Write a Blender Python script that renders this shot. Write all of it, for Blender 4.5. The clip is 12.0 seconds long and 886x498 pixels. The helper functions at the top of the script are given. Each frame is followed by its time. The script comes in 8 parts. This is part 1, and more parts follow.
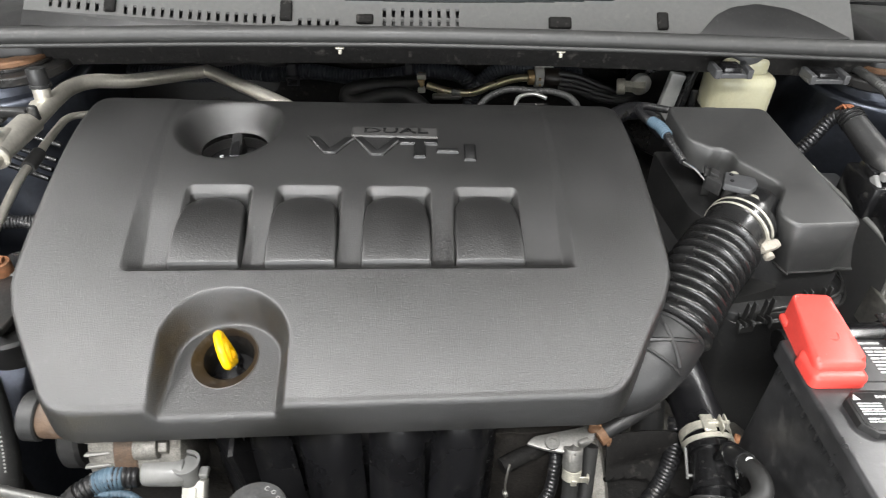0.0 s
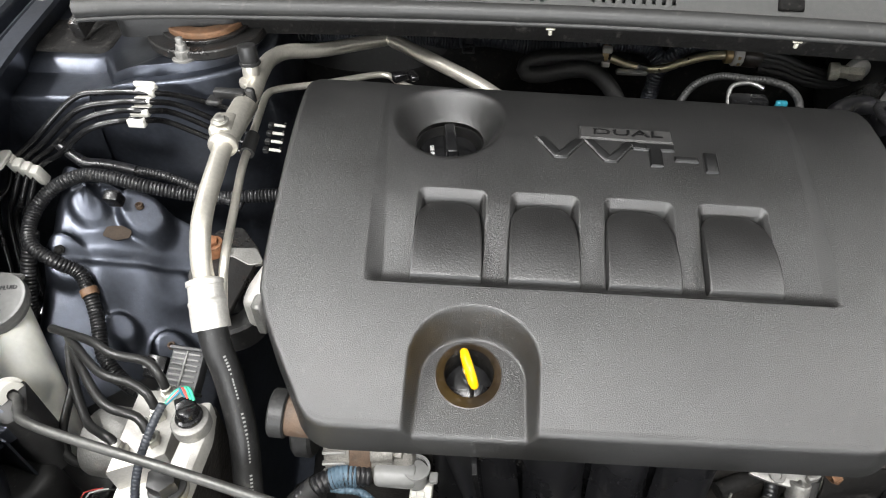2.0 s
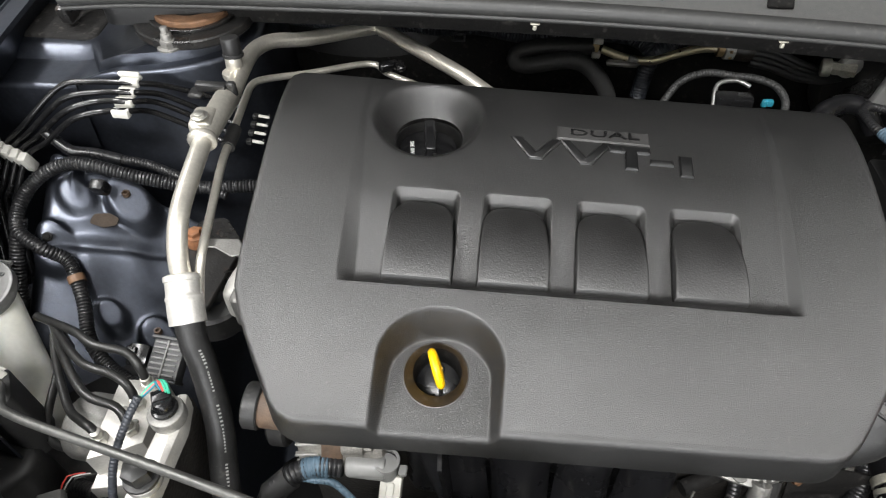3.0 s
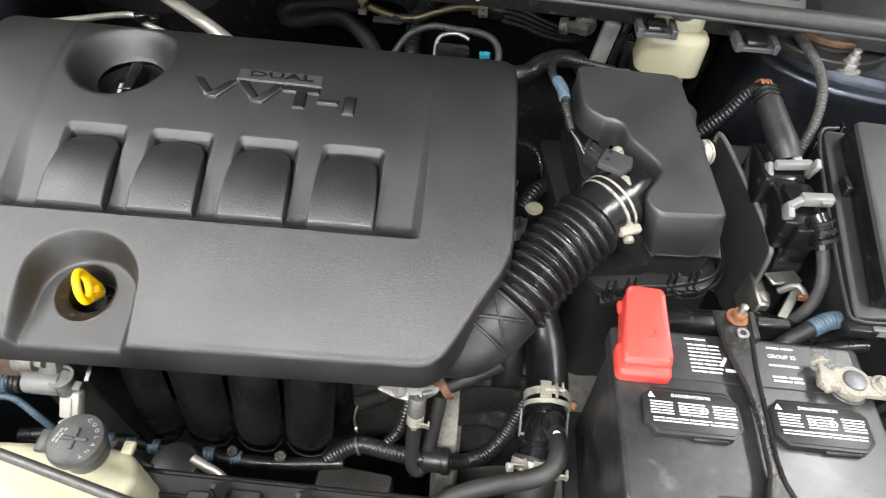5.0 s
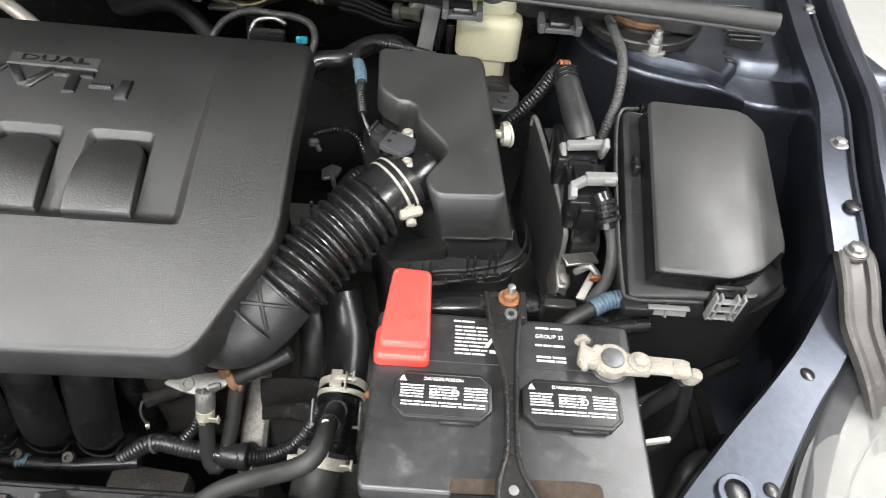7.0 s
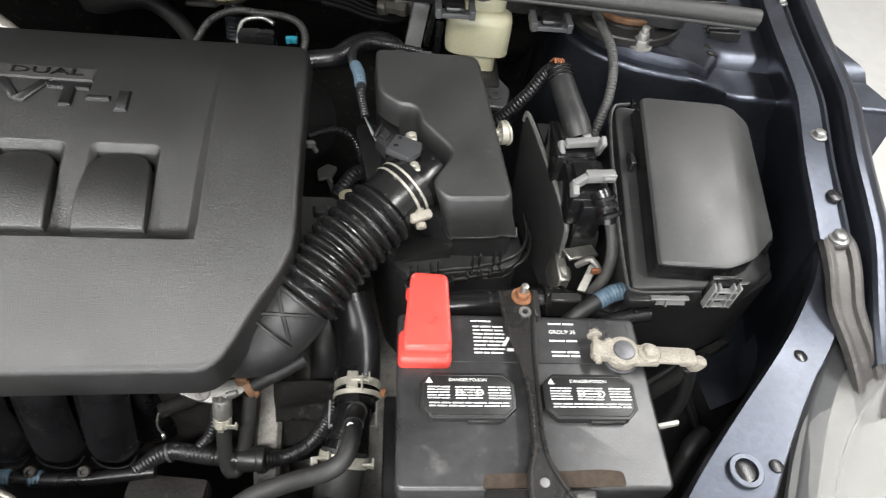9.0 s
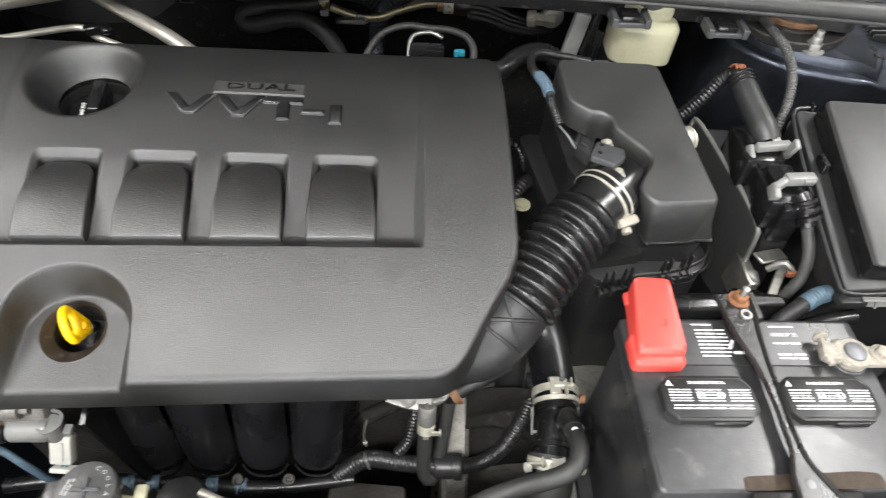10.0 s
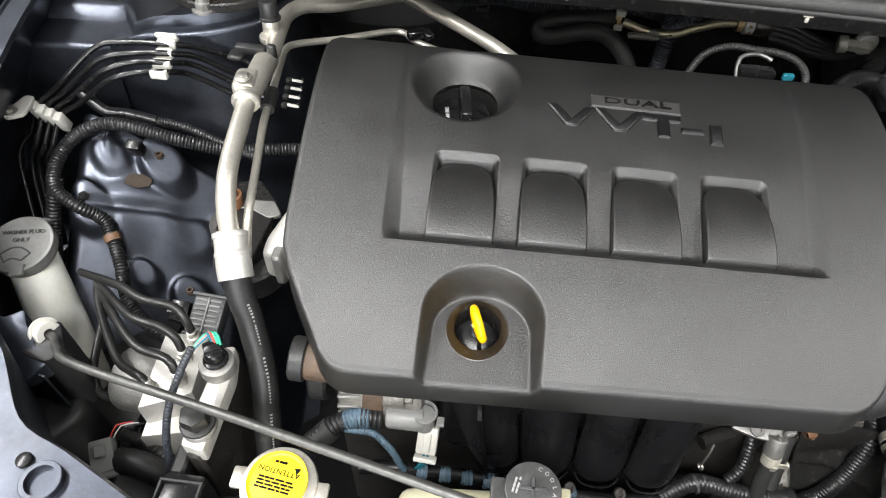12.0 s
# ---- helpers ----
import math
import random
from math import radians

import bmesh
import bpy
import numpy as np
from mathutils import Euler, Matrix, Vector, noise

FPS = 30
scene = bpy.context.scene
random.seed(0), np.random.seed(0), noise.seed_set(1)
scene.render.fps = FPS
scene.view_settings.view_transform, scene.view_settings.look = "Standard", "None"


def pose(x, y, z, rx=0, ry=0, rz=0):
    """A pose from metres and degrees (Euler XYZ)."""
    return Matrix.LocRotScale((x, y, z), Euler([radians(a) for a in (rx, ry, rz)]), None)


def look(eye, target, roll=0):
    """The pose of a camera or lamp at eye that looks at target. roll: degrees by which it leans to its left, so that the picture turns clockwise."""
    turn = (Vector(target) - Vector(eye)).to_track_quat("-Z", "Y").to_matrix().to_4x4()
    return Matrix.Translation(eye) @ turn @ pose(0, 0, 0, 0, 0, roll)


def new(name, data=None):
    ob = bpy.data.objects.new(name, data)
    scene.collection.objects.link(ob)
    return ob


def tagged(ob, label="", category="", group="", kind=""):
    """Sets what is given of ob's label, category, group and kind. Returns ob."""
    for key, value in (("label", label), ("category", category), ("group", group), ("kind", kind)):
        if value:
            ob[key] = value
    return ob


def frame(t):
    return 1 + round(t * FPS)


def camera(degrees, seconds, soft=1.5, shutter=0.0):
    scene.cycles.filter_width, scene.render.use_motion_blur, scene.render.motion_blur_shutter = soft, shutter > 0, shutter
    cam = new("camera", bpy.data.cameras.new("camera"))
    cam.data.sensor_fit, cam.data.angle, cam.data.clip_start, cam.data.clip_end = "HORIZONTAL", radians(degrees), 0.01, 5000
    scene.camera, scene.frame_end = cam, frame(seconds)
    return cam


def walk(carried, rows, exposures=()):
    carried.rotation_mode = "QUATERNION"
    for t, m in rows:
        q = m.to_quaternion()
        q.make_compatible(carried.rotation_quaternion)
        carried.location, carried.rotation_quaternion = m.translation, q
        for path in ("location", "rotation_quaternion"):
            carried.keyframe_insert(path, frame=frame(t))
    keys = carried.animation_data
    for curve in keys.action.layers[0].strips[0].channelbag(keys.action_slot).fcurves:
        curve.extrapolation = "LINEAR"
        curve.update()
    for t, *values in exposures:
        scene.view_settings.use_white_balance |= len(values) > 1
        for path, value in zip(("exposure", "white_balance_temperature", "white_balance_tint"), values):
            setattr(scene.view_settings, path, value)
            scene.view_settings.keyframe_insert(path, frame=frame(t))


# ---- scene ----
cam = camera(69.9, 12.0, soft=1.1, shutter=0.25)
PATH = [
    (0, (0.055, 0.048, 1.319), (0.105, 1.616, 0.079), 1.2),
    (0.5, (-0.015, 0.058, 1.335), (0.021, 1.611, 0.075), 1.1),
    (1, (-0.075, 0.081, 1.345), (-0.102, 1.597, 0.041), 0.5),
    (1.5, (-0.107, 0.099, 1.354), (-0.194, 1.555, -0.014), 0.2),
    (2, (-0.115, 0.115, 1.363), (-0.242, 1.524, -0.051), 0.1),
    (2.5, (-0.111, 0.131, 1.375), (-0.256, 1.493, -0.083), 0.3),
    (2.7, (-0.103, 0.134, 1.381), (-0.256, 1.485, -0.086), 0.2),
    (4.3, (0.11, 0.109, 1.402), (0.014, 1.423, -0.103), 2.3),
    (4.5, (0.153, 0.106, 1.404), (0.063, 1.416, -0.104), 2.3),
    (5, (0.232, 0.094, 1.396), (0.17, 1.4, -0.118), 3.3),
    (5.5, (0.293, 0.089, 1.382), (0.25, 1.394, -0.133), 3.8),
    (6, (0.326, 0.098, 1.379), (0.303, 1.407, -0.133), 4.2),
    (6.5, (0.371, 0.104, 1.383), (0.37, 1.418, -0.124), 4.5),
    (7, (0.422, 0.105, 1.381), (0.453, 1.422, -0.124), 5.2),
    (7.2, (0.434, 0.106, 1.388), (0.485, 1.42, -0.119), 5.6),
    (8.8, (0.395, 0.119, 1.408), (0.551, 1.377, -0.14), 7.6),
    (9, (0.365, 0.115, 1.408), (0.54, 1.369, -0.14), 8.0),
    (9.5, (0.305, 0.098, 1.396), (0.423, 1.388, -0.128), 5.4),
    (10, (0.175, 0.109, 1.395), (0.287, 1.4, -0.128), 4.8),
    (10.5, (0.035, 0.108, 1.389), (0.128, 1.407, -0.13), 3.8),
    (11, (-0.063, 0.102, 1.396), (-0.021, 1.396, -0.128), 3.2),
    (11.5, (-0.116, 0.095, 1.395), (-0.157, 1.39, -0.129), 2.7),
    (12, (-0.13, 0.1, 1.393), (-0.232, 1.392, -0.13), 2.5),
]
walk(cam, [(t, look(eye, target, roll)) for t, eye, target, roll in PATH],
     exposures=[(0, 0.1), (1.0, 0), (2.0, 0), (2.5, -0.3), (4.5, -0.18), (5.0, 0), (7.0, 0.06), (9.0, -0.28), (9.5, -0.05), (10.0, 0), (11.0, -0.15), (11.5, -0.1), (12.0, -0.1)])

# ---- light: added panels overhead and in front, their sources unseen ----
world = bpy.data.worlds.new("workshop_air")
scene.world = world
world.use_nodes = True
world.node_tree.nodes["Background"].inputs[0].default_value = (0.9, 0.95, 1.0, 1)
world.node_tree.nodes["Background"].inputs[1].default_value = 0.07
scene.view_settings.exposure = 0.0


def lamp_panel(x, y, sx, sy, watts):
    data = bpy.data.lights.new("sheen_panel", "AREA")
    data.shape, data.size, data.size_y, data.energy = "RECTANGLE", sx, sy, watts
    data.color = (1.0, 0.99, 0.98)
    ob = new("sheen_panel", data)
    ob.location = (x, y, 3.32)
    return ob


# unseen overhead panels, placed where cover and paint should mirror a bright patch
for lx, ly, sx, sy, watts in ((-2.2, 0.35, 0.5, 2.4, 145), (-0.35, -1.15, 1.6, 0.5, 155), (2.3, 0.8, 0.5, 2.3, 148)):
    lamp_panel(lx, ly, sx, sy, watts)
# added panel in front of the car, out of view, for broad frontal light
front_fill_data = bpy.data.lights.new("front_fill", "AREA")
front_fill_data.shape, front_fill_data.size, front_fill_data.size_y, front_fill_data.energy = "RECTANGLE", 5.6, 2.6, 400
front_fill_data.color = (0.97, 0.985, 1.0)
front_fill_panel = new("front_fill", front_fill_data)
front_fill_panel.matrix_basis = pose(-0.6, -4.9, 1.5, 90, 0, 0)

# ---- materials ----
def material(name, colour, rough=0.5, metal=0.0, grain=0.0, grain_size=0.002, vary=0.15, vary_size=0.05, coat=0.0, rough_vary=0.08,
             dust=0.0, dust_colour=(0.35, 0.33, 0.3), dust_size=0.01, spec=0.5, coat_rough=0.08, relief=0.35, transmission=0.0, spread=0.0, flecks=0.15):
    """A principled surface with colour and gloss that vary at two scales, fine relief, and specks of dust or wear."""
    m = bpy.data.materials.new(name)
    m.use_nodes = True
    n, l = m.node_tree.nodes, m.node_tree.links
    b = n["Principled BSDF"]
    b.inputs["Metallic"].default_value = metal
    b.inputs["Specular IOR Level"].default_value = spec
    b.inputs["Coat Weight"].default_value = coat
    b.inputs["Coat Roughness"].default_value = coat_rough
    b.inputs["Transmission Weight"].default_value = transmission
    b.inputs["Subsurface Weight"].default_value = spread
    b.inputs["Subsurface Radius"].default_value = (0.01, 0.009, 0.006)
    co = n.new("ShaderNodeTexCoord")

    def cloud(size, detail=4.0):
        t = n.new("ShaderNodeTexNoise")
        t.inputs["Scale"].default_value, t.inputs["Detail"].default_value = 1.0 / size, detail
        l.new(co.outputs["Object"], t.inputs["Vector"])
        return t

    def span(src, a, c, lo, hi):
        r = n.new("ShaderNodeMapRange")
        r.inputs[1].default_value, r.inputs[2].default_value, r.inputs[3].default_value, r.inputs[4].default_value = a, c, lo, hi
        l.new(src, r.inputs[0])
        return r.outputs[0]

    big, small = cloud(vary_size), cloud(vary_size / 9, 2.0)
    add = n.new("ShaderNodeMath")
    add.operation = "ADD"
    l.new(big.outputs[0], add.inputs[0]), l.new(small.outputs[0], add.inputs[1])
    mix = n.new("ShaderNodeMix")
    mix.data_type = "RGBA"
    mix.inputs[6].default_value = (*[c * (1 - vary) for c in colour], 1)
    mix.inputs[7].default_value = (*[min(1.0, c * (1 + vary)) for c in colour], 1)
    l.new(span(add.outputs[0], 0.7, 1.3, 0, 1), mix.inputs[0])
    out = mix.outputs[2]
    rough_out = span(big.outputs[0], 0.3, 0.7, max(0.03, rough - rough_vary), min(1.0, rough + rough_vary))
    if dust:
        specks = cloud(dust_size, 6.0)
        cover = span(specks.outputs[0], 0.62 - dust * 0.25, 0.78 - dust * 0.15, 0, min(1.0, dust * 1.6))
        mix2 = n.new("ShaderNodeMix")
        mix2.data_type = "RGBA"
        l.new(cover, mix2.inputs[0]), l.new(out, mix2.inputs[6])
        mix2.inputs[7].default_value = (*dust_colour, 1)
        out = mix2.outputs[2]
        up = n.new("ShaderNodeMath")
        up.operation, up.use_clamp = "MULTIPLY_ADD", True
        l.new(cover, up.inputs[0]), l.new(rough_out, up.inputs[2])
        up.inputs[1].default_value = 0.5
        rough_out = up.outputs[0]
        if metal:
            mm = span(cover, 0, 1, metal, metal * 0.2)
            l.new(mm, b.inputs["Metallic"])
    if flecks:
        # single pale grains of dust, about a millimetre across
        grit = cloud(0.0022, 1.0)
        mix3 = n.new("ShaderNodeMix")
        mix3.data_type = "RGBA"
        l.new(span(grit.outputs[0], 0.76, 0.82, 0, flecks), mix3.inputs[0]), l.new(out, mix3.inputs[6])
        mix3.inputs[7].default_value = (0.40, 0.38, 0.35, 1)
        out = mix3.outputs[2]
    l.new(out, b.inputs["Base Color"])
    l.new(rough_out, b.inputs["Roughness"])
    if grain:
        g = cloud(grain_size, 2.0)
        bump = n.new("ShaderNodeBump")
        bump.inputs["Strength"].default_value, bump.inputs["Distance"].default_value = min(1.0, grain), grain_size * relief
        l.new(g.outputs[0], bump.inputs["Height"]), l.new(bump.outputs[0], b.inputs["Normal"])
    return m


COVER = material("moulded_black_plastic", (0.0095, 0.0093, 0.0089), 0.40, spec=1.0, grain=1.0, grain_size=0.0008, relief=0.62, vary=0.12, vary_size=0.08, dust=0.04, dust_size=0.004)
LEATHER = material("leather_grained_plastic", (0.0100, 0.0097, 0.0093), 0.46, spec=0.85, relief=0.38, grain=0.5, grain_size=0.0017, vary=0.10)
BLACK = material("black_plastic", (0.017, 0.017, 0.017), 0.42, grain=0.25, grain_size=0.0012, vary=0.2, dust=0.05, dust_size=0.006)
SATIN = material("satin_black_plastic", (0.015, 0.015, 0.0145), 0.36, grain=0.3, grain_size=0.0009, vary=0.15, dust=0.04)
GLOSS = material("gloss_black_plastic", (0.008, 0.008, 0.0085), 0.22, vary=0.2, grain=0.1, dust=0.05)
# the pale dust patches hold both scuffs and a hazy reflected sheen
CASE = material("battery_case_plastic", (0.026, 0.026, 0.027), 0.34, spec=0.75, vary=0.35, vary_size=0.09, grain=0.15, dust=0.15, dust_size=0.022, dust_colour=(0.22, 0.21, 0.20))
RUBBER = material("black_rubber", (0.017, 0.017, 0.017), 0.46, grain=0.35, grain_size=0.0016, vary=0.2, dust=0.07)
GREYHOSE = material("dull_grey_rubber", (0.023, 0.023, 0.0225), 0.55, grain=0.2, vary=0.15, dust=0.06)
LOOM = material("split_loom_plastic", (0.014, 0.014, 0.015), 0.33, vary=0.25, dust=0.08, dust_size=0.008)
SEAL = material("weatherstrip_rubber", (0.038, 0.038, 0.037), 0.5, grain=0.2, grain_size=0.002, vary=0.12, dust=0.06)
COWLP = material("grey_cowl_plastic", (0.085, 0.085, 0.083), 0.62, grain=0.5, grain_size=0.0014, vary=0.08, dust=0.05)
ALLOY = material("aluminium_tube", (0.66, 0.63, 0.56), 0.36, 0.78, grain=0.12, grain_size=0.003, vary=0.1, vary_size=0.03, dust=0.10, dust_size=0.012, dust_colour=(0.5, 0.48, 0.43))
ALBLK = material("bright_machined_aluminium", (0.60, 0.585, 0.55), 0.46, 0.55, grain=0.25, grain_size=0.003, vary=0.10, vary_size=0.02, dust=0.14, dust_size=0.012, dust_colour=(0.33, 0.30, 0.26))
CAST = material("cast_aluminium", (0.32, 0.315, 0.30), 0.58, 0.85, grain=0.5, grain_size=0.002, vary=0.15, vary_size=0.02, dust=0.22, dust_size=0.012, dust_colour=(0.34, 0.31, 0.27))
ZINC = material("zinc_plated_steel", (0.48, 0.47, 0.43), 0.38, 0.9, vary=0.2, grain=0.1, dust=0.1)
STEEL = material("dull_steel", (0.30, 0.30, 0.29), 0.42, 0.9, vary=0.2, dust=0.12, grain=0.1)
BLACKSTEEL = material("black_painted_steel", (0.016, 0.0155, 0.015), 0.30, vary=0.25, grain=0.25, grain_size=0.004, dust=0.07, dust_size=0.007, dust_colour=(0.22, 0.12, 0.07))
PAINT = material("blue_grey_metallic_paint", (0.064, 0.071, 0.088), 0.37, 0.90, coat=0.12, coat_rough=0.15, vary=0.14, vary_size=0.06, grain=0.12, grain_size=0.003, dust=0.08, dust_size=0.008, dust_colour=(0.2, 0.19, 0.18))
CREAM = material("cream_translucent_plastic", (0.38, 0.365, 0.255), 0.42, vary=0.06, vary_size=0.03, spread=0.3, grain=0.1, dust=0.04, dust_size=0.01)
WHITEP = material("milky_white_plastic", (0.72, 0.72, 0.66), 0.45, vary=0.06, spread=0.2, dust=0.05)
CLIPW = material("off_white_nylon", (0.54, 0.53, 0.485), 0.5, vary=0.06, dust=0.06)
RED = material("red_plastic", (0.72, 0.068, 0.054), 0.38, vary=0.07, vary_size=0.02, grain=0.2, grain_size=0.0008, dust=0.03)
YELLOW = material("yellow_plastic", (0.90, 0.52, 0.0), 0.35, vary=0.06, vary_size=0.01)
YELLOWL = material("yellow_sticker", (0.88, 0.66, 0.02), 0.45, vary=0.05)
MANI = material("glossy_manifold_plastic", (0.0085, 0.0085, 0.0095), 0.29, spec=0.5, vary=0.2, grain=0.1, dust=0.04)
BLACKCAP = material("translucent_black_cap", (0.048, 0.048, 0.048), 0.42, vary=0.3, vary_size=0.02, dust=0.14, dust_size=0.012, dust_colour=(0.16, 0.16, 0.16))
DIRTYAL = material("dirty_cast_aluminium", (0.24, 0.23, 0.21), 0.6, 0.6, grain=0.8, grain_size=0.0025, vary=0.35, vary_size=0.012, dust=0.3, dust_size=0.009, dust_colour=(0.10, 0.085, 0.065))
STEELC = material("tarnished_clamp_steel", (0.50, 0.48, 0.41), 0.45, 0.45, grain=0.2, vary=0.3, vary_size=0.008, dust=0.2, dust_size=0.006, dust_colour=(0.16, 0.13, 0.09))
ROD = material("worn_rod_steel", (0.11, 0.11, 0.105), 0.42, 0.7, vary=0.2, dust=0.08)
OLIVE = material("brown_wax_patch", (0.060, 0.046, 0.036), 0.6, spec=0.1, vary=0.3, vary_size=0.006)
RUSTD = material("dark_oily_rust", (0.085, 0.055, 0.036), 0.6, 0.1, grain=0.5, vary=0.4, vary_size=0.008, dust=0.1)
# on the fuse lid this grey includes the sheen of its lit top
LIDGREY = material("grey_black_plastic", (0.037, 0.037, 0.0365), 0.47, spec=0.7, grain=0.5, grain_size=0.0010, vary=0.12, vary_size=0.06, dust=0.04)
TAPEG = material("grey_cloth_tape", (0.055, 0.055, 0.053), 0.55, grain=0.6, grain_size=0.003, vary=0.3, vary_size=0.012)
# firewall felt, also the near-black put where gaps and recesses lie in shade
FELTSHADE = material("dusty_felt_and_shade_black", (0.011, 0.0105, 0.010), 0.8, spec=0.2, grain=0.6, grain_size=0.004, vary=0.3, vary_size=0.05, dust=0.1)
RUSTB = material("brown_surface_rust", (0.17, 0.088, 0.045), 0.7, 0.1, grain=0.5, grain_size=0.002, vary=0.4, vary_size=0.008, dust=0.2, dust_colour=(0.3, 0.25, 0.19))
BRASS = material("dull_brass", (0.40, 0.29, 0.15), 0.42, 0.5, vary=0.2, vary_size=0.01, dust=0.1)
LOOMB = material("dusty_blue_black_loom", (0.030, 0.034, 0.042), 0.45, vary=0.2, dust=0.06)
EMBLEM = material("emblem_black_plastic", (0.006, 0.006, 0.006), 0.32, spec=0.45, vary=0.1)
PLATE = material("worn_emblem_plate", (0.040, 0.039, 0.038), 0.46, spec=0.4, grain=0.4, grain_size=0.0009, vary=0.1)
DULLAL = material("dull_alloy_plate", (0.20, 0.20, 0.19), 0.42, 0.45, vary=0.15, grain=0.1, dust=0.08)
GOLD = material("gold_passivated_steel", (0.56, 0.50, 0.34), 0.34, 0.8, vary=0.2, vary_size=0.01, dust=0.1, dust_colour=(0.3, 0.25, 0.15))
AIRLID = material("air_box_plastic", (0.024, 0.024, 0.0235), 0.46, spec=0.9, grain=0.5, grain_size=0.0010, vary=0.12, vary_size=0.06, dust=0.04)
GREYCAP = material("grey_worn_cap_plastic", (0.17, 0.17, 0.165), 0.40, vary=0.12, grain=0.2, dust=0.06)
BRACE = material("dull_dark_steel", (0.085, 0.080, 0.076), 0.45, 0.45, vary=0.2, vary_size=0.02, grain=0.2, dust=0.08)
RUST = material("rusty_steel", (0.23, 0.10, 0.045), 0.8, 0.1, grain=0.7, grain_size=0.002, vary=0.45, vary_size=0.008, dust=0.15, dust_colour=(0.45, 0.33, 0.22))
FURRED = material("corroded_lead", (0.31, 0.285, 0.24), 0.75, 0.1, grain=1.0, grain_size=0.003, vary=0.3, vary_size=0.012, dust=0.18, dust_colour=(0.52, 0.49, 0.43))
LEAD = material("grey_lead", (0.17, 0.17, 0.18), 0.5, 0.6, vary=0.2)
BLUETAPE = material("blue_ribbed_loom", (0.075, 0.120, 0.160), 0.5, vary=0.15, dust=0.06)
CYAN = material("turquoise_plastic", (0.02, 0.20, 0.27), 0.4, vary=0.08)
GREYP = material("mid_grey_plastic", (0.20, 0.20, 0.195), 0.42, vary=0.08, dust=0.05)
DARKGREY = material("dark_grey_plastic", (0.050, 0.051, 0.053), 0.45, vary=0.1, grain=0.2)
LABELW = material("white_print", (0.78, 0.78, 0.76), 0.5, vary=0.04, flecks=0.0)
PRINT = material("grey_print", (0.30, 0.30, 0.29), 0.55, vary=0.05, flecks=0.0)
BELLOWS = material("bellows_rubber", (0.011, 0.011, 0.011), 0.24, spec=0.62, vary=0.2, grain=0.12, dust=0.05)
STAIN = material("rubbed_brown_stain", (0.022, 0.017, 0.013), 0.4, vary=0.4, vary_size=0.02, dust=0.1)
BROWN = material("brown_tape", (0.16, 0.09, 0.05), 0.6, vary=0.2)
COPPER = material("bare_copper_wire", (0.36, 0.14, 0.07), 0.5, 0.4, vary=0.2)
WIREG = material("green_wire", (0.03, 0.35, 0.22), 0.45, vary=0.1)
FLOORM = material("pale_workshop_floor", (0.62, 0.61, 0.59), 0.45, vary=0.06, vary_size=0.6, grain=0.1, dust=0.06, dust_size=0.2, flecks=0.0)
CEILM = material("white_ceiling_paint", (0.62, 0.62, 0.61), 0.7, vary=0.03, vary_size=0.5, flecks=0.0)
WALLM = material("white_wall_paint", (0.50, 0.50, 0.49), 0.7, vary=0.03, vary_size=0.5, grain=0.1, flecks=0.0)
LENS = material("headlamp_lens", (0.9, 0.9, 0.88), 0.08, vary=0.02, transmission=0.85, flecks=0.0)
REFLECT = material("headlamp_reflector", (0.75, 0.75, 0.74), 0.2, 0.9, vary=0.05)
GLASS = material("tinted_windscreen", (0.02, 0.024, 0.024), 0.06, coat=0.5, vary=0.05, flecks=0.0)
GRIME = material("oily_cast_iron", (0.035, 0.032, 0.029), 0.55, 0.5, grain=0.6, grain_size=0.004, vary=0.35, vary_size=0.03, dust=0.15, dust_colour=(0.2, 0.17, 0.13))

# ---- building helpers ----
def finish(name, bm, mat, smooth=40):
    me = bpy.data.meshes.new(name)
    bm.normal_update()
    bm.to_mesh(me)
    bm.free()
    me.materials.append(mat)
    if smooth:
        me.polygons.foreach_set("use_smooth", [True] * len(me.polygons))
        me.set_sharp_from_angle(angle=radians(smooth))
    return new(name, me)


def thing(name, label, category, base, group="", kind=""):
    """An empty at the base of a thing; its parts are built in world places."""
    e = new(name)
    e.empty_display_size = 0.02
    e.location = base
    e["base"] = base
    return tagged(e, label, category, group, kind)


def part(name, bm, mat, parent, label="", smooth=40):
    """Links a bmesh as one mesh under a thing or a part."""
    ob = finish(name, bm, mat, smooth)
    ob.parent = parent
    top = parent
    while top.parent:
        top = top.parent
    if parent is top:
        ob.matrix_parent_inverse = Matrix.Translation(Vector(top["base"]) if "base" in top else Vector()).inverted()
    if label:
        ob["label"] = label
    return ob


def solo(name, bm, mat, label, category, group="", kind="", smooth=40):
    """A thing that is one mesh."""
    return tagged(finish(name, bm, mat, smooth), label, category, group, kind)


def join(*bms):
    out = bms[0]
    for b in bms[1:]:
        me = bpy.data.meshes.new("tmp")
        b.to_mesh(me)
        b.free()
        out.from_mesh(me)
        bpy.data.meshes.remove(me)
    return out


def moved(bm, m):
    bmesh.ops.transform(bm, matrix=m, verts=bm.verts)
    return bm


def block(sx, sy, sz, bevel=0.002, seg=2, m=None, taper=1.0):
    """A box with rounded edges, centred in x and y, standing on z = 0; taper: scale of the top."""
    bm = bmesh.new()
    bmesh.ops.create_cube(bm, size=1)
    for v in bm.verts:
        k = taper if v.co.z > 0 else 1.0
        v.co = (v.co.x * sx * k, v.co.y * sy * k, (v.co.z + 0.5) * sz)
    if bevel:
        bmesh.ops.bevel(bm, geom=bm.edges[:], offset=min(bevel, 0.45 * min(sx, sy, sz)), segments=seg, profile=0.5, affect="EDGES", clamp_overlap=True)
    return moved(bm, m) if m else bm


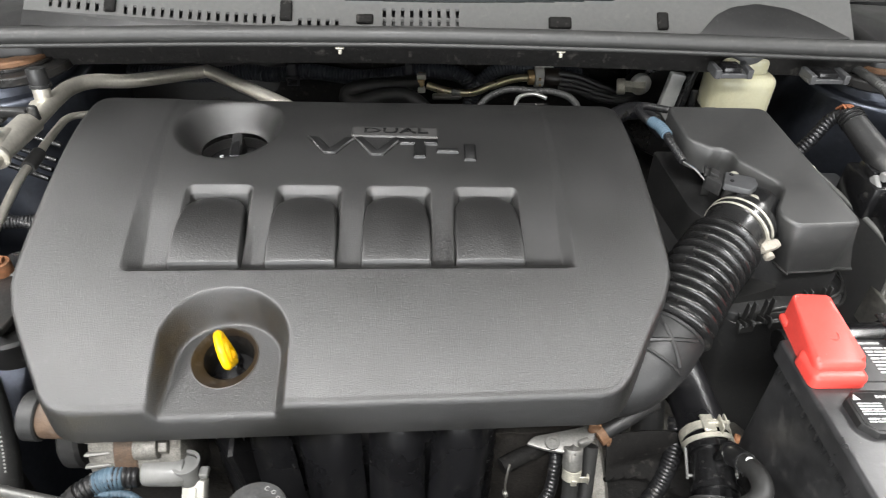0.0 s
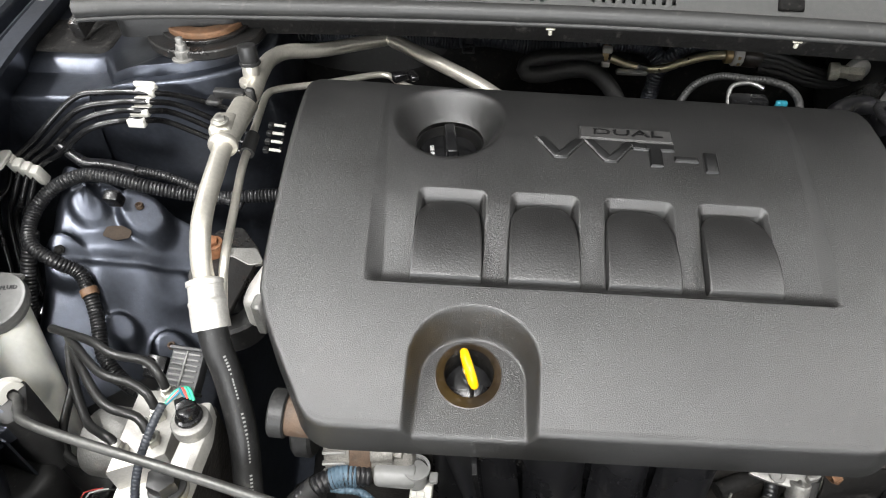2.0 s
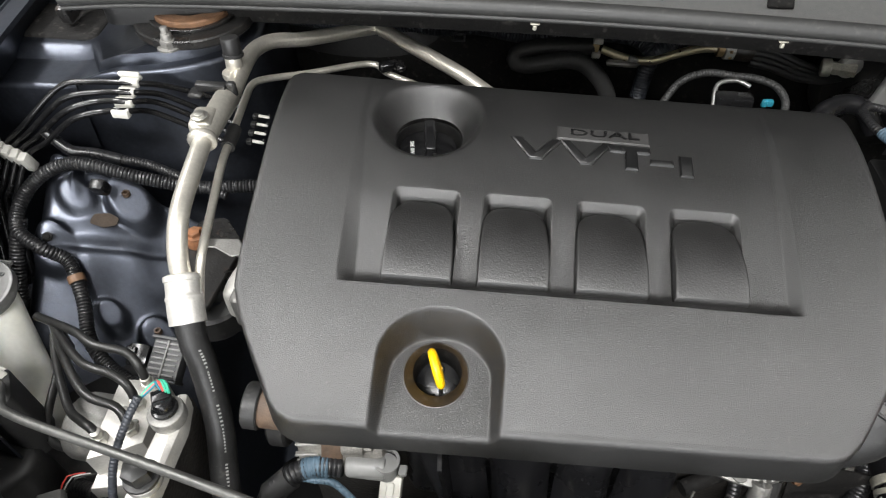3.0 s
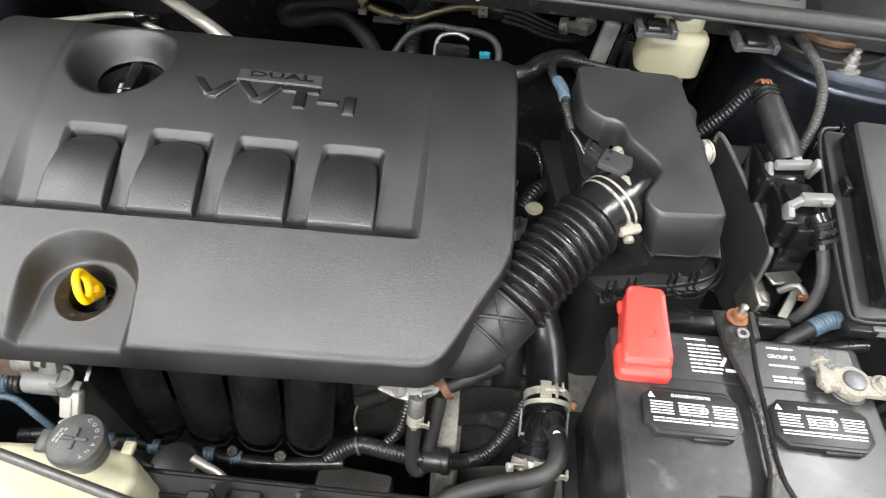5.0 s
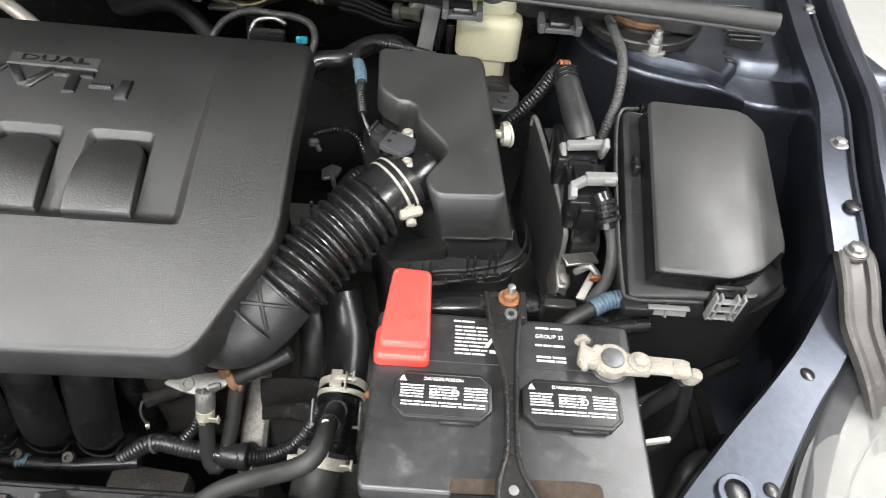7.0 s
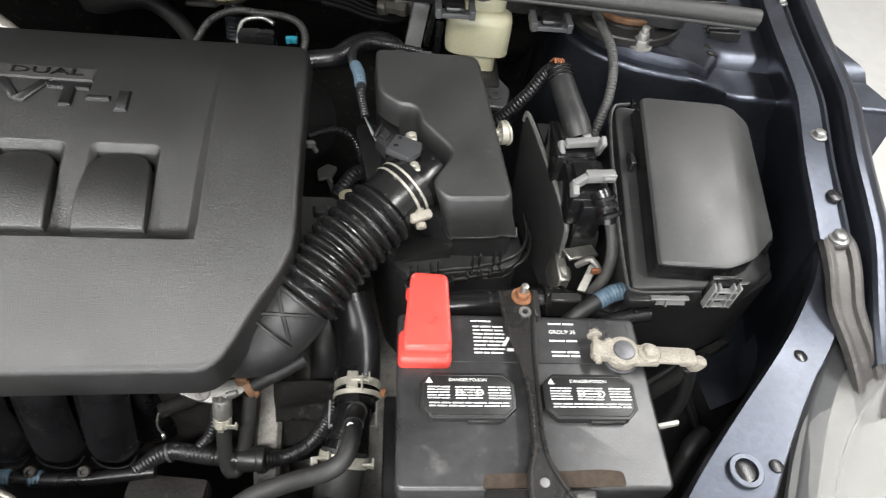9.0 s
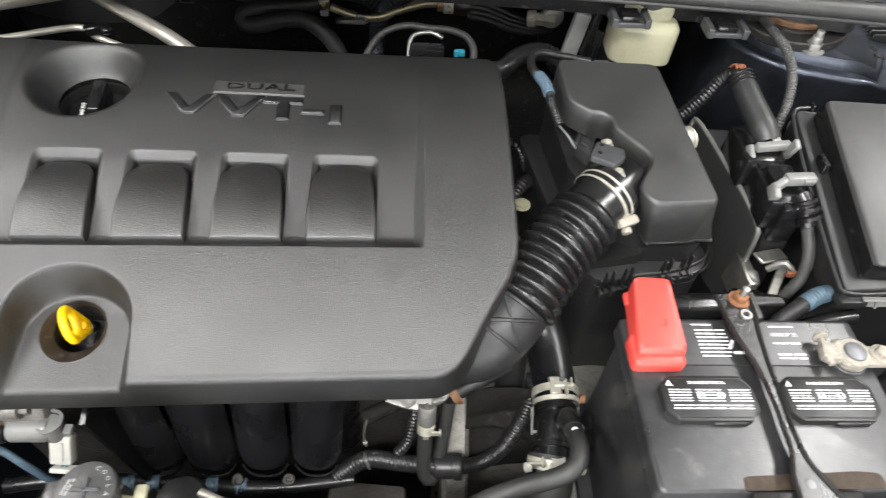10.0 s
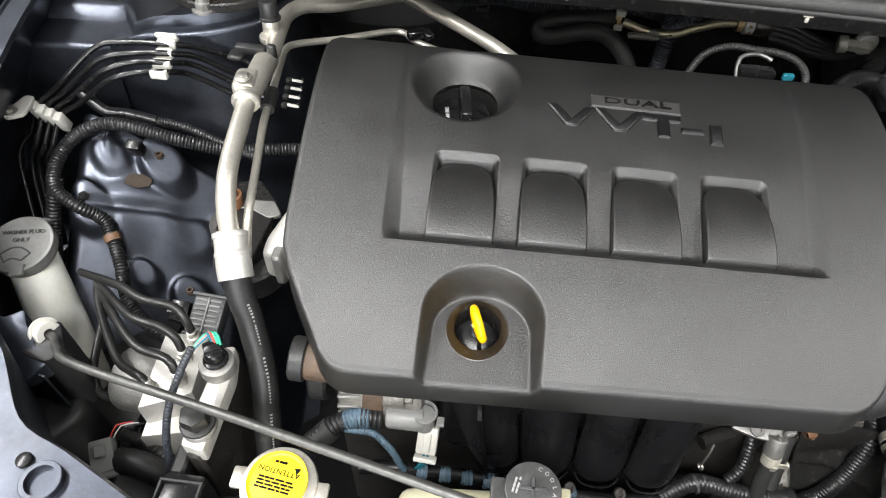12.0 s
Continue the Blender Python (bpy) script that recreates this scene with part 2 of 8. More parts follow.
def at(x, y, z, rx=0, ry=0, rz=0):
    return pose(x, y, z, rx, ry, rz)


def rounded(pts, r, n=4):
    """The outline pts with its corners rounded."""
    out = []
    for i, p in enumerate(pts):
        p, a, b = Vector(p), Vector(pts[i - 1]), Vector(pts[(i + 1) % len(pts)])
        da, db = a - p, b - p
        k = min(r, 0.45 * da.length, 0.45 * db.length)
        s, e = p + da.normalized() * k, p + db.normalized() * k
        for j in range(n + 1):
            t = j / n
            out.append(s * (1 - t) ** 2 + p * 2 * t * (1 - t) + e * t * t)
    return out


def prism(pts, z0, z1, bevel=0.002, seg=2, top=None, r=0.0, shrink=1.0):
    """A plate or body of that outline from z0 up to z1; top(x, y) may give the upper face its height; shrink: scale of the top about its middle."""
    if r:
        pts = rounded(pts, r)
    bm = bmesh.new()
    vs = [bm.verts.new((p[0], p[1], z0)) for p in pts]
    f = bm.faces.new(vs)
    if f.normal.z > 0 or sum(pts[i - 1][0] * p[1] - p[0] * pts[i - 1][1] for i, p in enumerate(pts)) > 0:
        f.normal_flip()
    up = bmesh.ops.extrude_face_region(bm, geom=[f])
    tv = [v for v in up["geom"] if isinstance(v, bmesh.types.BMVert)]
    mid = sum((v.co for v in tv), Vector()) / len(tv)
    for v in tv:
        v.co.x, v.co.y = mid.x + (v.co.x - mid.x) * shrink, mid.y + (v.co.y - mid.y) * shrink
        v.co.z = top(v.co.x, v.co.y) if top else z1
    bmesh.ops.recalc_face_normals(bm, faces=bm.faces[:])
    if bevel:
        s = set(tv)
        rim = [e for e in bm.edges if e.verts[0] in s and e.verts[1] in s]
        bmesh.ops.bevel(bm, geom=rim, offset=bevel, segments=seg, profile=0.5, affect="EDGES", clamp_overlap=True)
    return bm


def spline(pts, step):
    """Points along a smooth curve through pts, about step apart."""
    P = [Vector(p) for p in pts]
    P = [P[0] * 2 - P[1], *P, P[-1] * 2 - P[-2]]
    out = []
    for i in range(1, len(P) - 2):
        a, b, c, d = P[i - 1:i + 3]
        n = max(2, int((c - b).length / step))
        for j in range(n):
            t = j / n
            out.append(0.5 * (2 * b + (c - a) * t + (2 * a - 5 * b + 4 * c - d) * t * t + (3 * b - a - 3 * c + d) * t ** 3))
    out.append(P[-2])
    return out


def sweep(line, radius, seg=12, caps=True, flat=1.0):
    """A tube along the points of line; radius is a number or a function of the distance along it."""
    bm = bmesh.new()
    s, rings, up = 0.0, [], None
    for i, p in enumerate(line):
        d = (line[min(i + 1, len(line) - 1)] - line[max(i - 1, 0)]).normalized()
        if i:
            s += (p - line[i - 1]).length
        if up is None:
            up = d.orthogonal().normalized()
        up = (up - d * up.dot(d)).normalized()
        side = d.cross(up)
        r = radius(s) if callable(radius) else radius
        rings.append([bm.verts.new(p + (up * math.cos(6.28318 * k / seg) + side * math.sin(6.28318 * k / seg) * flat) * r) for k in range(seg)])
    for a, b in zip(rings, rings[1:]):
        for k in range(seg):
            bm.faces.new((a[k], a[(k + 1) % seg], b[(k + 1) % seg], b[k]))
    if caps:
        bm.faces.new(rings[0][::-1]), bm.faces.new(rings[-1])
    bmesh.ops.recalc_face_normals(bm, faces=bm.faces[:])
    return bm


def tube(pts, r, seg=12, step=0.006):
    return sweep(spline(pts, step), r, seg)


def ribbed(pts, r, pitch=0.0045, deep=0.12, seg=12):
    """A corrugated loom or hose."""
    return sweep(spline(pts, pitch / 4), lambda s: r * (1 - deep * (0.5 + 0.5 * math.cos(6.28318 * s / pitch)) ** 2), seg)


def rod(a, b, r, seg=16, r2=None, bevel=0.0):
    """A round bar from a to b with softened ends."""
    a, b = Vector(a), Vector(b)
    n = (b - a).length
    r2 = r if r2 is None else r2
    k = bevel or min(r, r2) * 0.15
    d = (b - a) / n
    line = [a, a + d * k * 0.3, a + d * k, b - d * k, b - d * k * 0.3, b]
    rad = [r - k, r - k * 0.3, r, r2, r2 - k * 0.3, r2 - k]
    bm = bmesh.new()
    up = d.orthogonal().normalized()
    side = d.cross(up)
    rings = [[bm.verts.new(p + (up * math.cos(6.28318 * j / seg) + side * math.sin(6.28318 * j / seg)) * q) for j in range(seg)] for p, q in zip(line, rad)]
    for u, v in zip(rings, rings[1:]):
        for j in range(seg):
            bm.faces.new((u[j], u[(j + 1) % seg], v[(j + 1) % seg], v[j]))
    bm.faces.new(rings[0][::-1]), bm.faces.new(rings[-1])
    bmesh.ops.recalc_face_normals(bm, faces=bm.faces[:])
    return bm


def ring(a, b, outer, inner, seg=24):
    """A collar round the axis from a to b."""
    a, b = Vector(a), Vector(b)
    d = (b - a).normalized()
    up = d.orthogonal().normalized()
    side = d.cross(up)
    bm = bmesh.new()
    k = 0.15 * min((b - a).length, outer - inner)
    prof = [(a, inner), (a, outer - k), (a + d * k, outer), (b - d * k, outer), (b, outer - k), (b, inner)]
    rings = [[bm.verts.new(p + (up * math.cos(6.28318 * j / seg) + side * math.sin(6.28318 * j / seg)) * q) for j in range(seg)] for p, q in prof]
    for u, v in zip(rings, rings[1:] + rings[:1]):
        for j in range(seg):
            bm.faces.new((u[j], u[(j + 1) % seg], v[(j + 1) % seg], v[j]))
    bmesh.ops.recalc_face_normals(bm, faces=bm.faces[:])
    return bm


def bolt(p, r=0.006, h=0.005, axis=(0, 0, 1), washer=True):
    """A hexagon head on a washer."""
    p, axis = Vector(p), Vector(axis).normalized()
    head = rod(p, p + axis * h, r, 6, bevel=r * 0.12)
    return join(rod(p - axis * 0.001, p + axis * 0.0012, r * 1.5, 18), head) if washer else head


def letters(text, size, m, depth=0.0003):
    """Raised letters as a bmesh."""
    c = bpy.data.curves.new("lettering", "FONT")
    c.body, c.size, c.extrude, c.align_x, c.align_y, c.resolution_u = text, size, depth, "CENTER", "CENTER", 2
    ob = bpy.data.objects.new("lettering", c)
    me = bpy.data.meshes.new_from_object(ob)
    bm = bmesh.new()
    bm.from_mesh(me)
    bpy.data.objects.remove(ob), bpy.data.meshes.remove(me), bpy.data.curves.remove(c)
    return moved(bm, m)


def bars(m, w, h, lines, seed=1, words=5, thick=0.55):
    """Unreadable print: rows of short bars in a field w by h."""
    rnd = random.Random(seed)
    bm = bmesh.new()
    row = h / lines
    for i in range(lines):
        x = -w / 2
        y = h / 2 - (i + 0.5) * row
        while x < w / 2:
            n = min(rnd.uniform(0.5, 1.5) * w / words, w / 2 - x)
            if n > 0.002:
                bm = join(bm, block(n * 0.86, row * thick, 0.0005, 0, 1, at(x + n / 2, y, 0)))
            x += n
    return moved(bm, m)


def smooth(a, b, x):
    t = np.clip((x - a) / (b - a), 0, 1)
    return t * t * (3 - 2 * t)


def sheet(fn, nu, nv, thick=0.0):
    """A surface fn(u, v) -> (x, y, z) over the unit square, doubled below where thick is given."""
    us, vs = np.linspace(0, 1, nu), np.linspace(0, 1, nv)
    bm = bmesh.new()
    grid = [[bm.verts.new(fn(u, v)) for u in us] for v in vs]
    for j in range(nv - 1):
        for i in range(nu - 1):
            bm.faces.new((grid[j][i], grid[j][i + 1], grid[j + 1][i + 1], grid[j + 1][i]))
    bm.normal_update()
    if thick:
        bmesh.ops.solidify(bm, geom=bm.faces[:], thickness=thick)
    bmesh.ops.recalc_face_normals(bm, faces=bm.faces[:])
    return bm

# ---- the engine cover ----
PROFILE = np.polyfit([0.350, 0.366, 0.40, 0.44, 0.49, 0.54, 0.58, 0.64, 0.69, 0.73], [0.878, 0.889, 0.911, 0.931, 0.951, 0.966, 0.9765, 0.9905, 0.9955, 0.993], 4)
FRONT, BACK = 0.378, 0.730
NOTCH_X, NOTCH_Y, NOTCH_R = -0.117, 0.4215, 0.0540
WELL_X, WELL_Y, WELL_R = -0.1208, 0.4255, 0.0280
BOWL_X, BOWL_Y, BOWL_R, CAP_R = -0.158, 0.673, 0.057, 0.036
WINDOWS = [-0.1473, -0.0606, 0.0266, 0.1130]


def cover_edge(y):
    left = np.interp(y, [0.378, 0.3795, 0.383, 0.390, 0.400, 0.455, 0.475, 0.50, 0.715, 0.724, 0.730], [-0.2335, -0.2415, -0.249, -0.2555, -0.2612, -0.2945, -0.3030, -0.3055, -0.3135, -0.3115, -0.305])
    right = np.interp(y, [0.378, 0.3795, 0.383, 0.390, 0.400, 0.462, 0.482, 0.50, 0.715, 0.724, 0.730], [0.201, 0.209, 0.2160, 0.223, 0.2295, 0.2645, 0.2725, 0.274, 0.2685, 0.2665, 0.260])
    return left, right


def cover_base(x, y):
    """The crowned top before anything is sunk into it; it leans a little to the engine's right."""
    return np.polyval(PROFILE, y) + 0.0022 - 0.012 * (x + 0.03)


def panel_line(x):
    """Front lip of the sunk panel."""
    return 0.4806 + (x + 0.2186) * 0.0197


def cover_height(x, y):
    """Height of the moulded top: the sunk panel with four louvres, the dipstick notch and the filler bowl."""
    z = cover_base(x, y)
    # sunk panel between two creases, with a crisp lip in front
    line = panel_line(x)
    lc, rc = -0.2180 - (y - 0.48) * 0.05, 0.1915 - (y - 0.48) * 0.012
    fade = 1 - smooth(0.50, 0.72, y)
    deep = 0.0008 + 0.0102 * (1 - smooth(0.487, 0.575, y))
    right_deep = 0.0048 * (1 - smooth(0.487, 0.62, y)) + 0.0042 * (1 - smooth(0.60, 0.76, y))
    mid = smooth(-0.2, 0.19, x)
    d = deep * (1 - mid) + right_deep * mid
    hollow = 1 - (1 - np.clip((y - line) / 0.017, 0, 1)) ** 2
    inside = hollow * np.clip((x - lc) / (0.005 + 0.010 * fade), 0, 1) * np.clip((rc - x) / (0.0045 + 0.0060 * fade), 0, 1)
    z = z - d * inside
    # louvre openings: facets at the back and sides, then a pit
    for c in WINDOWS:
        run = y - line - 0.0078
        k = np.clip(run / 0.087, 0, 1)
        gap = 0.0323 - np.abs(x - c)
        back = 0.0890 - run
        corner = 0.007 - np.hypot(np.maximum(0.007 - gap, 0), np.maximum(0.007 - back * 0.85, 0))
        d = np.minimum(np.minimum(gap, back * 0.85), np.where((gap < 0.007) & (back < 0.0082), corner, 1.0))
        wide = 0.0006 + 0.0046 * smooth(0.25, 1.0, k)
        pit = np.where(d > 0, (0.0006 + 0.0058 * smooth(0.1, 1.0, k)) * np.clip(d / wide, 0, 1) + 0.020 * np.clip((d - wide) / 0.0008, 0, 1), 0)
        pit = np.minimum(pit, 0.030 * np.clip(run / 0.0008, 0, 1))
        z = z - np.where((run > 0) & (run < 0.0890) & (gap > 0), pit, 0)
    # dipstick notch with a floor that slopes up towards the back
    half = NOTCH_R + np.where(y < NOTCH_Y, (NOTCH_Y - y) * 0.02, 0)
    sd = np.where(y < NOTCH_Y, np.abs(x - NOTCH_X), np.hypot(x - NOTCH_X, (y - NOTCH_Y) * 1.24)) - half
    low = well_floor(y)
    z = z + (np.minimum(low, z) - z) * smooth(0.0025, -0.0095, sd)
    # filler bowl
    r = np.hypot(x - BOWL_X, y - BOWL_Y)
    bowl = 0.034 * smooth(BOWL_R + 0.003, CAP_R - 0.004, r) ** 1.15
    return z - bowl


def well_floor(y):
    return 0.8875 + (y - 0.374) * 0.235


def cover_body():
    ny = 330
    ys = FRONT + (BACK - FRONT) * np.linspace(0, 1, ny)
    bm = bmesh.new()
    rows = []
    core = np.linspace(-0.2215, 0.1925, 396)
    lo, hi = np.linspace(0, 1, 64)[:-1], np.linspace(0, 1, 64)[1:]
    nx = len(core) + len(lo) + len(hi)
    for y in ys:
        a, b = cover_edge(y)
        xs = np.concatenate([a + (core[0] - a) * lo, core, core[-1] + (b - core[-1]) * hi])
        lean = (0.0197 + 0.0103 * float(1 - smooth(0.43, 0.47, y))) * float(1 - smooth(0.62, 0.715, y))
        yy = y + lean * np.clip(xs, -0.24, 0.24) + 0.003 * float(1 - smooth(0.37, 0.45, y))
        # snap to the rims of the two round openings
        for cx, cy, rr in ((WELL_X, WELL_Y, WELL_R), (BOWL_X, BOWL_Y, CAP_R)):
            r = np.hypot(xs - cx, yy - cy)
            near = np.abs(r - rr) < 0.0009
            k = np.where(near, rr / np.maximum(r, 1e-6), 1.0)
            xs, yy = cx + (xs - cx) * k, cy + (yy - cy) * k
        zs = cover_height(xs, yy)
        rows.append([bm.verts.new((float(p), float(q), float(s))) for p, q, s in zip(xs, yy, zs)])
    for j in range(ny - 1):
        for i in range(nx - 1):
            vs = (rows[j][i], rows[j][i + 1], rows[j + 1][i + 1], rows[j + 1][i])
            mx, my = sum(v.co.x for v in vs) / 4, sum(v.co.y for v in vs) / 4
            if math.hypot(mx - WELL_X, my - WELL_Y) < WELL_R - 0.0001 or math.hypot(mx - BOWL_X, my - BOWL_Y) < CAP_R - 0.0001:
                continue
            bm.faces.new(vs)
    bmesh.ops.delete(bm, geom=[v for v in bm.verts if not v.link_faces], context="VERTS")
    # rolled edge and skirt all round
    loop = rows[0][:] + [r[-1] for r in rows[1:]] + rows[-1][-2::-1] + [r[0] for r in rows[-2:0:-1]]
    n = len(loop)
    co = [v.co.copy() for v in loop]
    last = loop
    normals = []
    for i in range(n):
        d = co[(i + 4) % n] - co[i - 4]
        normals.append(Vector((d.y, -d.x, 0)).normalized())
    deep = [1 - float(smooth(0.44, 0.56, np.array(c.y))) for c in co]
    lip = [max(0.0, float(cover_base(c.x, c.y)) - c.z) * (c.y < 0.45) for c in co]
    for off, drop in ((0.0028, 0.0005), (0.0045, 0.0016), (0.0056, 0.0036), (0.0062, 0.0062), (0.0076, 0.0215), (0.0076, 0.023), (0.0056, 0.023)):
        nxt = [bm.verts.new((co[i].x + normals[i].x * off, co[i].y + normals[i].y * off, co[i].z - drop * (1 + 0.68 * deep[i] * (drop > 0.02)) + lip[i] * (drop > 0.02))) for i in range(n)]
        for i in range(n):
            bm.faces.new((last[i], nxt[i], nxt[(i + 1) % n], last[(i + 1) % n]))
        last = nxt
    bmesh.ops.recalc_face_normals(bm, faces=bm.faces[:])
    return bm


cover = thing("engine_cover", "charcoal grained plastic engine cover with four louvres over the engine", "engine cover", (0.0, 0.55, 0.90))
part("shell", cover_body(), COVER, cover, smooth=50)


def lathe(cx, cy, prof, seg=56):
    """A turned wall from (radius, height) steps."""
    bm = bmesh.new()
    rings = [[bm.verts.new((cx + r * math.cos(6.28318 * j / seg), cy + r * math.sin(6.28318 * j / seg), z)) for j in range(seg)] for r, z in prof]
    for u, v in zip(rings, rings[1:]):
        for j in range(seg):
            bm.faces.new((u[j], u[(j + 1) % seg], v[(j + 1) % seg], v[j]))
    bmesh.ops.recalc_face_normals(bm, faces=bm.faces[:])
    return bm


def slanting(steps, seg=48):
    """A funnel from (centre x, y, radius, height, slope) steps, each ring tilted along y."""
    bm = bmesh.new()
    rings = [[bm.verts.new((cx + r * math.cos(6.28318 * j / seg), cy + r * math.sin(6.28318 * j / seg), z + lean * r * math.sin(6.28318 * j / seg))) for j in range(seg)] for cx, cy, r, z, lean in steps]
    for u, v in zip(rings, rings[1:]):
        for j in range(seg):
            bm.faces.new((u[j], u[(j + 1) % seg], v[(j + 1) % seg], v[j]))
    bmesh.ops.recalc_face_normals(bm, faces=bm.faces[:])
    return bm


WZ = well_floor(WELL_Y)
part("dipstick_well", slanting([(WELL_X, WELL_Y, 0.0296, WZ - 0.004, 0.235), (WELL_X, WELL_Y, 0.0292, WZ + 0.0002, 0.235), (WELL_X, WELL_Y, 0.0284, WZ + 0.0005, 0.235), (WELL_X, WELL_Y + 0.0004, 0.0276, WZ - 0.0006, 0.235),
                                (WELL_X + 0.0003, WELL_Y + 0.0070, 0.0226, WZ - 0.0062, 0.20), (WELL_X + 0.0003, WELL_Y + 0.0074, 0.0220, WZ - 0.0075, 0.20)]), STAIN, cover, "brown oily rim of the dipstick well")
# the sleeve's near-black colour stands for the shade down the well
part("dipstick_sleeve", slanting([(WELL_X + 0.0003, WELL_Y + 0.0072, 0.0223, WZ - 0.0068, 0.20), (WELL_X + 0.0003, WELL_Y + 0.0078, 0.0218, WZ - 0.012, 0.15), (WELL_X, WELL_Y + 0.016, 0.0215, WZ - 0.09, 0.0), (WELL_X, WELL_Y + 0.016, 0.0004, WZ - 0.092, 0.0)]), FELTSHADE, cover, "inside of the well, coloured dark for shade")
part("filler_well", ring((BOWL_X, BOWL_Y, 0.935), (BOWL_X, BOWL_Y, 0.9605), 0.0378, CAP_R - 0.0002, 48), COVER, cover)


def louvre(c):
    """One proud, leather-grained tongue: crowned top, upright sides and front, its back end dipping into the opening."""
    across = [(-1.0, 0.024), (-1.0, 0.0016), (-0.988, 0.0005), (-0.96, 0.0)] + [(-0.92 + 1.84 * i / 30, 0.0) for i in range(31)] + [(0.96, 0.0), (0.988, 0.0005), (1.0, 0.0016), (1.0, 0.024)]
    along = [(0.0, 0.016), (0.0, 0.0002), (0.005, 0.0), (0.02, 0.0)] + [0.04 + 0.96 * i / 34 for i in range(35)] + [(1.008, 0.003), (1.012, 0.022)]
    bm = bmesh.new()
    grid = []
    for row in along:
        k, fall = row if isinstance(row, tuple) else (row, 0.0)
        half = 0.0318 - 0.0050 * min(k, 1.0) ** 2.4 - 0.0050 * (max(0.0, min(k, 1.0) - 0.82) / 0.18) ** 2
        line = []
        for s, drop in across:
            x = c + s * half - 0.0030 * k ** 1.5 + 0.0004
            y = panel_line(x) + 0.0078 + (0.0797 - 0.0035 * abs(s) ** 3) * k
            z = float(cover_base(x, y)) + 0.0010 + 0.0034 * math.sin(math.pi * min(k, 1.0) ** 0.80) - 0.0090 * k ** 2.6 - 0.0008 * s * s - max(drop, fall)
            line.append(bm.verts.new((x, y, z)))
        grid.append(line)
    for u, v in zip(grid, grid[1:]):
        for i in range(len(across) - 1):
            bm.faces.new((u[i], u[i + 1], v[i + 1], v[i]))
    bmesh.ops.recalc_face_normals(bm, faces=bm.faces[:])
    return bm


for wx in WINDOWS:
    part("louvre", louvre(wx), LEATHER, cover, "leather-grained louvre", smooth=60)


def on_cover(pts, lift=0.0, thick=0.0028, name="emblem"):
    """A raised plate whose outline lies on the cover's top."""
    top = lambda x, y: float(cover_height(np.array([x]), np.array([y]))[0]) + lift + thick
    bm = prism(pts, 0.97, 0, 0.0015, 1, top)
    return bm


def glyph(polys, name, label):
    part(name, join(*[on_cover(p) for p in polys]), EMBLEM, cover, label)


def vee(x0, x1, y0, y1, w):
    m = (x0 + x1) / 2
    return [(x0, y1), (x0 + w, y1), (m, y0 + w * 0.75), (x1 - w, y1), (x1, y1), (m + w * 0.55, y0), (m - w * 0.55, y0)]


glyph([vee(-0.072, -0.020, 0.6245, 0.6505, 0.0115)], "letter_v", "raised black letter V")
glyph([vee(-0.024, 0.030, 0.6235, 0.6515, 0.0115)], "letter_v", "raised black letter V")
glyph([[(0.022, 0.650), (0.066, 0.650), (0.066, 0.642), (0.0535, 0.642), (0.0535, 0.6215), (0.041, 0.6215), (0.041, 0.642), (0.026, 0.642)]], "letter_t", "raised black letter T")
glyph([[(0.065, 0.630), (0.088, 0.630), (0.088, 0.6365), (0.065, 0.6365)]], "hyphen", "raised black hyphen")
glyph([[(0.0935, 0.619), (0.106, 0.619), (0.106, 0.6435), (0.0935, 0.6435)]], "letter_i", "raised black letter i")
plate_pts = [(-0.026, 0.6530), (0.0665, 0.6530), (0.0665, 0.6705), (-0.026, 0.6705)]
emblem = part("emblem_plate", on_cover(plate_pts, 0.0, 0.0018), PLATE, cover, "small raised plate")
part("emblem_lettering", letters("DUAL", 0.0150, at(0.021, 0.6622, float(cover_height(np.array([0.021]), np.array([0.6622]))[0]) + 0.0021, 9, 0, 0) @ Matrix.Diagonal((1.80, 0.78, 1, 1)), 0.0009), EMBLEM, cover, "letters DUAL")

# oil filler cap
cap = thing("oil_filler_cap", "black ribbed oil filler cap in the cover's bowl", "oil cap", (BOWL_X - 0.004, BOWL_Y + 0.006, 0.945))
cx, cy = BOWL_X - 0.002, BOWL_Y + 0.003
part("cap_disc", rod((cx, cy, 0.930), (cx, cy, 0.951), 0.0325, 40, bevel=0.003), GLOSS, cap)
part("neck", rod((cx, cy, 0.900), (cx, cy, 0.931), 0.030, 32), GLOSS, cap)
part("grip", block(0.0140, 0.061, 0.0215, 0.0025, 3, at(cx + 0.003, cy - 0.001, 0.950, 0, 0, 9), 0.82), GLOSS, cap)
part("lettering", letters("SAE 0W-20", 0.0062, at(cx - 0.0165, cy - 0.006, 0.9513, 0, 0, -80)), LABELW, cap, "white letters SAE 0W-20")

# dipstick
dip = thing("oil_dipstick", "bright yellow plastic dipstick loop handle in the cover's well", "dipstick", (-0.118, 0.431, 0.84))
out = Vector((0.02, -0.50, 0.86)).normalized()
wide = Vector((0.36, -0.76, -0.54))
wide = (wide - out * wide.dot(out)).normalized()
hub = Vector((-0.1205, 0.4262, 0.9085))
loop = [hub + wide * 0.0145 * math.cos(6.28318 * j / 28) + out * 0.0112 * math.sin(6.28318 * j / 28) for j in range(29)]
foot = hub - out * 0.034
web = []
for e in (-1, 1):
    web.append(sweep(spline([hub + wide * 0.0120 * e - out * 0.006, hub + wide * 0.008 * e - out * 0.018, foot + wide * 0.002 * e], 0.003), 0.0042, 12))
web.append(sweep([hub - out * 0.0200, hub - out * 0.026, foot], lambda q: 0.0048, 12))
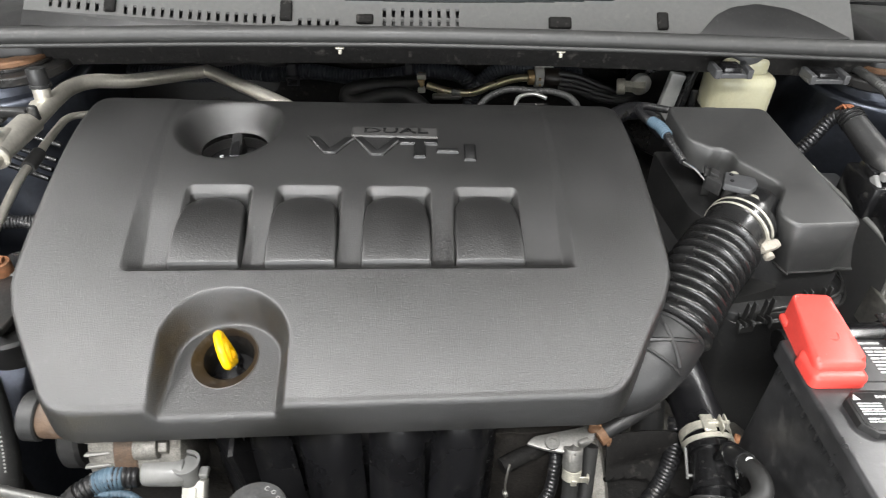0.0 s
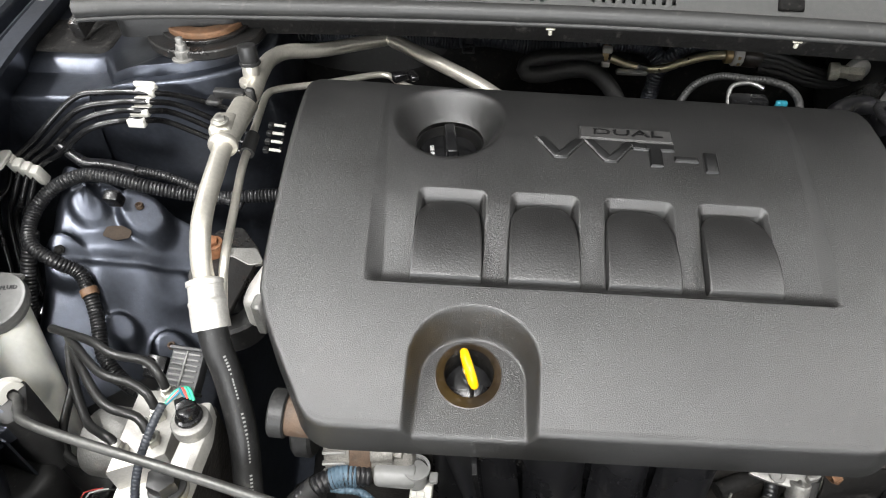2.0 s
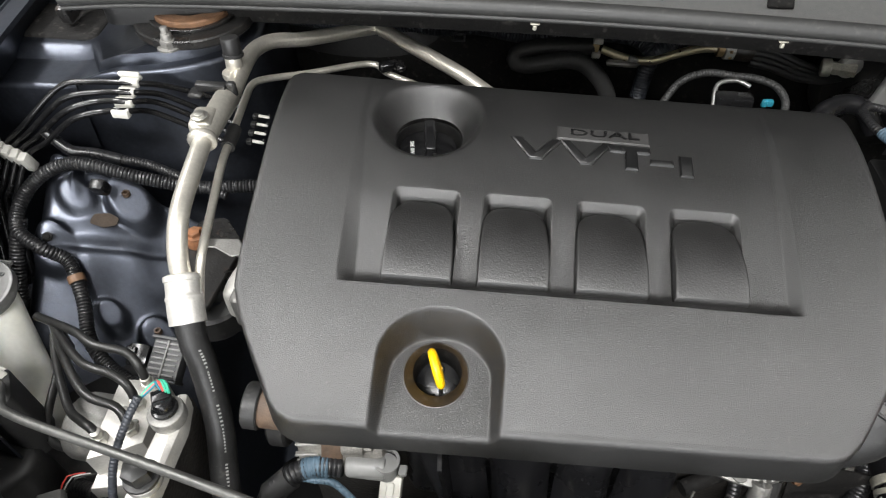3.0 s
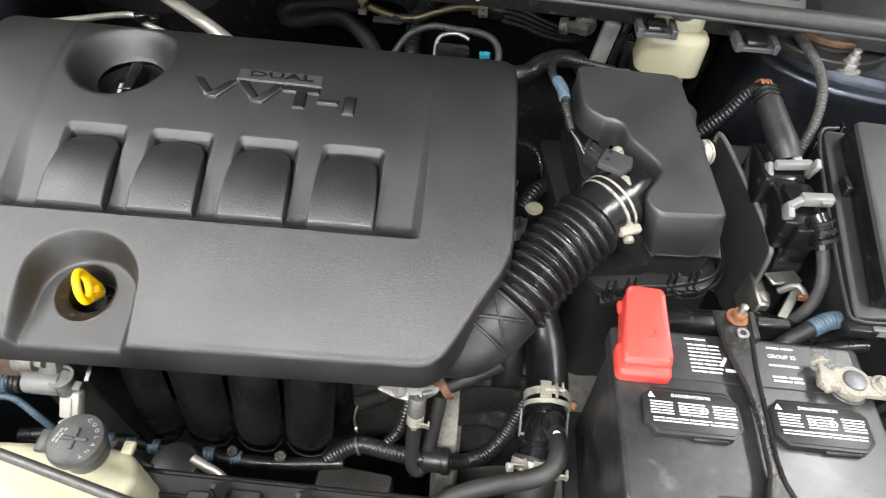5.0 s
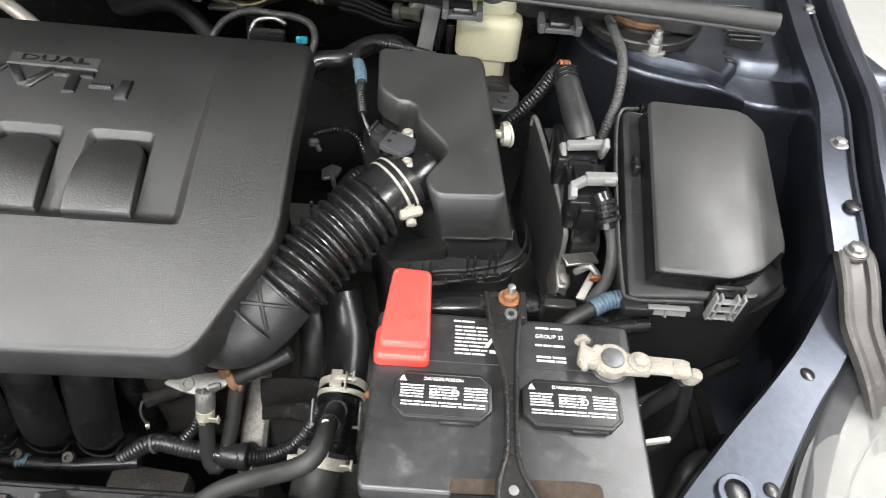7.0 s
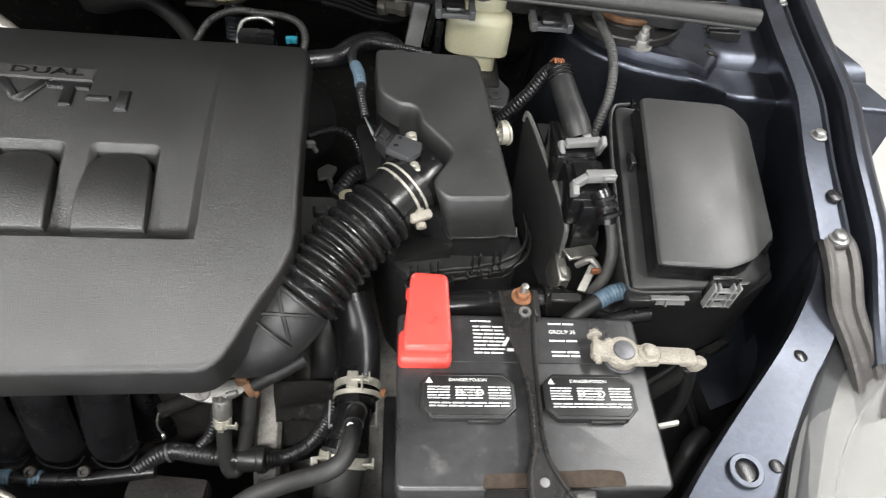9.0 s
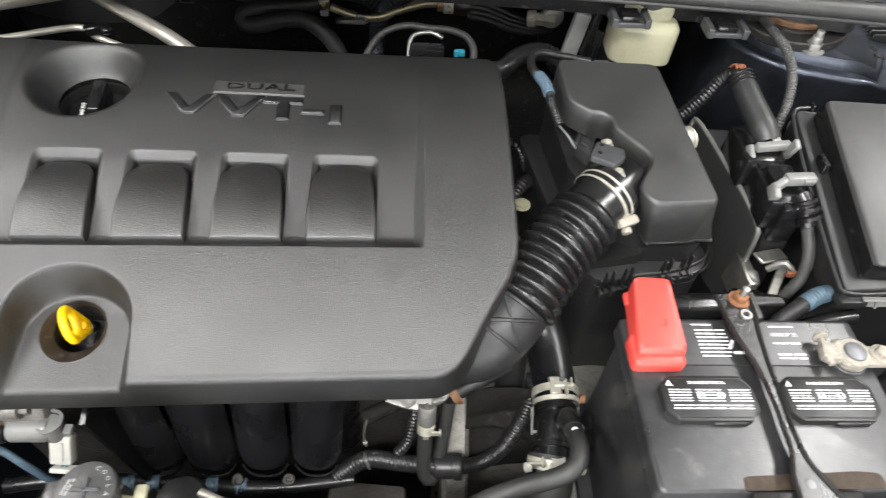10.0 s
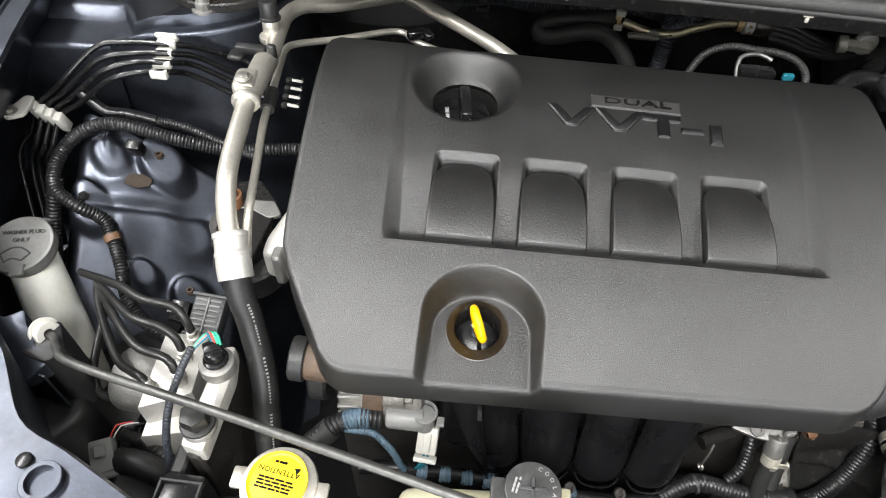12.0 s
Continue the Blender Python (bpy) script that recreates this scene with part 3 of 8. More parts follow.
part("handle", join(sweep(loop, 0.0038, 14, False), *web), YELLOW, dip)
part("stem", join(rod(foot + out * 0.004, foot - out * 0.02, 0.0062, 16), rod(foot - out * 0.02, foot - out * 0.055, 0.004, 12)), GLOSS, dip)

# ---- the workshop round the car, its walls and ceiling added out of view ----
MID = 0.088


def room():
    solo("floor", block(14, 14, 0.05, 0, 1, at(0, 0, -0.05)), FLOORM, "pale smooth workshop floor", "floor", kind="structure")
    # unseen walls and ceiling, added to bounce the light of the panels
    for name, x, y, sx, sy in (("wall_north", 0, 6.0, 12.2, 0.1), ("wall_east", 6.0, 0.5, 0.1, 10.9), ("wall_west", -6.0, 0.5, 0.1, 10.9)):
        solo(name, block(sx, sy, 3.4, 0, 1, at(x, y, 0)), WALLM, "plain pale grey painted wall of the added room", "wall", kind="structure")
    for name, x, w, z, h in (("wall_south", -4.8, 2.6, 0, 3.4), ("wall_south", 4.2, 3.8, 0, 3.4), ("wall_south", -0.6, 5.8, 2.85, 0.55)):
        solo(name, block(w, 0.1, h, 0, 1, at(x, -5.0, z)), WALLM, "pale grey wall round an added opening, unseen", "wall", kind="structure")
    solo("ceiling", block(12.2, 11.2, 0.06, 0, 1, at(0, 0.5, 3.4)), CEILM, "plain white ceiling of the added room, unseen", "ceiling", kind="structure")


room()


def mir(p, side):
    """A place given on the car's left-hand half (larger x), or its mirror image."""
    return (p[0] if side > 0 else 2 * MID - p[0], p[1], p[2])


# ---- body shell of the car ----
shell = thing("car", "blue-grey metallic car front with its bonnet raised", "car", (MID, 0.6, 0.0))


def ribbon(rows, nu=30, thick=0.0015, side=1):
    """A pressed strip through several edge lines, each a list of places."""
    lines = [[mir(p, side) for p in r] for r in rows]

    def along(line, t):
        P = [Vector(p) for p in line]
        s = t * (len(P) - 1)
        i = min(int(s), len(P) - 2)
        return P[i].lerp(P[i + 1], s - i)

    fine = [spline(l, 0.012) for l in lines]

    def fn(u, v):
        pts = [along(f, u) for f in fine]
        s = v * (len(pts) - 1)
        i = min(int(s), len(pts) - 2)
        return pts[i].lerp(pts[i + 1], s - i)

    return sheet(fn, nu, 5 * (len(rows) - 1) + 1, thick)


for side in (1, -1):
    # the bolted fender edge: inner drop, flat flange, step up, outer wing
    inner = [(0.862, 0.98, 1.008), (0.852, 0.90, 1.002), (0.843, 0.820, 0.996), (0.833, 0.715, 0.989), (0.818, 0.655, 0.985), (0.803, 0.600, 0.981), (0.793, 0.540, 0.972), (0.790, 0.505, 0.962)]
    if side < 0:
        inner = [(0.885, 0.98, 1.008), (0.872, 0.87, 1.004), (0.860, 0.765, 0.999), (0.852, 0.695, 0.991), (0.848, 0.655, 0.983), (0.845, 0.610, 0.975), (0.848, 0.560, 0.965), (0.850, 0.520, 0.955)]
    deep = 0.030 if side > 0 else 0.14
    rows = [[(x + deep, y, z - 0.30) for x, y, z in inner], [(x + 0.004 + deep * 0.1, y, z - 0.05) for x, y, z in inner], [(x, y, z - 0.006) for x, y, z in inner], [(x + 0.002, y, z - 0.001) for x, y, z in inner],
            *[[(x + dx, y, z + dz) for x, y, z in inner] for dx, dz in ((0.026, -0.001), (0.0275, -0.006), (0.031, -0.007), (0.034, -0.004), (0.038, -0.005), (0.040, -0.018), (0.0495, -0.024))]]
    skin = inner + [(0.783, 0.470, 0.950), (0.775, 0.430, 0.934), (0.772, 0.390, 0.915)]
    outer = [[(x + dx, y, z + dz) for x, y, z in skin] for dx, dz in ((0.051, -0.040), (0.0535, 0.000), (0.057, 0.0045), (0.064, 0.0050), (0.074, 0.0015), (0.084, -0.007), (0.094, -0.024), (0.103, -0.06), (0.125, -0.40))]
    part("wing_skin", ribbon(outer, 44, 0.0, side), PAINT, shell)
    part("fender", ribbon(rows, 40, 0.0, side), PAINT, shell)
    # the headlamp support sweeping inwards to the front
    edge = [(0.797, 0.530, 0.962), (0.794, 0.490, 0.938), (0.760, 0.437, 0.921), (0.722, 0.394, 0.916), (0.676, 0.347, 0.913), (0.628, 0.296, 0.910), (0.585, 0.245, 0.908), (0.52, 0.17, 0.905)]
    if side < 0:
        edge = [(0.850, 0.530, 0.955), (0.825, 0.475, 0.934), (0.765, 0.405, 0.921), (0.703, 0.351, 0.915), (0.685, 0.329, 0.912), (0.650, 0.287, 0.910), (0.606, 0.269, 0.910), (0.537, 0.238, 0.908)]
    wide = [0.030, 0.045, 0.062, 0.060, 0.072, 0.085, 0.090, 0.090] if side < 0 else [0.024, 0.032, 0.042, 0.044, 0.054, 0.066, 0.072, 0.075]
    rows = [[(x + 0.030, y - 0.025, z - 0.28) for x, y, z in edge], [(x, y, z - 0.008) for x, y, z in edge], [(x + 0.002, y - 0.002, z) for x, y, z in edge],
            [(x + w * 0.72, y - w * 0.5, z + 0.001) for (x, y, z), w in zip(edge, wide)], [(x + w * 0.8, y - w * 0.55, z - 0.012) for (x, y, z), w in zip(edge, wide)], [(x + w * 0.9, y - w * 0.6, z - 0.10) for (x, y, z), w in zip(edge, wide)]]
    part("lamp_support", ribbon(rows, 40, 0.0, side), PAINT, shell)
    # strut tower: crowned top, rolled front edge, wall down into the bay
    plan = spline([(1.00, 0.735, 0), (0.86, 0.745, 0), (0.76, 0.750, 0), (0.71, 0.753, 0), (0.637, 0.782, 0), (0.592, 0.825, 0), (0.583, 0.89, 0), (0.60, 1.00, 0)], 0.02)
    hub = Vector((0.662, 0.832, 0))

    def tower(u, v, side=side):
        s = u * (len(plan) - 1)
        i = min(int(s), len(plan) - 2)
        c = plan[i].lerp(plan[i + 1], s - i)
        if u < 0.4:
            h = Vector((min(c.x, 0.86), 1.03, 0))
        else:
            h = hub
        out = (c - h).normalized()
        if v < 0.5:
            t = v / 0.5
            p = h.lerp(c, t)
            z = 0.986 - 0.013 * smooth(0.80, 0.84, t) - 0.003 * t - 0.02 * smooth(0.72, 0.80, c.x) * t
        elif v < 0.7:
            t = (v - 0.5) / 0.2 * 1.5708
            p = c + out * 0.007 * math.sin(t)
            z = 0.970 - 0.007 * (1 - math.cos(t)) - 0.02 * smooth(0.72, 0.80, c.x)
        else:
            t = (v - 0.7) / 0.3
            p = c + out * (0.007 + 0.030 * t)
            z = 0.963 - 0.36 * t - 0.02 * smooth(0.72, 0.80, c.x)
        return mir((p.x, p.y, float(z)), side)

    part("strut_tower", sheet(tower, 90, 70), PAINT, shell)
    # strut mount with rusty bearing plate
    cxm, cym, _ = mir((0.658, 0.856, 0), side)
    mount = part("strut_mount", join(ring((cxm, cym, 0.984), (cxm, cym, 0.996), 0.075, 0.050, 40), ring((cxm, cym, 0.996), (cxm, cym, 1.000), 0.056, 0.050, 40)), BLACKSTEEL, shell)
    part("bearing_plate", join(ring((cxm, cym, 0.994), (cxm, cym, 1.006), 0.049, 0.030, 36), rod((cxm, cym, 0.99), (cxm, cym, 1.002), 0.031, 28)), RUSTB, mount, "rusty round bearing plate")
    sx, sy, _ = mir((0.664, 0.786, 0), side)
    part("strut_stud", join(rod((sx, sy, 0.984), (sx, sy, 0.988), 0.0120, 20), bolt((sx, sy, 0.987), 0.0098, 0.010), rod((sx, sy, 0.99), (sx, sy, 1.005), 0.0066, 14, bevel=0.002), rod((sx, sy, 1.0), (sx, sy, 1.012), 0.0045, 14)), CAST, shell, "pale corroded stud and nut")


# left inner wing pressing with dimples
def apron(u, v):
    x, y = -0.74 + 0.36 * u, 0.42 + 0.285 * v
    z = min(max(0.822 - 0.70 * (x + 0.607) + 0.79 * (y - 0.594), 0.60), 0.92)

    def pad(cx, cy, r, edge, high):
        return high * float(1 - smooth(r, r + edge, math.hypot(x - cx, (y - cy) * 1.12)))

    # a broad dome with flat bolt pads standing round it
    dome = 0.020 * float(1 - smooth(0.020, 0.078, math.hypot(x + 0.548, (y - 0.598) * 1.05))) - 0.010 * math.exp(-(((x + 0.535) ** 2 + (y - 0.575) ** 2) / 0.026 ** 2))
    pads = (pad(-0.605, 0.592, 0.021, 0.013, 0.019), pad(-0.536, 0.664, 0.021, 0.016, 0.024), pad(-0.489, 0.549, 0.017, 0.015, 0.022), pad(-0.543, 0.552, 0.012, 0.012, 0.016), pad(-0.590, 0.648, 0.013, 0.016, 0.015), pad(-0.497, 0.612, 0.016, 0.020, 0.012))
    lift = math.log(sum(math.exp(p * 350) for p in (dome, *pads, 0.0))) / 350 - math.log(8) / 350
    rib = 0.012 * math.exp(-((x + 0.594 + 0.15 * (y - 0.67)) / 0.0045) ** 2) * float(smooth(0.640, 0.672, y))
    crease = -0.006 * math.exp(-((y - 0.612 - 0.35 * (x + 0.555)) / 0.006) ** 2) * float(1 - smooth(0.04, 0.07, abs(x + 0.545)))
    return (x, y, z + lift + rib + crease - 0.30 * float(smooth(-0.605, -0.700, x)) ** 1.5 - 0.34 * float(smooth(-0.445, -0.405, x)) - 0.10 * float(smooth(0.680, 0.70, y)))


part("inner_wing", sheet(apron, 130, 120), PAINT, shell)
part("inner_wing", ribbon([[(0.86, 0.46, 0.90), (0.85, 0.76, 0.93)], [(0.80, 0.45, 0.72), (0.80, 0.76, 0.75)], [(0.66, 0.42, 0.62), (0.66, 0.76, 0.62)]], 20), PAINT, shell)
for x, y, z in ((-0.537, 0.664, 0.8535), (-0.489, 0.550, 0.7285)):
    part("rusty_hole", ring((x, y, z - 0.004), (x, y, z + 0.002), 0.0046, 0.0026, 16), RUSTD, shell, "rust-edged drain hole")
part("rust_patch", moved(prism([(0, 0), (0.016, -0.004), (0.03, 0.001), (0.032, 0.010), (0.02, 0.015), (0.004, 0.012)], 0, 0.0012, 0.0003, 1, None, 0.003), at(-0.572, 0.625, 0.836, 38, 0, 0) @ pose(0, 0, 0, 0, 28, 0)), OLIVE, shell, "brown wax patch")
# near-black hexagon in place of a dark star-shaped hole
part("nut", moved(join(rod((0, 0, -0.002), (0, 0, 0.0012), 0.0062, 6), rod((0, 0, 0), (0, 0, 0.003), 0.0035, 12)), at(-0.605, 0.592, 0.842, 35, 25, 0)), FELTSHADE, shell)

FENDER_BOLTS = [(0.833, 0.637, 0.983), (0.878, 0.890, 0.9985)]
# bolts of the fender flange and lamp support
for side in (1, -1):
    for x, y, z in FENDER_BOLTS:
        p = mir((x + (0.014 if side < 0 else 0.0), y, z), side)
        part("fender_bolt", bolt(p, 0.0065, 0.006), STEEL, shell)
    if side < 0:
        continue
    # holes are black discs on the metal, their depth only in the colour
    for x, y, z, r in ((0.819, 0.552, 0.976, 0.008), (0.752, 0.398, 0.9170, 0.0066), (0.733, 0.376, 0.9140, 0.0058), (0.692, 0.296, 0.9125, 0.006), (0.637, 0.262, 0.910, 0.006)):
        p = Vector(mir((x, y, z), side))
        part("hole", rod(p - Vector((0, 0, 0.006)), p + Vector((0, 0, 0.0012)), r, 18), GLOSS, shell)
    p = Vector(mir((0.664, 0.292, 0.9115), side))
    hole = part("boss", ring(p - Vector((0, 0, 0.004)), p + Vector((0, 0, 0.0035)), 0.0145, 0.0100, 30), PAINT, shell)
    part("hole", rod(p - Vector((0, 0, 0.006)), p + Vector((0, 0, 0.001)), 0.0100, 24), GLOSS, shell)
    # headlamp brace bolted at the flange corner
    spine = [(0.8115, 0.534, 0.958), (0.8120, 0.505, 0.961), (0.8085, 0.470, 0.953), (0.8065, 0.440, 0.938), (0.814, 0.410, 0.924), (0.820, 0.385, 0.910), (0.826, 0.350, 0.885)]
    wides = (0.010, 0.0165, 0.0165, 0.0160, 0.0155, 0.0155, 0.0150)
    rows = [[(x + e * w * 0.97 + (0 if abs(e) < 1 else e * 0.001), y + 0.25 * e * w * (i > 3), z + h) for i, ((x, y, z), w) in enumerate(zip(spine, wides))] for e, h in ((-1, -0.009), (-1, 0.0), (-0.86, 0.001), (-0.5, 0.0), (-0.42, -0.004), (0.42, -0.004), (0.5, 0.0), (0.86, 0.001), (1, 0.0), (1, -0.009))]
    part("brace", ribbon(rows, 40, 0.0, side), BRACE, shell, "dull stamped steel headlamp brace")
    part("brace_seat", rod(mir((0.812, 0.508, 0.955), side), mir((0.812, 0.508, 0.962), side), 0.0125, 24), BRACE, shell)
    pad = prism([(0.733, 0.404), (0.756, 0.423), (0.778, 0.395), (0.755, 0.373)], 0.912, 0.9168, 0.0022, 2, None, 0.004)
    part("raised_pad", pad, PAINT, shell)
    part("brace_bolt", bolt(mir((0.812, 0.508, 0.962), side), 0.0075, 0.005), STEEL, shell)

BOSS_L, HOLE_L = (-0.4335, 0.2410, 0.9125), (-0.455, 0.255, 0.9125)
p = Vector(BOSS_L)
part("boss", ring(p - Vector((0, 0, 0.004)), p + Vector((0, 0, 0.0030)), 0.0155, 0.0115, 30), PAINT, shell)
# black disc for the dark of this hole too
part("hole", rod((HOLE_L[0], HOLE_L[1], HOLE_L[2] - 0.006), (HOLE_L[0], HOLE_L[1], HOLE_L[2] + 0.0014), 0.0062, 18), GLOSS, shell)

# bonnet, raised, hinged at the cowl
rows = [[(-0.67, 0.98, 1.12), (MID, 1.03, 1.13), (0.85, 0.98, 1.12)], [(-0.70, 0.72, 1.62), (MID, 0.74, 1.66), (0.88, 0.72, 1.62)], [(-0.64, 0.46, 2.02), (MID, 0.42, 2.10), (0.82, 0.46, 2.02)]]
bonnet = part("bonnet", ribbon(rows, 20, 0.02), PAINT, shell)
# liner added out of view, so the cover's back mirrors something dark
part("liner", ribbon([[(x * 0.97, y - 0.035, z - 0.012) for x, y, z in r] for r in rows], 20, 0.008), RUBBER, bonnet, "black bonnet liner, added to darken reflections")

# headlamps
for side in (1, -1):
    part("lamp_tray", block(0.32, 0.44, 0.010, 0.002, 1, at(*mir((0.83, 0.33, 0.69), side))), BLACK, shell)
    inward = lambda rows: [[(x - (0.028 if side > 0 else 0.0), y, z) for x, y, z in r] for r in rows]
    lamp = part("headlamp", ribbon(inward([[(0.900, 0.452, 0.905), (0.845, 0.404, 0.897), (0.790, 0.360, 0.890), (0.764, 0.322, 0.882), (0.740, 0.270, 0.872), (0.70, 0.17, 0.85)], [(0.918, 0.442, 0.916), (0.868, 0.385, 0.908), (0.818, 0.338, 0.899), (0.792, 0.300, 0.890), (0.770, 0.25, 0.880), (0.74, 0.16, 0.86)], [(0.96, 0.44, 0.86), (0.90, 0.32, 0.83), (0.85, 0.22, 0.81), (0.80, 0.13, 0.79)]]), 30, 0.003, side), LENS, shell, "clear headlamp lens")
    part("housing", ribbon(inward([[(0.872, 0.478, 0.900), (0.792, 0.378, 0.885), (0.740, 0.274, 0.868), (0.69, 0.17, 0.845)], [(0.878, 0.472, 0.909), (0.798, 0.374, 0.893), (0.746, 0.270, 0.875), (0.698, 0.17, 0.853)], [(0.89, 0.462, 0.912), (0.812, 0.366, 0.896), (0.760, 0.265, 0.878), (0.71, 0.168, 0.856)]]), 30, 0.004, side), DARKGREY, lamp)
    part("reflector", ribbon(inward([[(0.87, 0.45, 0.86), (0.80, 0.35, 0.84), (0.75, 0.25, 0.82)], [(0.94, 0.42, 0.85), (0.89, 0.31, 0.82), (0.85, 0.21, 0.80)]]), 20, 0.003, side), REFLECT, lamp)

# firewall, cowl and floor of the bay
part("firewall", block(1.50, 0.03, 0.62, 0.004, 1, at(MID, 1.075, 0.40)), BLACK, shell)
part("insulation", sheet(lambda u, v: (-0.55 + 1.25 * u, 1.055 - 0.012 * math.sin(9 * u) * math.sin(5 * v), 0.45 + 0.52 * v), 40, 20, 0.006), FELTSHADE, shell)
part("undertray", block(1.6, 1.3, 0.02, 0.004, 1, at(MID, 0.55, 0.30)), BLACK, shell)
for sx in (-0.62, 0.80):
    part("wheel_liner", block(0.012, 0.95, 0.44, 0.003, 1, at(0.745 if sx > 0 else -0.685, 0.45, 0.27)), BLACK, shell)
    part("chassis_rail", block(0.10, 1.2, 0.12, 0.01, 2, at(sx, 0.60, 0.45)), PAINT, shell)

# cowl trim: lip, grey louvred panel, wiper wells, windscreen
cowl = thing("cowl_trim", "grey plastic cowl trim with rows of drain slots", "cowl trim", (MID, 0.95, 0.99))
BAR = [(-0.598, 0.779, 1.045), (-0.54, 0.792, 1.045), (-0.47, 0.806, 1.042), (-0.35, 0.818, 1.040), (-0.20, 0.825, 1.040), (0.0, 0.828, 1.040), (0.18, 0.823, 1.040), (0.365, 0.812, 1.040), (0.568, 0.795, 1.040), (0.70, 0.782, 1.040), (0.784, 0.771, 1.040)]


def cowl_top(x, y):
    return 1.0466 + 0.9 * (y - 0.90)


def cowl_edge(x):
    """Back edge of the panel, where the windscreen begins."""
    return 0.9085 + 0.09 * (x - 0.08) ** 2


def slotted():
    """The steep panel as columns of plastic, cut by upright slots."""
    bm = bmesh.new()

    def patch(x0, x1, y0, y1):
        vs = []
        for z in (-0.003, 0.0):
            vs += [bm.verts.new((x, y, cowl_top(x, y) + z)) for x, y in ((x0, y0), (x1, y0), (x1, y1), (x0, y1))]
        for f in ((3, 2, 1, 0), (4, 5, 6, 7), (0, 1, 5, 4), (1, 2, 6, 5), (2, 3, 7, 6), (3, 0, 4, 7)):
            bm.faces.new([vs[i] for i in f])

    fields = [(-0.438, -0.371, ((-0.005, 0.005),)), (-0.341, -0.143, ((-0.005, 0.005),)), (-0.114, -0.058, ((-0.006, 0.002),)), (-0.004, 0.101, ((0.003, 0.0125), (-0.006, 0.001)))]
    x = -0.47
    for x0, x1, gaps in fields:
        patch(x, x0, 0.864, cowl_edge((x + x0) / 2))
        x = x0
        while x < x1 - 0.004:
            mid = 0.8875 + 0.10 * max(0.0, 0.02 - x) ** 2.2 if x < -0.05 else 0.8895
            y = 0.864
            for lo, hi in sorted(gaps):
                patch(x, x + 0.0046, y, mid + lo)
                y = mid + hi
            patch(x, x + 0.0046, y, cowl_edge(x))
            patch(x + 0.0046, x + 0.0120, 0.864, cowl_edge(x))
            x += 0.0120
    while x < 0.62:
        patch(x, x + 0.04, 0.864, cowl_edge(x + 0.02))
        x += 0.04
    return bm


part("panel", slotted(), COWLP, cowl, smooth=0)
part("trough", block(1.24, 0.16, 0.01, 0.002, 1, at(MID, 1.00, 0.985)), BLACK, cowl)
edge_line = spline(BAR[1:-1], 0.02)
# lip coloured near-black for the dark under the bar
part("lip", sheet(lambda u, v: (lambda p: (p.x, p.y + 0.034 + 0.010 * v, p.z - 0.008 - 0.044 * v))(edge_line[min(int(u * len(edge_line)), len(edge_line) - 1)]), 60, 6, 0.004), FELTSHADE, cowl)
part("backing", sheet(lambda u, v: (-0.47 + 1.09 * u, 0.880 + 0.045 * v, cowl_top(0, 0.866 + 0.045 * v) - 0.012), 4, 3, 0.003), BLACK, cowl)
for x, y, w, d in ((-0.358, 0.904, 0.016, 0.028), (-0.130, 0.897, 0.017, 0.030), (-0.027, 0.889, 0.024, 0.014), (0.230, 0.887, 0.032, 0.017), (0.367, 0.890, 0.016, 0.026)):
    # raised near-black pads stand in for the dark clip recesses
    part("clip_well", block(w, d, 0.005, 0.0024, 2, at(x, y, cowl_top(x, y) + 0.001, 42, 0, 0), 0.85), FELTSHADE, cowl)
part("lower_panel", prism([(-0.47, 0.866), (-0.12, 0.866), (-0.105, 0.876), (-0.145, 0.880), (-0.25, 0.8845), (-0.34, 0.889), (-0.44, 0.8935), (-0.47, 0.895)], 1.0, 0, 0.0008, 1, lambda x, y: cowl_top(x, y) + 0.003), BLACK, cowl, "dark lower step of the panel")
part("wiper_well", prism([(0.410, 0.872), (0.62, 0.872), (0.57, 0.893), (0.537, 0.904), (0.496, 0.909), (0.462, 0.905), (0.440, 0.897)], 1.0, 0, 0.002, 2, lambda x, y: cowl_top(x, y) + 0.003, 0.006), BLACK, cowl, "black moulded wiper recess")
part("end_cover", prism([(0.62, 0.82), (0.72, 0.80), (0.76, 0.98), (0.64, 1.0)], 1.0, 1.035, 0.008, 3, None, 0.02), BLACK, cowl)
# box blackened to pass for the dark cavity beside the left hinge
part("hinge_cover", prism([(-0.80, 0.815), (-0.60, 0.815), (-0.60, 1.06), (-0.82, 1.06)], 0.940, 0.975, 0.010, 3, None, 0.02), FELTSHADE, cowl)
part("hinge_arm", block(0.016, 0.20, 0.024, 0.004, 2, at(-0.645, 0.93, 1.0, 12, 0, 0)), BLACKSTEEL, cowl)
part("end_cover", prism([(-0.58, 0.81), (-0.43, 0.84), (-0.45, 1.0), (-0.60, 0.98)], 0.995, 1.03, 0.008, 3, None, 0.02), BLACK, cowl)
screen = thing("windscreen", "dark tinted windscreen behind the cowl", "windscreen", (MID, 1.08, 1.03))
part("pane", sheet(lambda u, v: (-0.62 + 1.42 * u, cowl_edge(-0.62 + 1.42 * u) + 0.001 + 0.6 * v, cowl_top(0, cowl_edge(-0.62 + 1.42 * u)) - 0.004 + 0.42 * v), 24, 8, 0.005), GLASS, screen)

seal = thing("cowl_weatherstrip", "dull black rubber weatherstrip along the cowl edge", "weatherstrip", (0.09, 0.82, 1.02))
line = spline(BAR, 0.015)
part("bulb", sweep(line, 0.0100, 14), SEAL, seal)
part("lip", sweep([p + Vector((0, -0.003, -0.0110)) for p in line], 0.0036, 10), SEAL, seal)
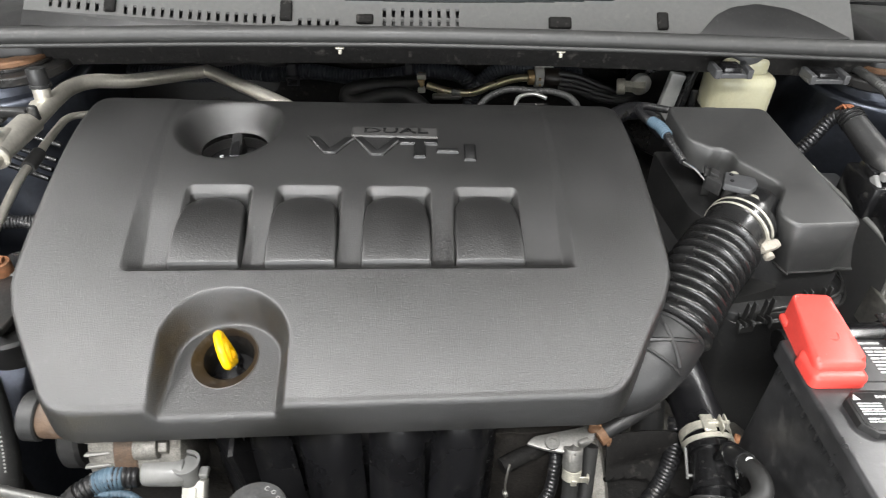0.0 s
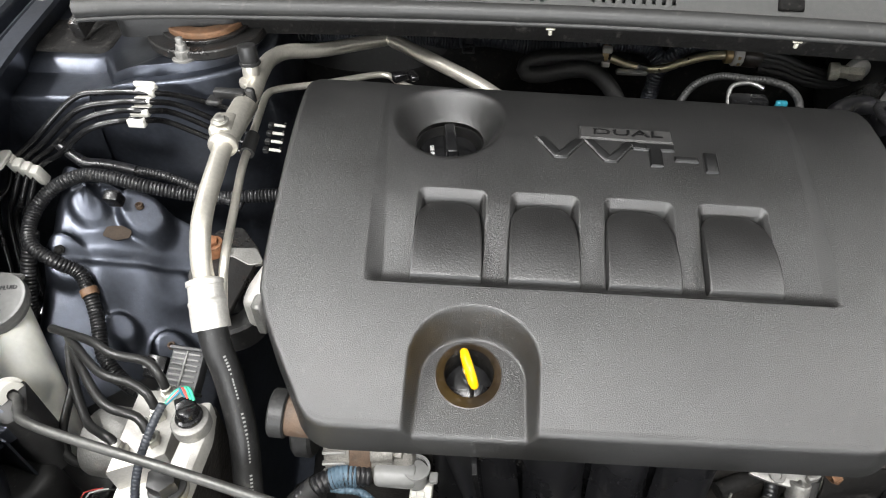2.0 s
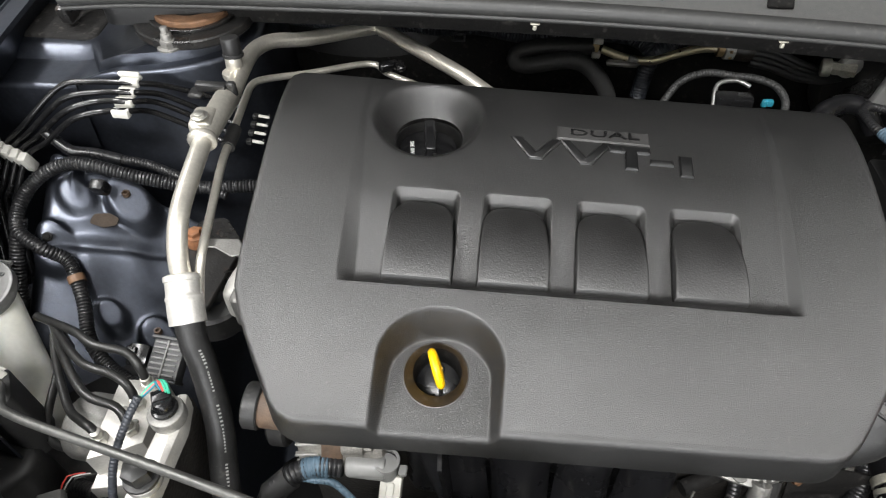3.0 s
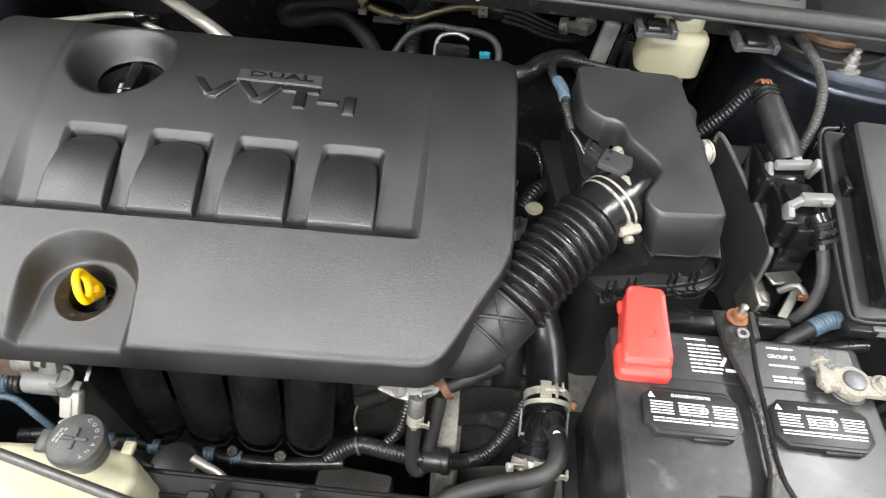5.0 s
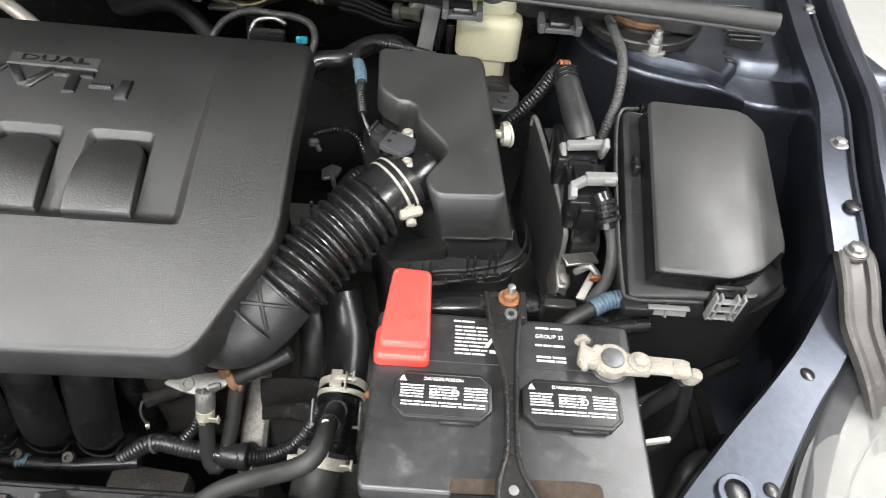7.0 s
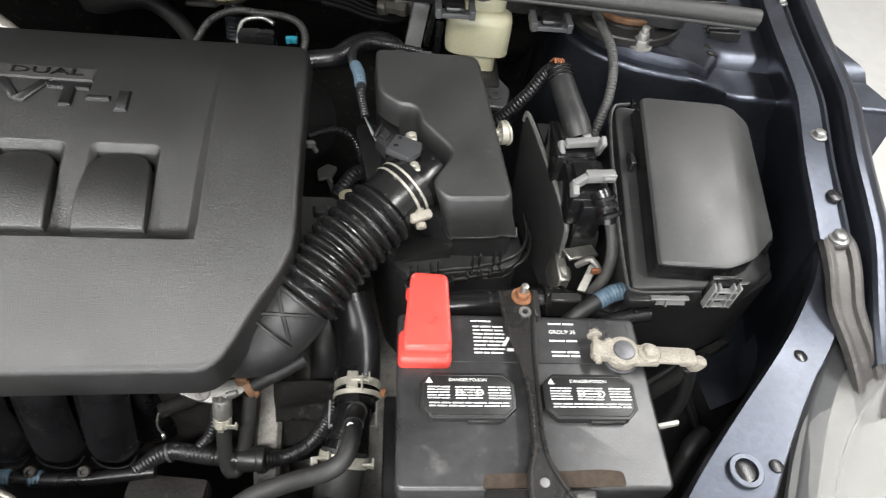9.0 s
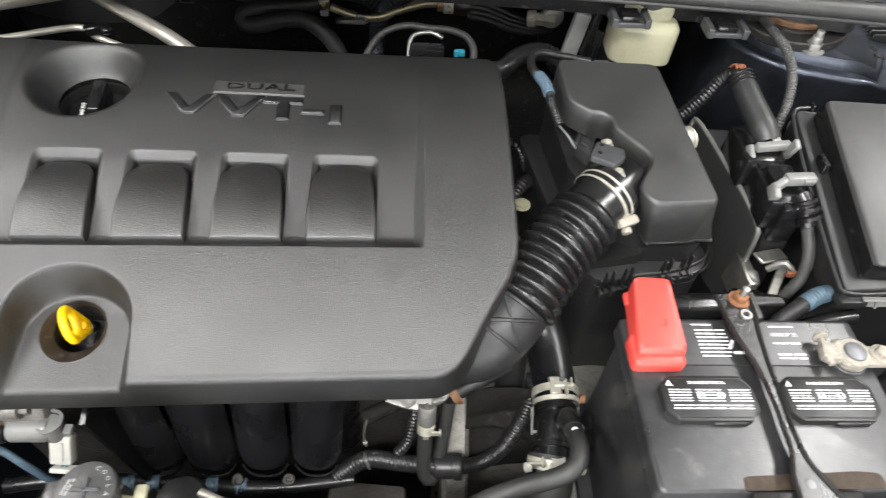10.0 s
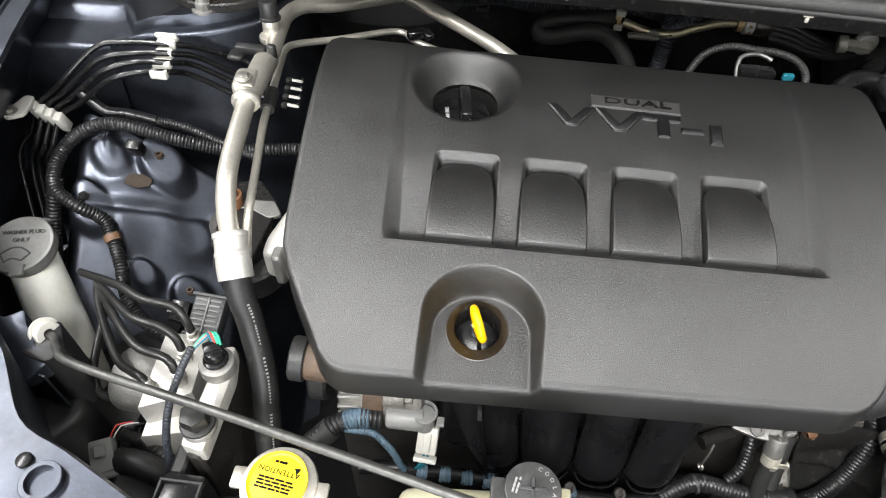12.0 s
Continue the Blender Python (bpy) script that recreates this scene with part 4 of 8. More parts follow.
part("channel", sweep([p + Vector((0, 0.008, -0.010)) for p in line], 0.006, 8), BLACK, seal)
for x, y in ((-0.054, 0.838), (0.222, 0.832)):
    solo("push_clip", join(block(0.011, 0.005, 0.0022, 0.0008, 1, at(x, y - 0.013, 1.0225)), rod((x, y - 0.0135, 1.0165), (x, y - 0.0135, 1.022), 0.0024, 10)), STEELC, "small white plastic push clip under the cowl seal", "clip", group="cowl clips")

# engine mass under the cover
engine = thing("engine_block", "grimy cast aluminium engine under its cover", "engine", (-0.02, 0.55, 0.40))
part("head", block(0.50, 0.24, 0.14, 0.012, 2, at(-0.03, 0.60, 0.77)), GRIME, engine)
part("block", block(0.50, 0.30, 0.42, 0.02, 2, at(-0.03, 0.58, 0.36)), GRIME, engine)
part("gearbox", join(block(0.26, 0.30, 0.30, 0.05, 3, at(0.34, 0.56, 0.36)), ring((0.22, 0.50, 0.55), (0.25, 0.50, 0.55), 0.17, 0.1, 40)), DIRTYAL, engine, "dusty cast aluminium gearbox casing")
part("valve_cover", block(0.46, 0.22, 0.025, 0.008, 2, at(-0.03, 0.60, 0.87)), BLACK, engine)

for side in (1, -1):
    wx, wy, _ = mir((0.86, 0.60, 0), side)
    wheel = part("wheel", join(ring((wx - 0.10, wy, 0.315), (wx + 0.10, wy, 0.315), 0.315, 0.21, 48)), RUBBER, shell, "black tyre")
    part("rim", join(ring((wx - 0.09, wy, 0.315), (wx + 0.09, wy, 0.315), 0.212, 0.19, 40), rod((wx - 0.02, wy, 0.315), (wx + 0.02, wy, 0.315), 0.195, 40)), ALLOY, wheel, "alloy rim")

# ---- passenger side of the bay ----
def ac_lines():
    t = thing("air_conditioning_pipe", "bright aluminium air-conditioning pipe with service valve", "pipe", (-0.37, 0.6, 0.75))
    part("pipe", tube([(-0.085, 0.815, 0.920), (-0.126, 0.844, 0.930), (-0.150, 0.859, 0.935), (-0.205, 0.897, 0.940), (-0.258, 0.932, 0.945), (-0.275, 0.936, 0.944), (-0.346, 0.879, 0.955), (-0.380, 0.842, 0.970), (-0.391, 0.805, 0.978), (-0.388, 0.760, 0.983), (-0.380, 0.70, 0.988), (-0.381, 0.66, 0.990)], 0.0094, 18), ALLOY, t)
    part("joint_block", join(rod((-0.382, 0.695, 0.988), (-0.381, 0.615, 0.990), 0.0132, 24, 0.0125, bevel=0.003), block(0.024, 0.034, 0.021, 0.006, 3, at(-0.386, 0.636, 0.983, 0, 0, 6)), rod((-0.381, 0.617, 0.990), (-0.379, 0.609, 0.989), 0.0148, 24, bevel=0.003)), ALLOY, t)
    part("joint_bolt", bolt((-0.384, 0.628, 1.008), 0.006, 0.004), ZINC, t)
    part("lower_pipe", tube([(-0.380, 0.618, 0.990), (-0.377, 0.580, 0.985), (-0.374, 0.535, 0.977), (-0.371, 0.508, 0.966), (-0.367, 0.488, 0.950), (-0.362, 0.474, 0.930)], 0.0094, 18), ALLOY, t)
    valve = part("service_valve", join(rod((-0.391, 0.742, 0.985), (-0.391, 0.746, 1.006), 0.0095, 16), rod((-0.391, 0.735, 0.984), (-0.391, 0.735, 0.992), 0.012, 16)), ALLOY, t)
    part("valve_cap", join(rod((-0.391, 0.747, 1.004), (-0.392, 0.750, 1.026), 0.0105, 14, bevel=0.002), ring((-0.391, 0.747, 1.004), (-0.391, 0.7475, 1.008), 0.0118, 0.009, 16)), BLACK, valve, "black plastic valve cap")
    sleeve = spline([(-0.3650, 0.4815, 0.9375), (-0.3615, 0.470, 0.9280), (-0.3575, 0.458, 0.9180), (-0.3535, 0.447, 0.9085)], 0.0008)
    wide_at = lambda q: 0.0128 + 0.0042 * float(smooth(0.0, 0.002, q)) * (1 if q < 0.007 else 0.72) + 0.0010 * float(smooth(0.012, 0.036, q)) + (0.0010 * math.exp(-((q - 0.022) / 0.002) ** 2) if q > 0.010 else 0.0)
    part("crimp", sweep(sleeve, wide_at, 26), ALBLK, t, "bright crimped ferrule")
    part("hose", tube([(-0.354, 0.450, 0.913), (-0.348, 0.436, 0.893), (-0.340, 0.424, 0.870), (-0.326, 0.392, 0.825), (-0.320, 0.356, 0.775), (-0.312, 0.309, 0.700), (-0.31, 0.29, 0.60)], 0.0134, 20), RUBBER, t, "thick black rubber hose")
    # maker's print along the hose becomes bars
    line, toward, marks = spline([(-0.348, 0.436, 0.893), (-0.340, 0.424, 0.870), (-0.326, 0.392, 0.825), (-0.320, 0.356, 0.775), (-0.312, 0.309, 0.700)], 0.0034), Vector((0.55, -0.45, 0.70)), []
    for i in range(1, len(line) - 1):
        if i % 17 in (14, 15, 16):
            continue
        d = (line[i + 1] - line[i - 1]).normalized()
        n = (toward - d * toward.dot(d)).normalized()
        s = d.cross(n)
        m = Matrix(((d.x, s.x, n.x, 0), (d.y, s.y, n.y, 0), (d.z, s.z, n.z, 0), (0, 0, 0, 1)))
        m.translation = line[i] + n * 0.0134
        marks.append(block(0.0016, 0.0015 if i % 17 > 5 else 0.0024, 0.0004, 0, 1, m))
    part("printing", join(*marks), PRINT, t)
    part("bracket", join(block(0.034, 0.009, 0.010, 0.002, 2, at(-0.396, 0.690, 0.996, 10, 0, 0)), block(0.016, 0.016, 0.006, 0.002, 1, at(-0.414, 0.687, 0.990)), block(0.010, 0.008, 0.018, 0.002, 1, at(-0.374, 0.690, 0.990))), BLACK, t, "black plastic pipe clip")
    t2 = thing("thin_aluminium_pipe", "thin aluminium refrigerant pipe beside the thick one", "pipe", (-0.36, 0.6, 0.85))
    part("pipe", tube([(-0.19, 0.855, 0.908), (-0.225, 0.870, 0.910), (-0.244, 0.878, 0.912), (-0.271, 0.894, 0.914), (-0.338, 0.833, 0.932), (-0.378, 0.786, 0.950), (-0.386, 0.765, 0.955), (-0.383, 0.735, 0.958), (-0.374, 0.664, 0.960), (-0.368, 0.614, 0.960), (-0.358, 0.55, 0.953), (-0.351, 0.50, 0.945), (-0.350, 0.478, 0.925), (-0.348, 0.45, 0.89)], 0.0043, 14), ALLOY, t2)
    part("clip", join(block(0.026, 0.012, 0.012, 0.002, 1, at(-0.240, 0.877, 0.917, 0, 0, 30)), block(0.012, 0.02, 0.008, 0.002, 1, at(-0.224, 0.874, 0.922, 0, 0, 30))), GLOSS, t2)
    part("tape", tube([(-0.3745, 0.672, 0.960), (-0.371, 0.640, 0.960)], 0.0075, 14), RUBBER, t2)


ac_lines()


def comb():
    for i in range(4):
        z, y = 0.925 - 0.001 * i, 0.742 - 0.015 * i
        t = thing("cable_clip", "white nylon cable clip on the engine's side", "clip", (-0.372, y, z), group="white clips beside the pipe")
        part("strap", block(0.020, 0.0042, 0.003, 0.001, 1, at(-0.372 + 0.002 * i, y, z, 0, 0, -8)), CLIPW, t)
        part("buckle", join(block(0.007, 0.007, 0.006, 0.001, 1, at(-0.380 + 0.002 * i, y, z - 0.002)), block(0.003, 0.004, 0.004, 0.001, 1, at(-0.363 + 0.002 * i, y + 0.001, z + 0.001))), BLACK, t)


comb()


def brake_lines():
    runs = [[(-0.41, 0.77, 0.915), (-0.445, 0.769, 0.930), (-0.483, 0.743, 0.960), (-0.505, 0.720, 0.977), (-0.562, 0.719, 0.975), (-0.597, 0.712, 0.969), (-0.645, 0.688, 0.930), (-0.690, 0.688, 0.893), (-0.708, 0.678, 0.860), (-0.728, 0.660, 0.83), (-0.730, 0.62, 0.73)],
            [(-0.41, 0.75, 0.905), (-0.445, 0.750, 0.920), (-0.483, 0.731, 0.955), (-0.503, 0.706, 0.974), (-0.544, 0.704, 0.972), (-0.585, 0.695, 0.965), (-0.637, 0.684, 0.925), (-0.677, 0.684, 0.893), (-0.690, 0.658, 0.860), (-0.709, 0.650, 0.822), (-0.71, 0.61, 0.72)],
            [(-0.41, 0.735, 0.90), (-0.445, 0.738, 0.915), (-0.486, 0.722, 0.950), (-0.501, 0.694, 0.970), (-0.541, 0.692, 0.968), (-0.576, 0.680, 0.960), (-0.628, 0.681, 0.920), (-0.664, 0.679, 0.893), (-0.676, 0.650, 0.860), (-0.698, 0.648, 0.822), (-0.70, 0.61, 0.72)],
            [(-0.41, 0.722, 0.895), (-0.446, 0.725, 0.910), (-0.489, 0.710, 0.945), (-0.500, 0.683, 0.965), (-0.531, 0.681, 0.963), (-0.566, 0.672, 0.955), (-0.618, 0.676, 0.915), (-0.652, 0.674, 0.893), (-0.665, 0.648, 0.860), (-0.687, 0.648, 0.822), (-0.69, 0.61, 0.72)]]
    for r in runs:
        solo("brake_line", tube(r, 0.0035, 10), GLOSS, "thin black coated steel brake line along the inner wing", "brake line", group="brake lines")
    t = thing("line_clip", "white plastic clip holding four brake lines", "clip", (-0.506, 0.70, 0.955), group="brake line clips")
    for i in range(4):
        part("cell", block(0.022 - 0.002 * (i % 2), 0.0095, 0.010, 0.002, 2, at(-0.511 + 0.001 * i, 0.721 - 0.0135 * i, 0.972 - 0.0045 * i)), CLIPW, t)
    part("tab", block(0.026, 0.006, 0.012, 0.002, 1, at(-0.512, 0.729, 0.977, 25, 0, 0)), CLIPW, t)
    t = thing("line_clip", "white plastic clip on a steel bracket holding four brake lines", "clip", (-0.65, 0.652, 0.88), group="brake line clips")
    for i in range(4):
        part("cell", block(0.0100, 0.013, 0.026, 0.002, 2, at(-0.688 + 0.0128 * i, 0.686 - 0.0045 * i, 0.879 - 0.001 * i, 18, 0, 0)), CLIPW, t)
    br = part("bracket", prism([(-0.715, 0.658), (-0.698, 0.642), (-0.680, 0.652), (-0.686, 0.688), (-0.699, 0.688), (-0.702, 0.668)], 0.905, 0.909, 0.001, 1, None, 0.006), CLIPW, t, "cream bracket")
    part("bolt", bolt((-0.699, 0.655, 0.909), 0.006, 0.005), ZINC, br)


brake_lines()


def looms_left():
    t = thing("wiring_loom", "black corrugated wiring loom along the inner wing", "wiring loom", (-0.55, 0.6, 0.75))
    part("conduit", ribbed([(-0.33, 0.695, 0.855), (-0.370, 0.690, 0.860), (-0.430, 0.678, 0.862), (-0.458, 0.671, 0.867), (-0.510, 0.660, 0.887), (-0.554, 0.658, 0.900), (-0.589, 0.658, 0.900), (-0.623, 0.645, 0.887), (-0.638, 0.616, 0.870), (-0.629, 0.585, 0.858), (-0.603, 0.574, 0.843), (-0.581, 0.576, 0.822), (-0.566, 0.559, 0.806), (-0.552, 0.535, 0.788), (-0.536, 0.502, 0.770), (-0.506, 0.478, 0.757), (-0.470, 0.462, 0.750)], 0.0083, 0.0040, 0.16), LOOM, t)
    part("tape_band", ring((-0.569, 0.5635, 0.8095), (-0.5645, 0.5575, 0.8045), 0.0098, 0.007), BROWN, t, "brown fabric tape band")
    part("clip", block(0.018, 0.014, 0.02, 0.003, 2, at(-0.548, 0.646, 0.872, 20, 0, 0)), GLOSS, t)
    t = thing("wiring_loom", "second thin corrugated loom against the strut tower", "wiring loom", (-0.55, 0.69, 0.85))
    part("conduit", ribbed([(-0.41, 0.672, 0.855), (-0.459, 0.678, 0.872), (-0.502, 0.684, 0.885), (-0.537, 0.682, 0.893)], 0.0058, 0.0035, 0.14), LOOM, t)
    part("wrap", tube([(-0.534, 0.681, 0.893), (-0.567, 0.681, 0.900), (-0.590, 0.676, 0.905), (-0.605, 0.679, 0.915), (-0.620, 0.684, 0.927)], 0.0066, 12), MANI, t)
    t = thing("wiring_loom", "branch of the corrugated loom running down the wing", "wiring loom", (-0.63, 0.55, 0.7))
    part("conduit", ribbed([(-0.634, 0.60, 0.862), (-0.640, 0.57, 0.82), (-0.645, 0.54, 0.76), (-0.645, 0.52, 0.68)], 0.009, 0.0045, 0.14), LOOM, t)


looms_left()


def abs_unit():
    t = thing("brake_modulator", "aluminium anti-lock brake modulator with four pipe unions", "brake unit", (-0.42, 0.38, 0.70))
    m = at(-0.418, 0.381, 0, 0, 0, -8)
    part("valve_block", prism([(-0.437, 0.424), (-0.392, 0.428), (-0.386, 0.362), (-0.404, 0.352), (-0.431, 0.340)], 0.745, 0.834, 0.0025, 2), ALBLK, t)
    part("lower_block", prism([(-0.437, 0.375), (-0.400, 0.362), (-0.396, 0.335), (-0.434, 0.326)], 0.735, 0.800, 0.003, 2), ALBLK, t)
    for x, y in ((-0.418, 0.392), (-0.402, 0.380)):
        part("port_plug", rod((x, y, 0.833), (x, y, 0.8352), 0.0036, 14), CAST, t)
    part("motor", rod((-0.436, 0.390, 0.788), (-0.482, 0.394, 0.785), 0.034, 32, bevel=0.006), CAST, t)
    for i, (x, y) in enumerate(((-0.404, 0.419), (-0.405, 0.397), (-0.401, 0.372), (-0.425, 0.360))):
        part("union", join(rod((x, y, 0.834), (x, y, 0.843), 0.0075, 6), rod((x, y, 0.842), (x, y, 0.850), 0.005, 12)), ZINC, t)
    part("union", rod((-0.463, 0.366, 0.790), (-0.442, 0.366, 0.790), 0.0075, 6), ZINC, t)
    part("controller", moved(block(0.034, 0.070, 0.09, 0.004, 2, at(0.050, 0.008, 0.70)), m), BLACK, t)
    for r in ([(-0.547, 0.476, 0.850), (-0.486, 0.451, 0.870), (-0.455, 0.436, 0.873), (-0.422, 0.433, 0.870), (-0.408, 0.424, 0.862), (-0.404, 0.419, 0.845)],
              [(-0.545, 0.485, 0.80), (-0.523, 0.466, 0.850), (-0.463, 0.420, 0.866), (-0.428, 0.411, 0.866), (-0.411, 0.404, 0.860), (-0.405, 0.397, 0.845)],
              [(-0.550, 0.485, 0.79), (-0.530, 0.472, 0.840), (-0.489, 0.429, 0.857), (-0.445, 0.390, 0.862), (-0.412, 0.382, 0.858), (-0.401, 0.372, 0.845)],
              [(-0.553, 0.49, 0.77), (-0.539, 0.479, 0.825), (-0.514, 0.439, 0.832), (-0.472, 0.388, 0.836), (-0.446, 0.371, 0.845), (-0.432, 0.364, 0.850), (-0.425, 0.360, 0.845)],
              [(-0.535, 0.47, 0.83), (-0.523, 0.450, 0.815), (-0.512, 0.392, 0.80), (-0.496, 0.369, 0.790), (-0.460, 0.366, 0.790)]):
        solo("brake_pipe", tube(r, 0.0043, 12), SATIN, "black steel brake pipe bent into the modulator", "brake pipe", group="modulator pipes")
    br = thing("alloy_bracket", "bare aluminium support bracket with a black bolt", "bracket", (-0.36, 0.36, 0.70))
    part("plate", prism([(-0.366, 0.300), (-0.344, 0.296), (-0.343, 0.372), (-0.350, 0.402), (-0.360, 0.400), (-0.364, 0.372)], 0.842, 0.862, 0.003, 2, None, 0.004), ALBLK, br)
    part("web", block(0.014, 0.110, 0.16, 0.003, 1, at(-0.356, 0.350, 0.69)), GRIME, br)
    part("boss", rod((-0.357, 0.376, 0.86), (-0.357, 0.376, 0.875), 0.0165, 26), CAST, br)
    part("boss", rod((-0.354, 0.318, 0.86), (-0.354, 0.318, 0.868), 0.0155, 26), CAST, br)
    part("bolt", join(rod((-0.354, 0.318, 0.868), (-0.354, 0.318, 0.873), 0.0155, 20), rod((-0.354, 0.318, 0.873), (-0.354, 0.318, 0.888), 0.0125, 6)), BLACK, br, "black hexagon bolt")
    s = thing("pressure_sensor", "black plug with coloured wires on a bare aluminium boss", "sensor", (-0.357, 0.376, 0.875))
    part("plug", join(rod((-0.357, 0.377, 0.875), (-0.358, 0.380, 0.887), 0.0095, 20, bevel=0.003), block(0.016, 0.012, 0.011, 0.002, 2, at(-0.361, 0.384, 0.878, 0, 0, 30)), rod((-0.357, 0.377, 0.875), (-0.357, 0.377, 0.880), 0.0118, 18)), GLOSS, s)
    for k, mt in enumerate((WIREG, WIREG, RED, CYAN)):
        part("wire", tube([(-0.352 - 0.003 * k, 0.385 + 0.001 * k, 0.890), (-0.358 - 0.002 * k, 0.393 - 0.001 * k, 0.896 + 0.001 * k), (-0.368 + 0.001 * k, 0.390, 0.895), (-0.376, 0.376, 0.890)], 0.0014, 8, 0.003), mt, s)
    part("conduit", ribbed([(-0.374, 0.376, 0.896), (-0.382, 0.358, 0.882), (-0.389, 0.335, 0.862), (-0.392, 0.315, 0.835), (-0.392, 0.30, 0.80)], 0.0038, 0.0034, 0.14), LOOMB, s, "blue-grey ribbed sleeve")
    c = thing("relay_connector", "black ribbed relay connector beside the hose", "connector", (-0.41, 0.465, 0.78))
    m = at(-0.414, 0.470, 0.797, 25, 0, -4)
    part("body", moved(join(block(0.036, 0.046, 0.018, 0.003, 2, at(0, 0, 0)), block(0.040, 0.004, 0.020, 0.001, 1, at(0, 0.022, 0.001)), block(0.040, 0.004, 0.020, 0.001, 1, at(0, -0.022, 0.001))), m), DARKGREY, c)
    for k in range(7):
        for e in (-1, 1):
            part("rib", moved(block(0.0135, 0.0022, 0.003, 0.0006, 1, at(e * 0.008, -0.0165 + 0.0055 * k, 0.0170)), m), GREYP, c)
    part("spine", moved(block(0.0022, 0.040, 0.003, 0.0006, 1, at(0, 0, 0.0172)), m), GREYP, c)
    part("plug", moved(join(block(0.022, 0.024, 0.015, 0.002, 2, at(-0.033, 0, 0)), block(0.010, 0.012, 0.018, 0.001, 1, at(-0.040, 0.002, 0))), m), GLOSS, c)


abs_unit()


def washer_filler():
    t = thing("washer_filler", "milky washer-fluid filler neck with a grey cap", "washer filler", (-0.61, 0.47, 0.55))
    part("neck", sweep(spline([(-0.6288, 0.5055, 0.8395), (-0.6280, 0.5035, 0.824), (-0.6180, 0.487, 0.797), (-0.602, 0.462, 0.76), (-0.582, 0.425, 0.70), (-0.57, 0.40, 0.60)], 0.01), lambda s: 0.026 + 0.007 * min(1, s / 0.22), 24), WHITEP, t)
    a, b = Vector((-0.6290, 0.507, 0.838)), Vector((-0.6285, 0.503, 0.850))
    cap = part("cap", join(rod(a, b, 0.035, 36, bevel=0.003), ring(a + (b - a) * 0.6, b + Vector((0, 0, 0.0025)), 0.035, 0.0315, 36), block(0.022, 0.014, 0.006, 0.002, 2, at(-0.630, 0.541, 0.842)), block(0.014, 0.016, 0.005, 0.002, 2, at(-0.618, 0.472, 0.843, 0, 0, 20))), GREYCAP, t, "grey round cap")
    for k, (txt, dy) in enumerate((("WASHER FLUID", 0.013), ("ONLY", 0.004))):
        part("lettering", letters(txt, 0.0066, at(-0.630, 0.504 + dy, 0.8512 + 0.333 * (0.001 + dy), 18.4, 0, 12), 0.0006), DARKGREY, cap, "raised letters " + txt)
    on_cap = lambda x, y: (x, y, 0.8508 + 0.333 * (y - 0.503))
    arc = [on_cap(*p) for p in ((-0.647, 0.490), (-0.638, 0.498), (-0.626, 0.500), (-0.615, 0.495))]
    low = [on_cap(*p) for p in ((-0.640, 0.482), (-0.633, 0.487), (-0.622, 0.486))]
    part("symbol", join(tube(arc, 0.0009, 6), tube(low, 0.0009, 6), tube([arc[0], low[0]], 0.0009, 6), tube([arc[-1], low[-1]], 0.0009, 6)), DARKGREY, cap)


washer_filler()


def prop_rod():
    t = thing("bonnet_prop_rod", "dull steel bonnet prop rod in a cream grommet", "prop rod", (-0.52, 0.38, 0.87))
    part("rod", tube([(-0.545, 0.39, 0.868), (-0.523, 0.385, 0.872), (-0.508, 0.376, 0.882), (-0.492, 0.360, 0.894), (-0.46, 0.342, 0.903), (-0.30, 0.306, 0.912), (-0.10, 0.260, 0.918), (0.0, 0.237, 0.920), (0.12, 0.210, 0.922), (0.30, 0.165, 0.925)], 0.0040, 14), ROD, t)
    part("grommet", join(ring((-0.522, 0.385, 0.874), (-0.531, 0.388, 0.870), 0.0120, 0.005, 24), ring((-0.527, 0.387, 0.873), (-0.530, 0.388, 0.871), 0.0145, 0.005, 24)), CLIPW, t, "cream plastic grommet")


prop_rod()
b = thing("lamp_bracket", "blue-grey pressed steel bracket beside the washer neck", "bracket", (-0.56, 0.40, 0.75))
part("plate", prism([(-0.68, 0.345), (-0.526, 0.341), (-0.512, 0.357), (-0.518, 0.369), (-0.530, 0.372), (-0.533, 0.384), (-0.541, 0.386), (-0.549, 0.401), (-0.567, 0.392), (-0.62, 0.412), (-0.68, 0.425)], 0.850, 0.886, 0.002, 2, lambda x, y: 0.888 - 0.42 * (0.402 - y), 0.004), PAINT, b)
part("flange", sheet(lambda u, v: (-0.600 + 0.088 * u, 0.347 + 0.009 * math.sin(3 * u), 0.862 - 0.07 * v), 10, 6, 0.002), PAINT, b)
b = thing("headlamp_bowl", "black plastic back of the headlamp", "headlamp back", (-0.56, 0.34, 0.6))
part("rod_socket", prism([(-0.548, 0.403), (-0.520, 0.402), (-0.500, 0.372), (-0.510, 0.356), (-0.540, 0.362)], 0.78, 0.8735, 0.004, 2, None, 0.006), BLACK, b)
part("bowl", prism([(-0.62, 0.30), (-0.53, 0.30), (-0.500, 0.335), (-0.505, 0.368), (-0.56, 0.372), (-0.62, 0.37)], 0.55, 0.80, 0.02, 3, None, 0.015), BLACK, b)


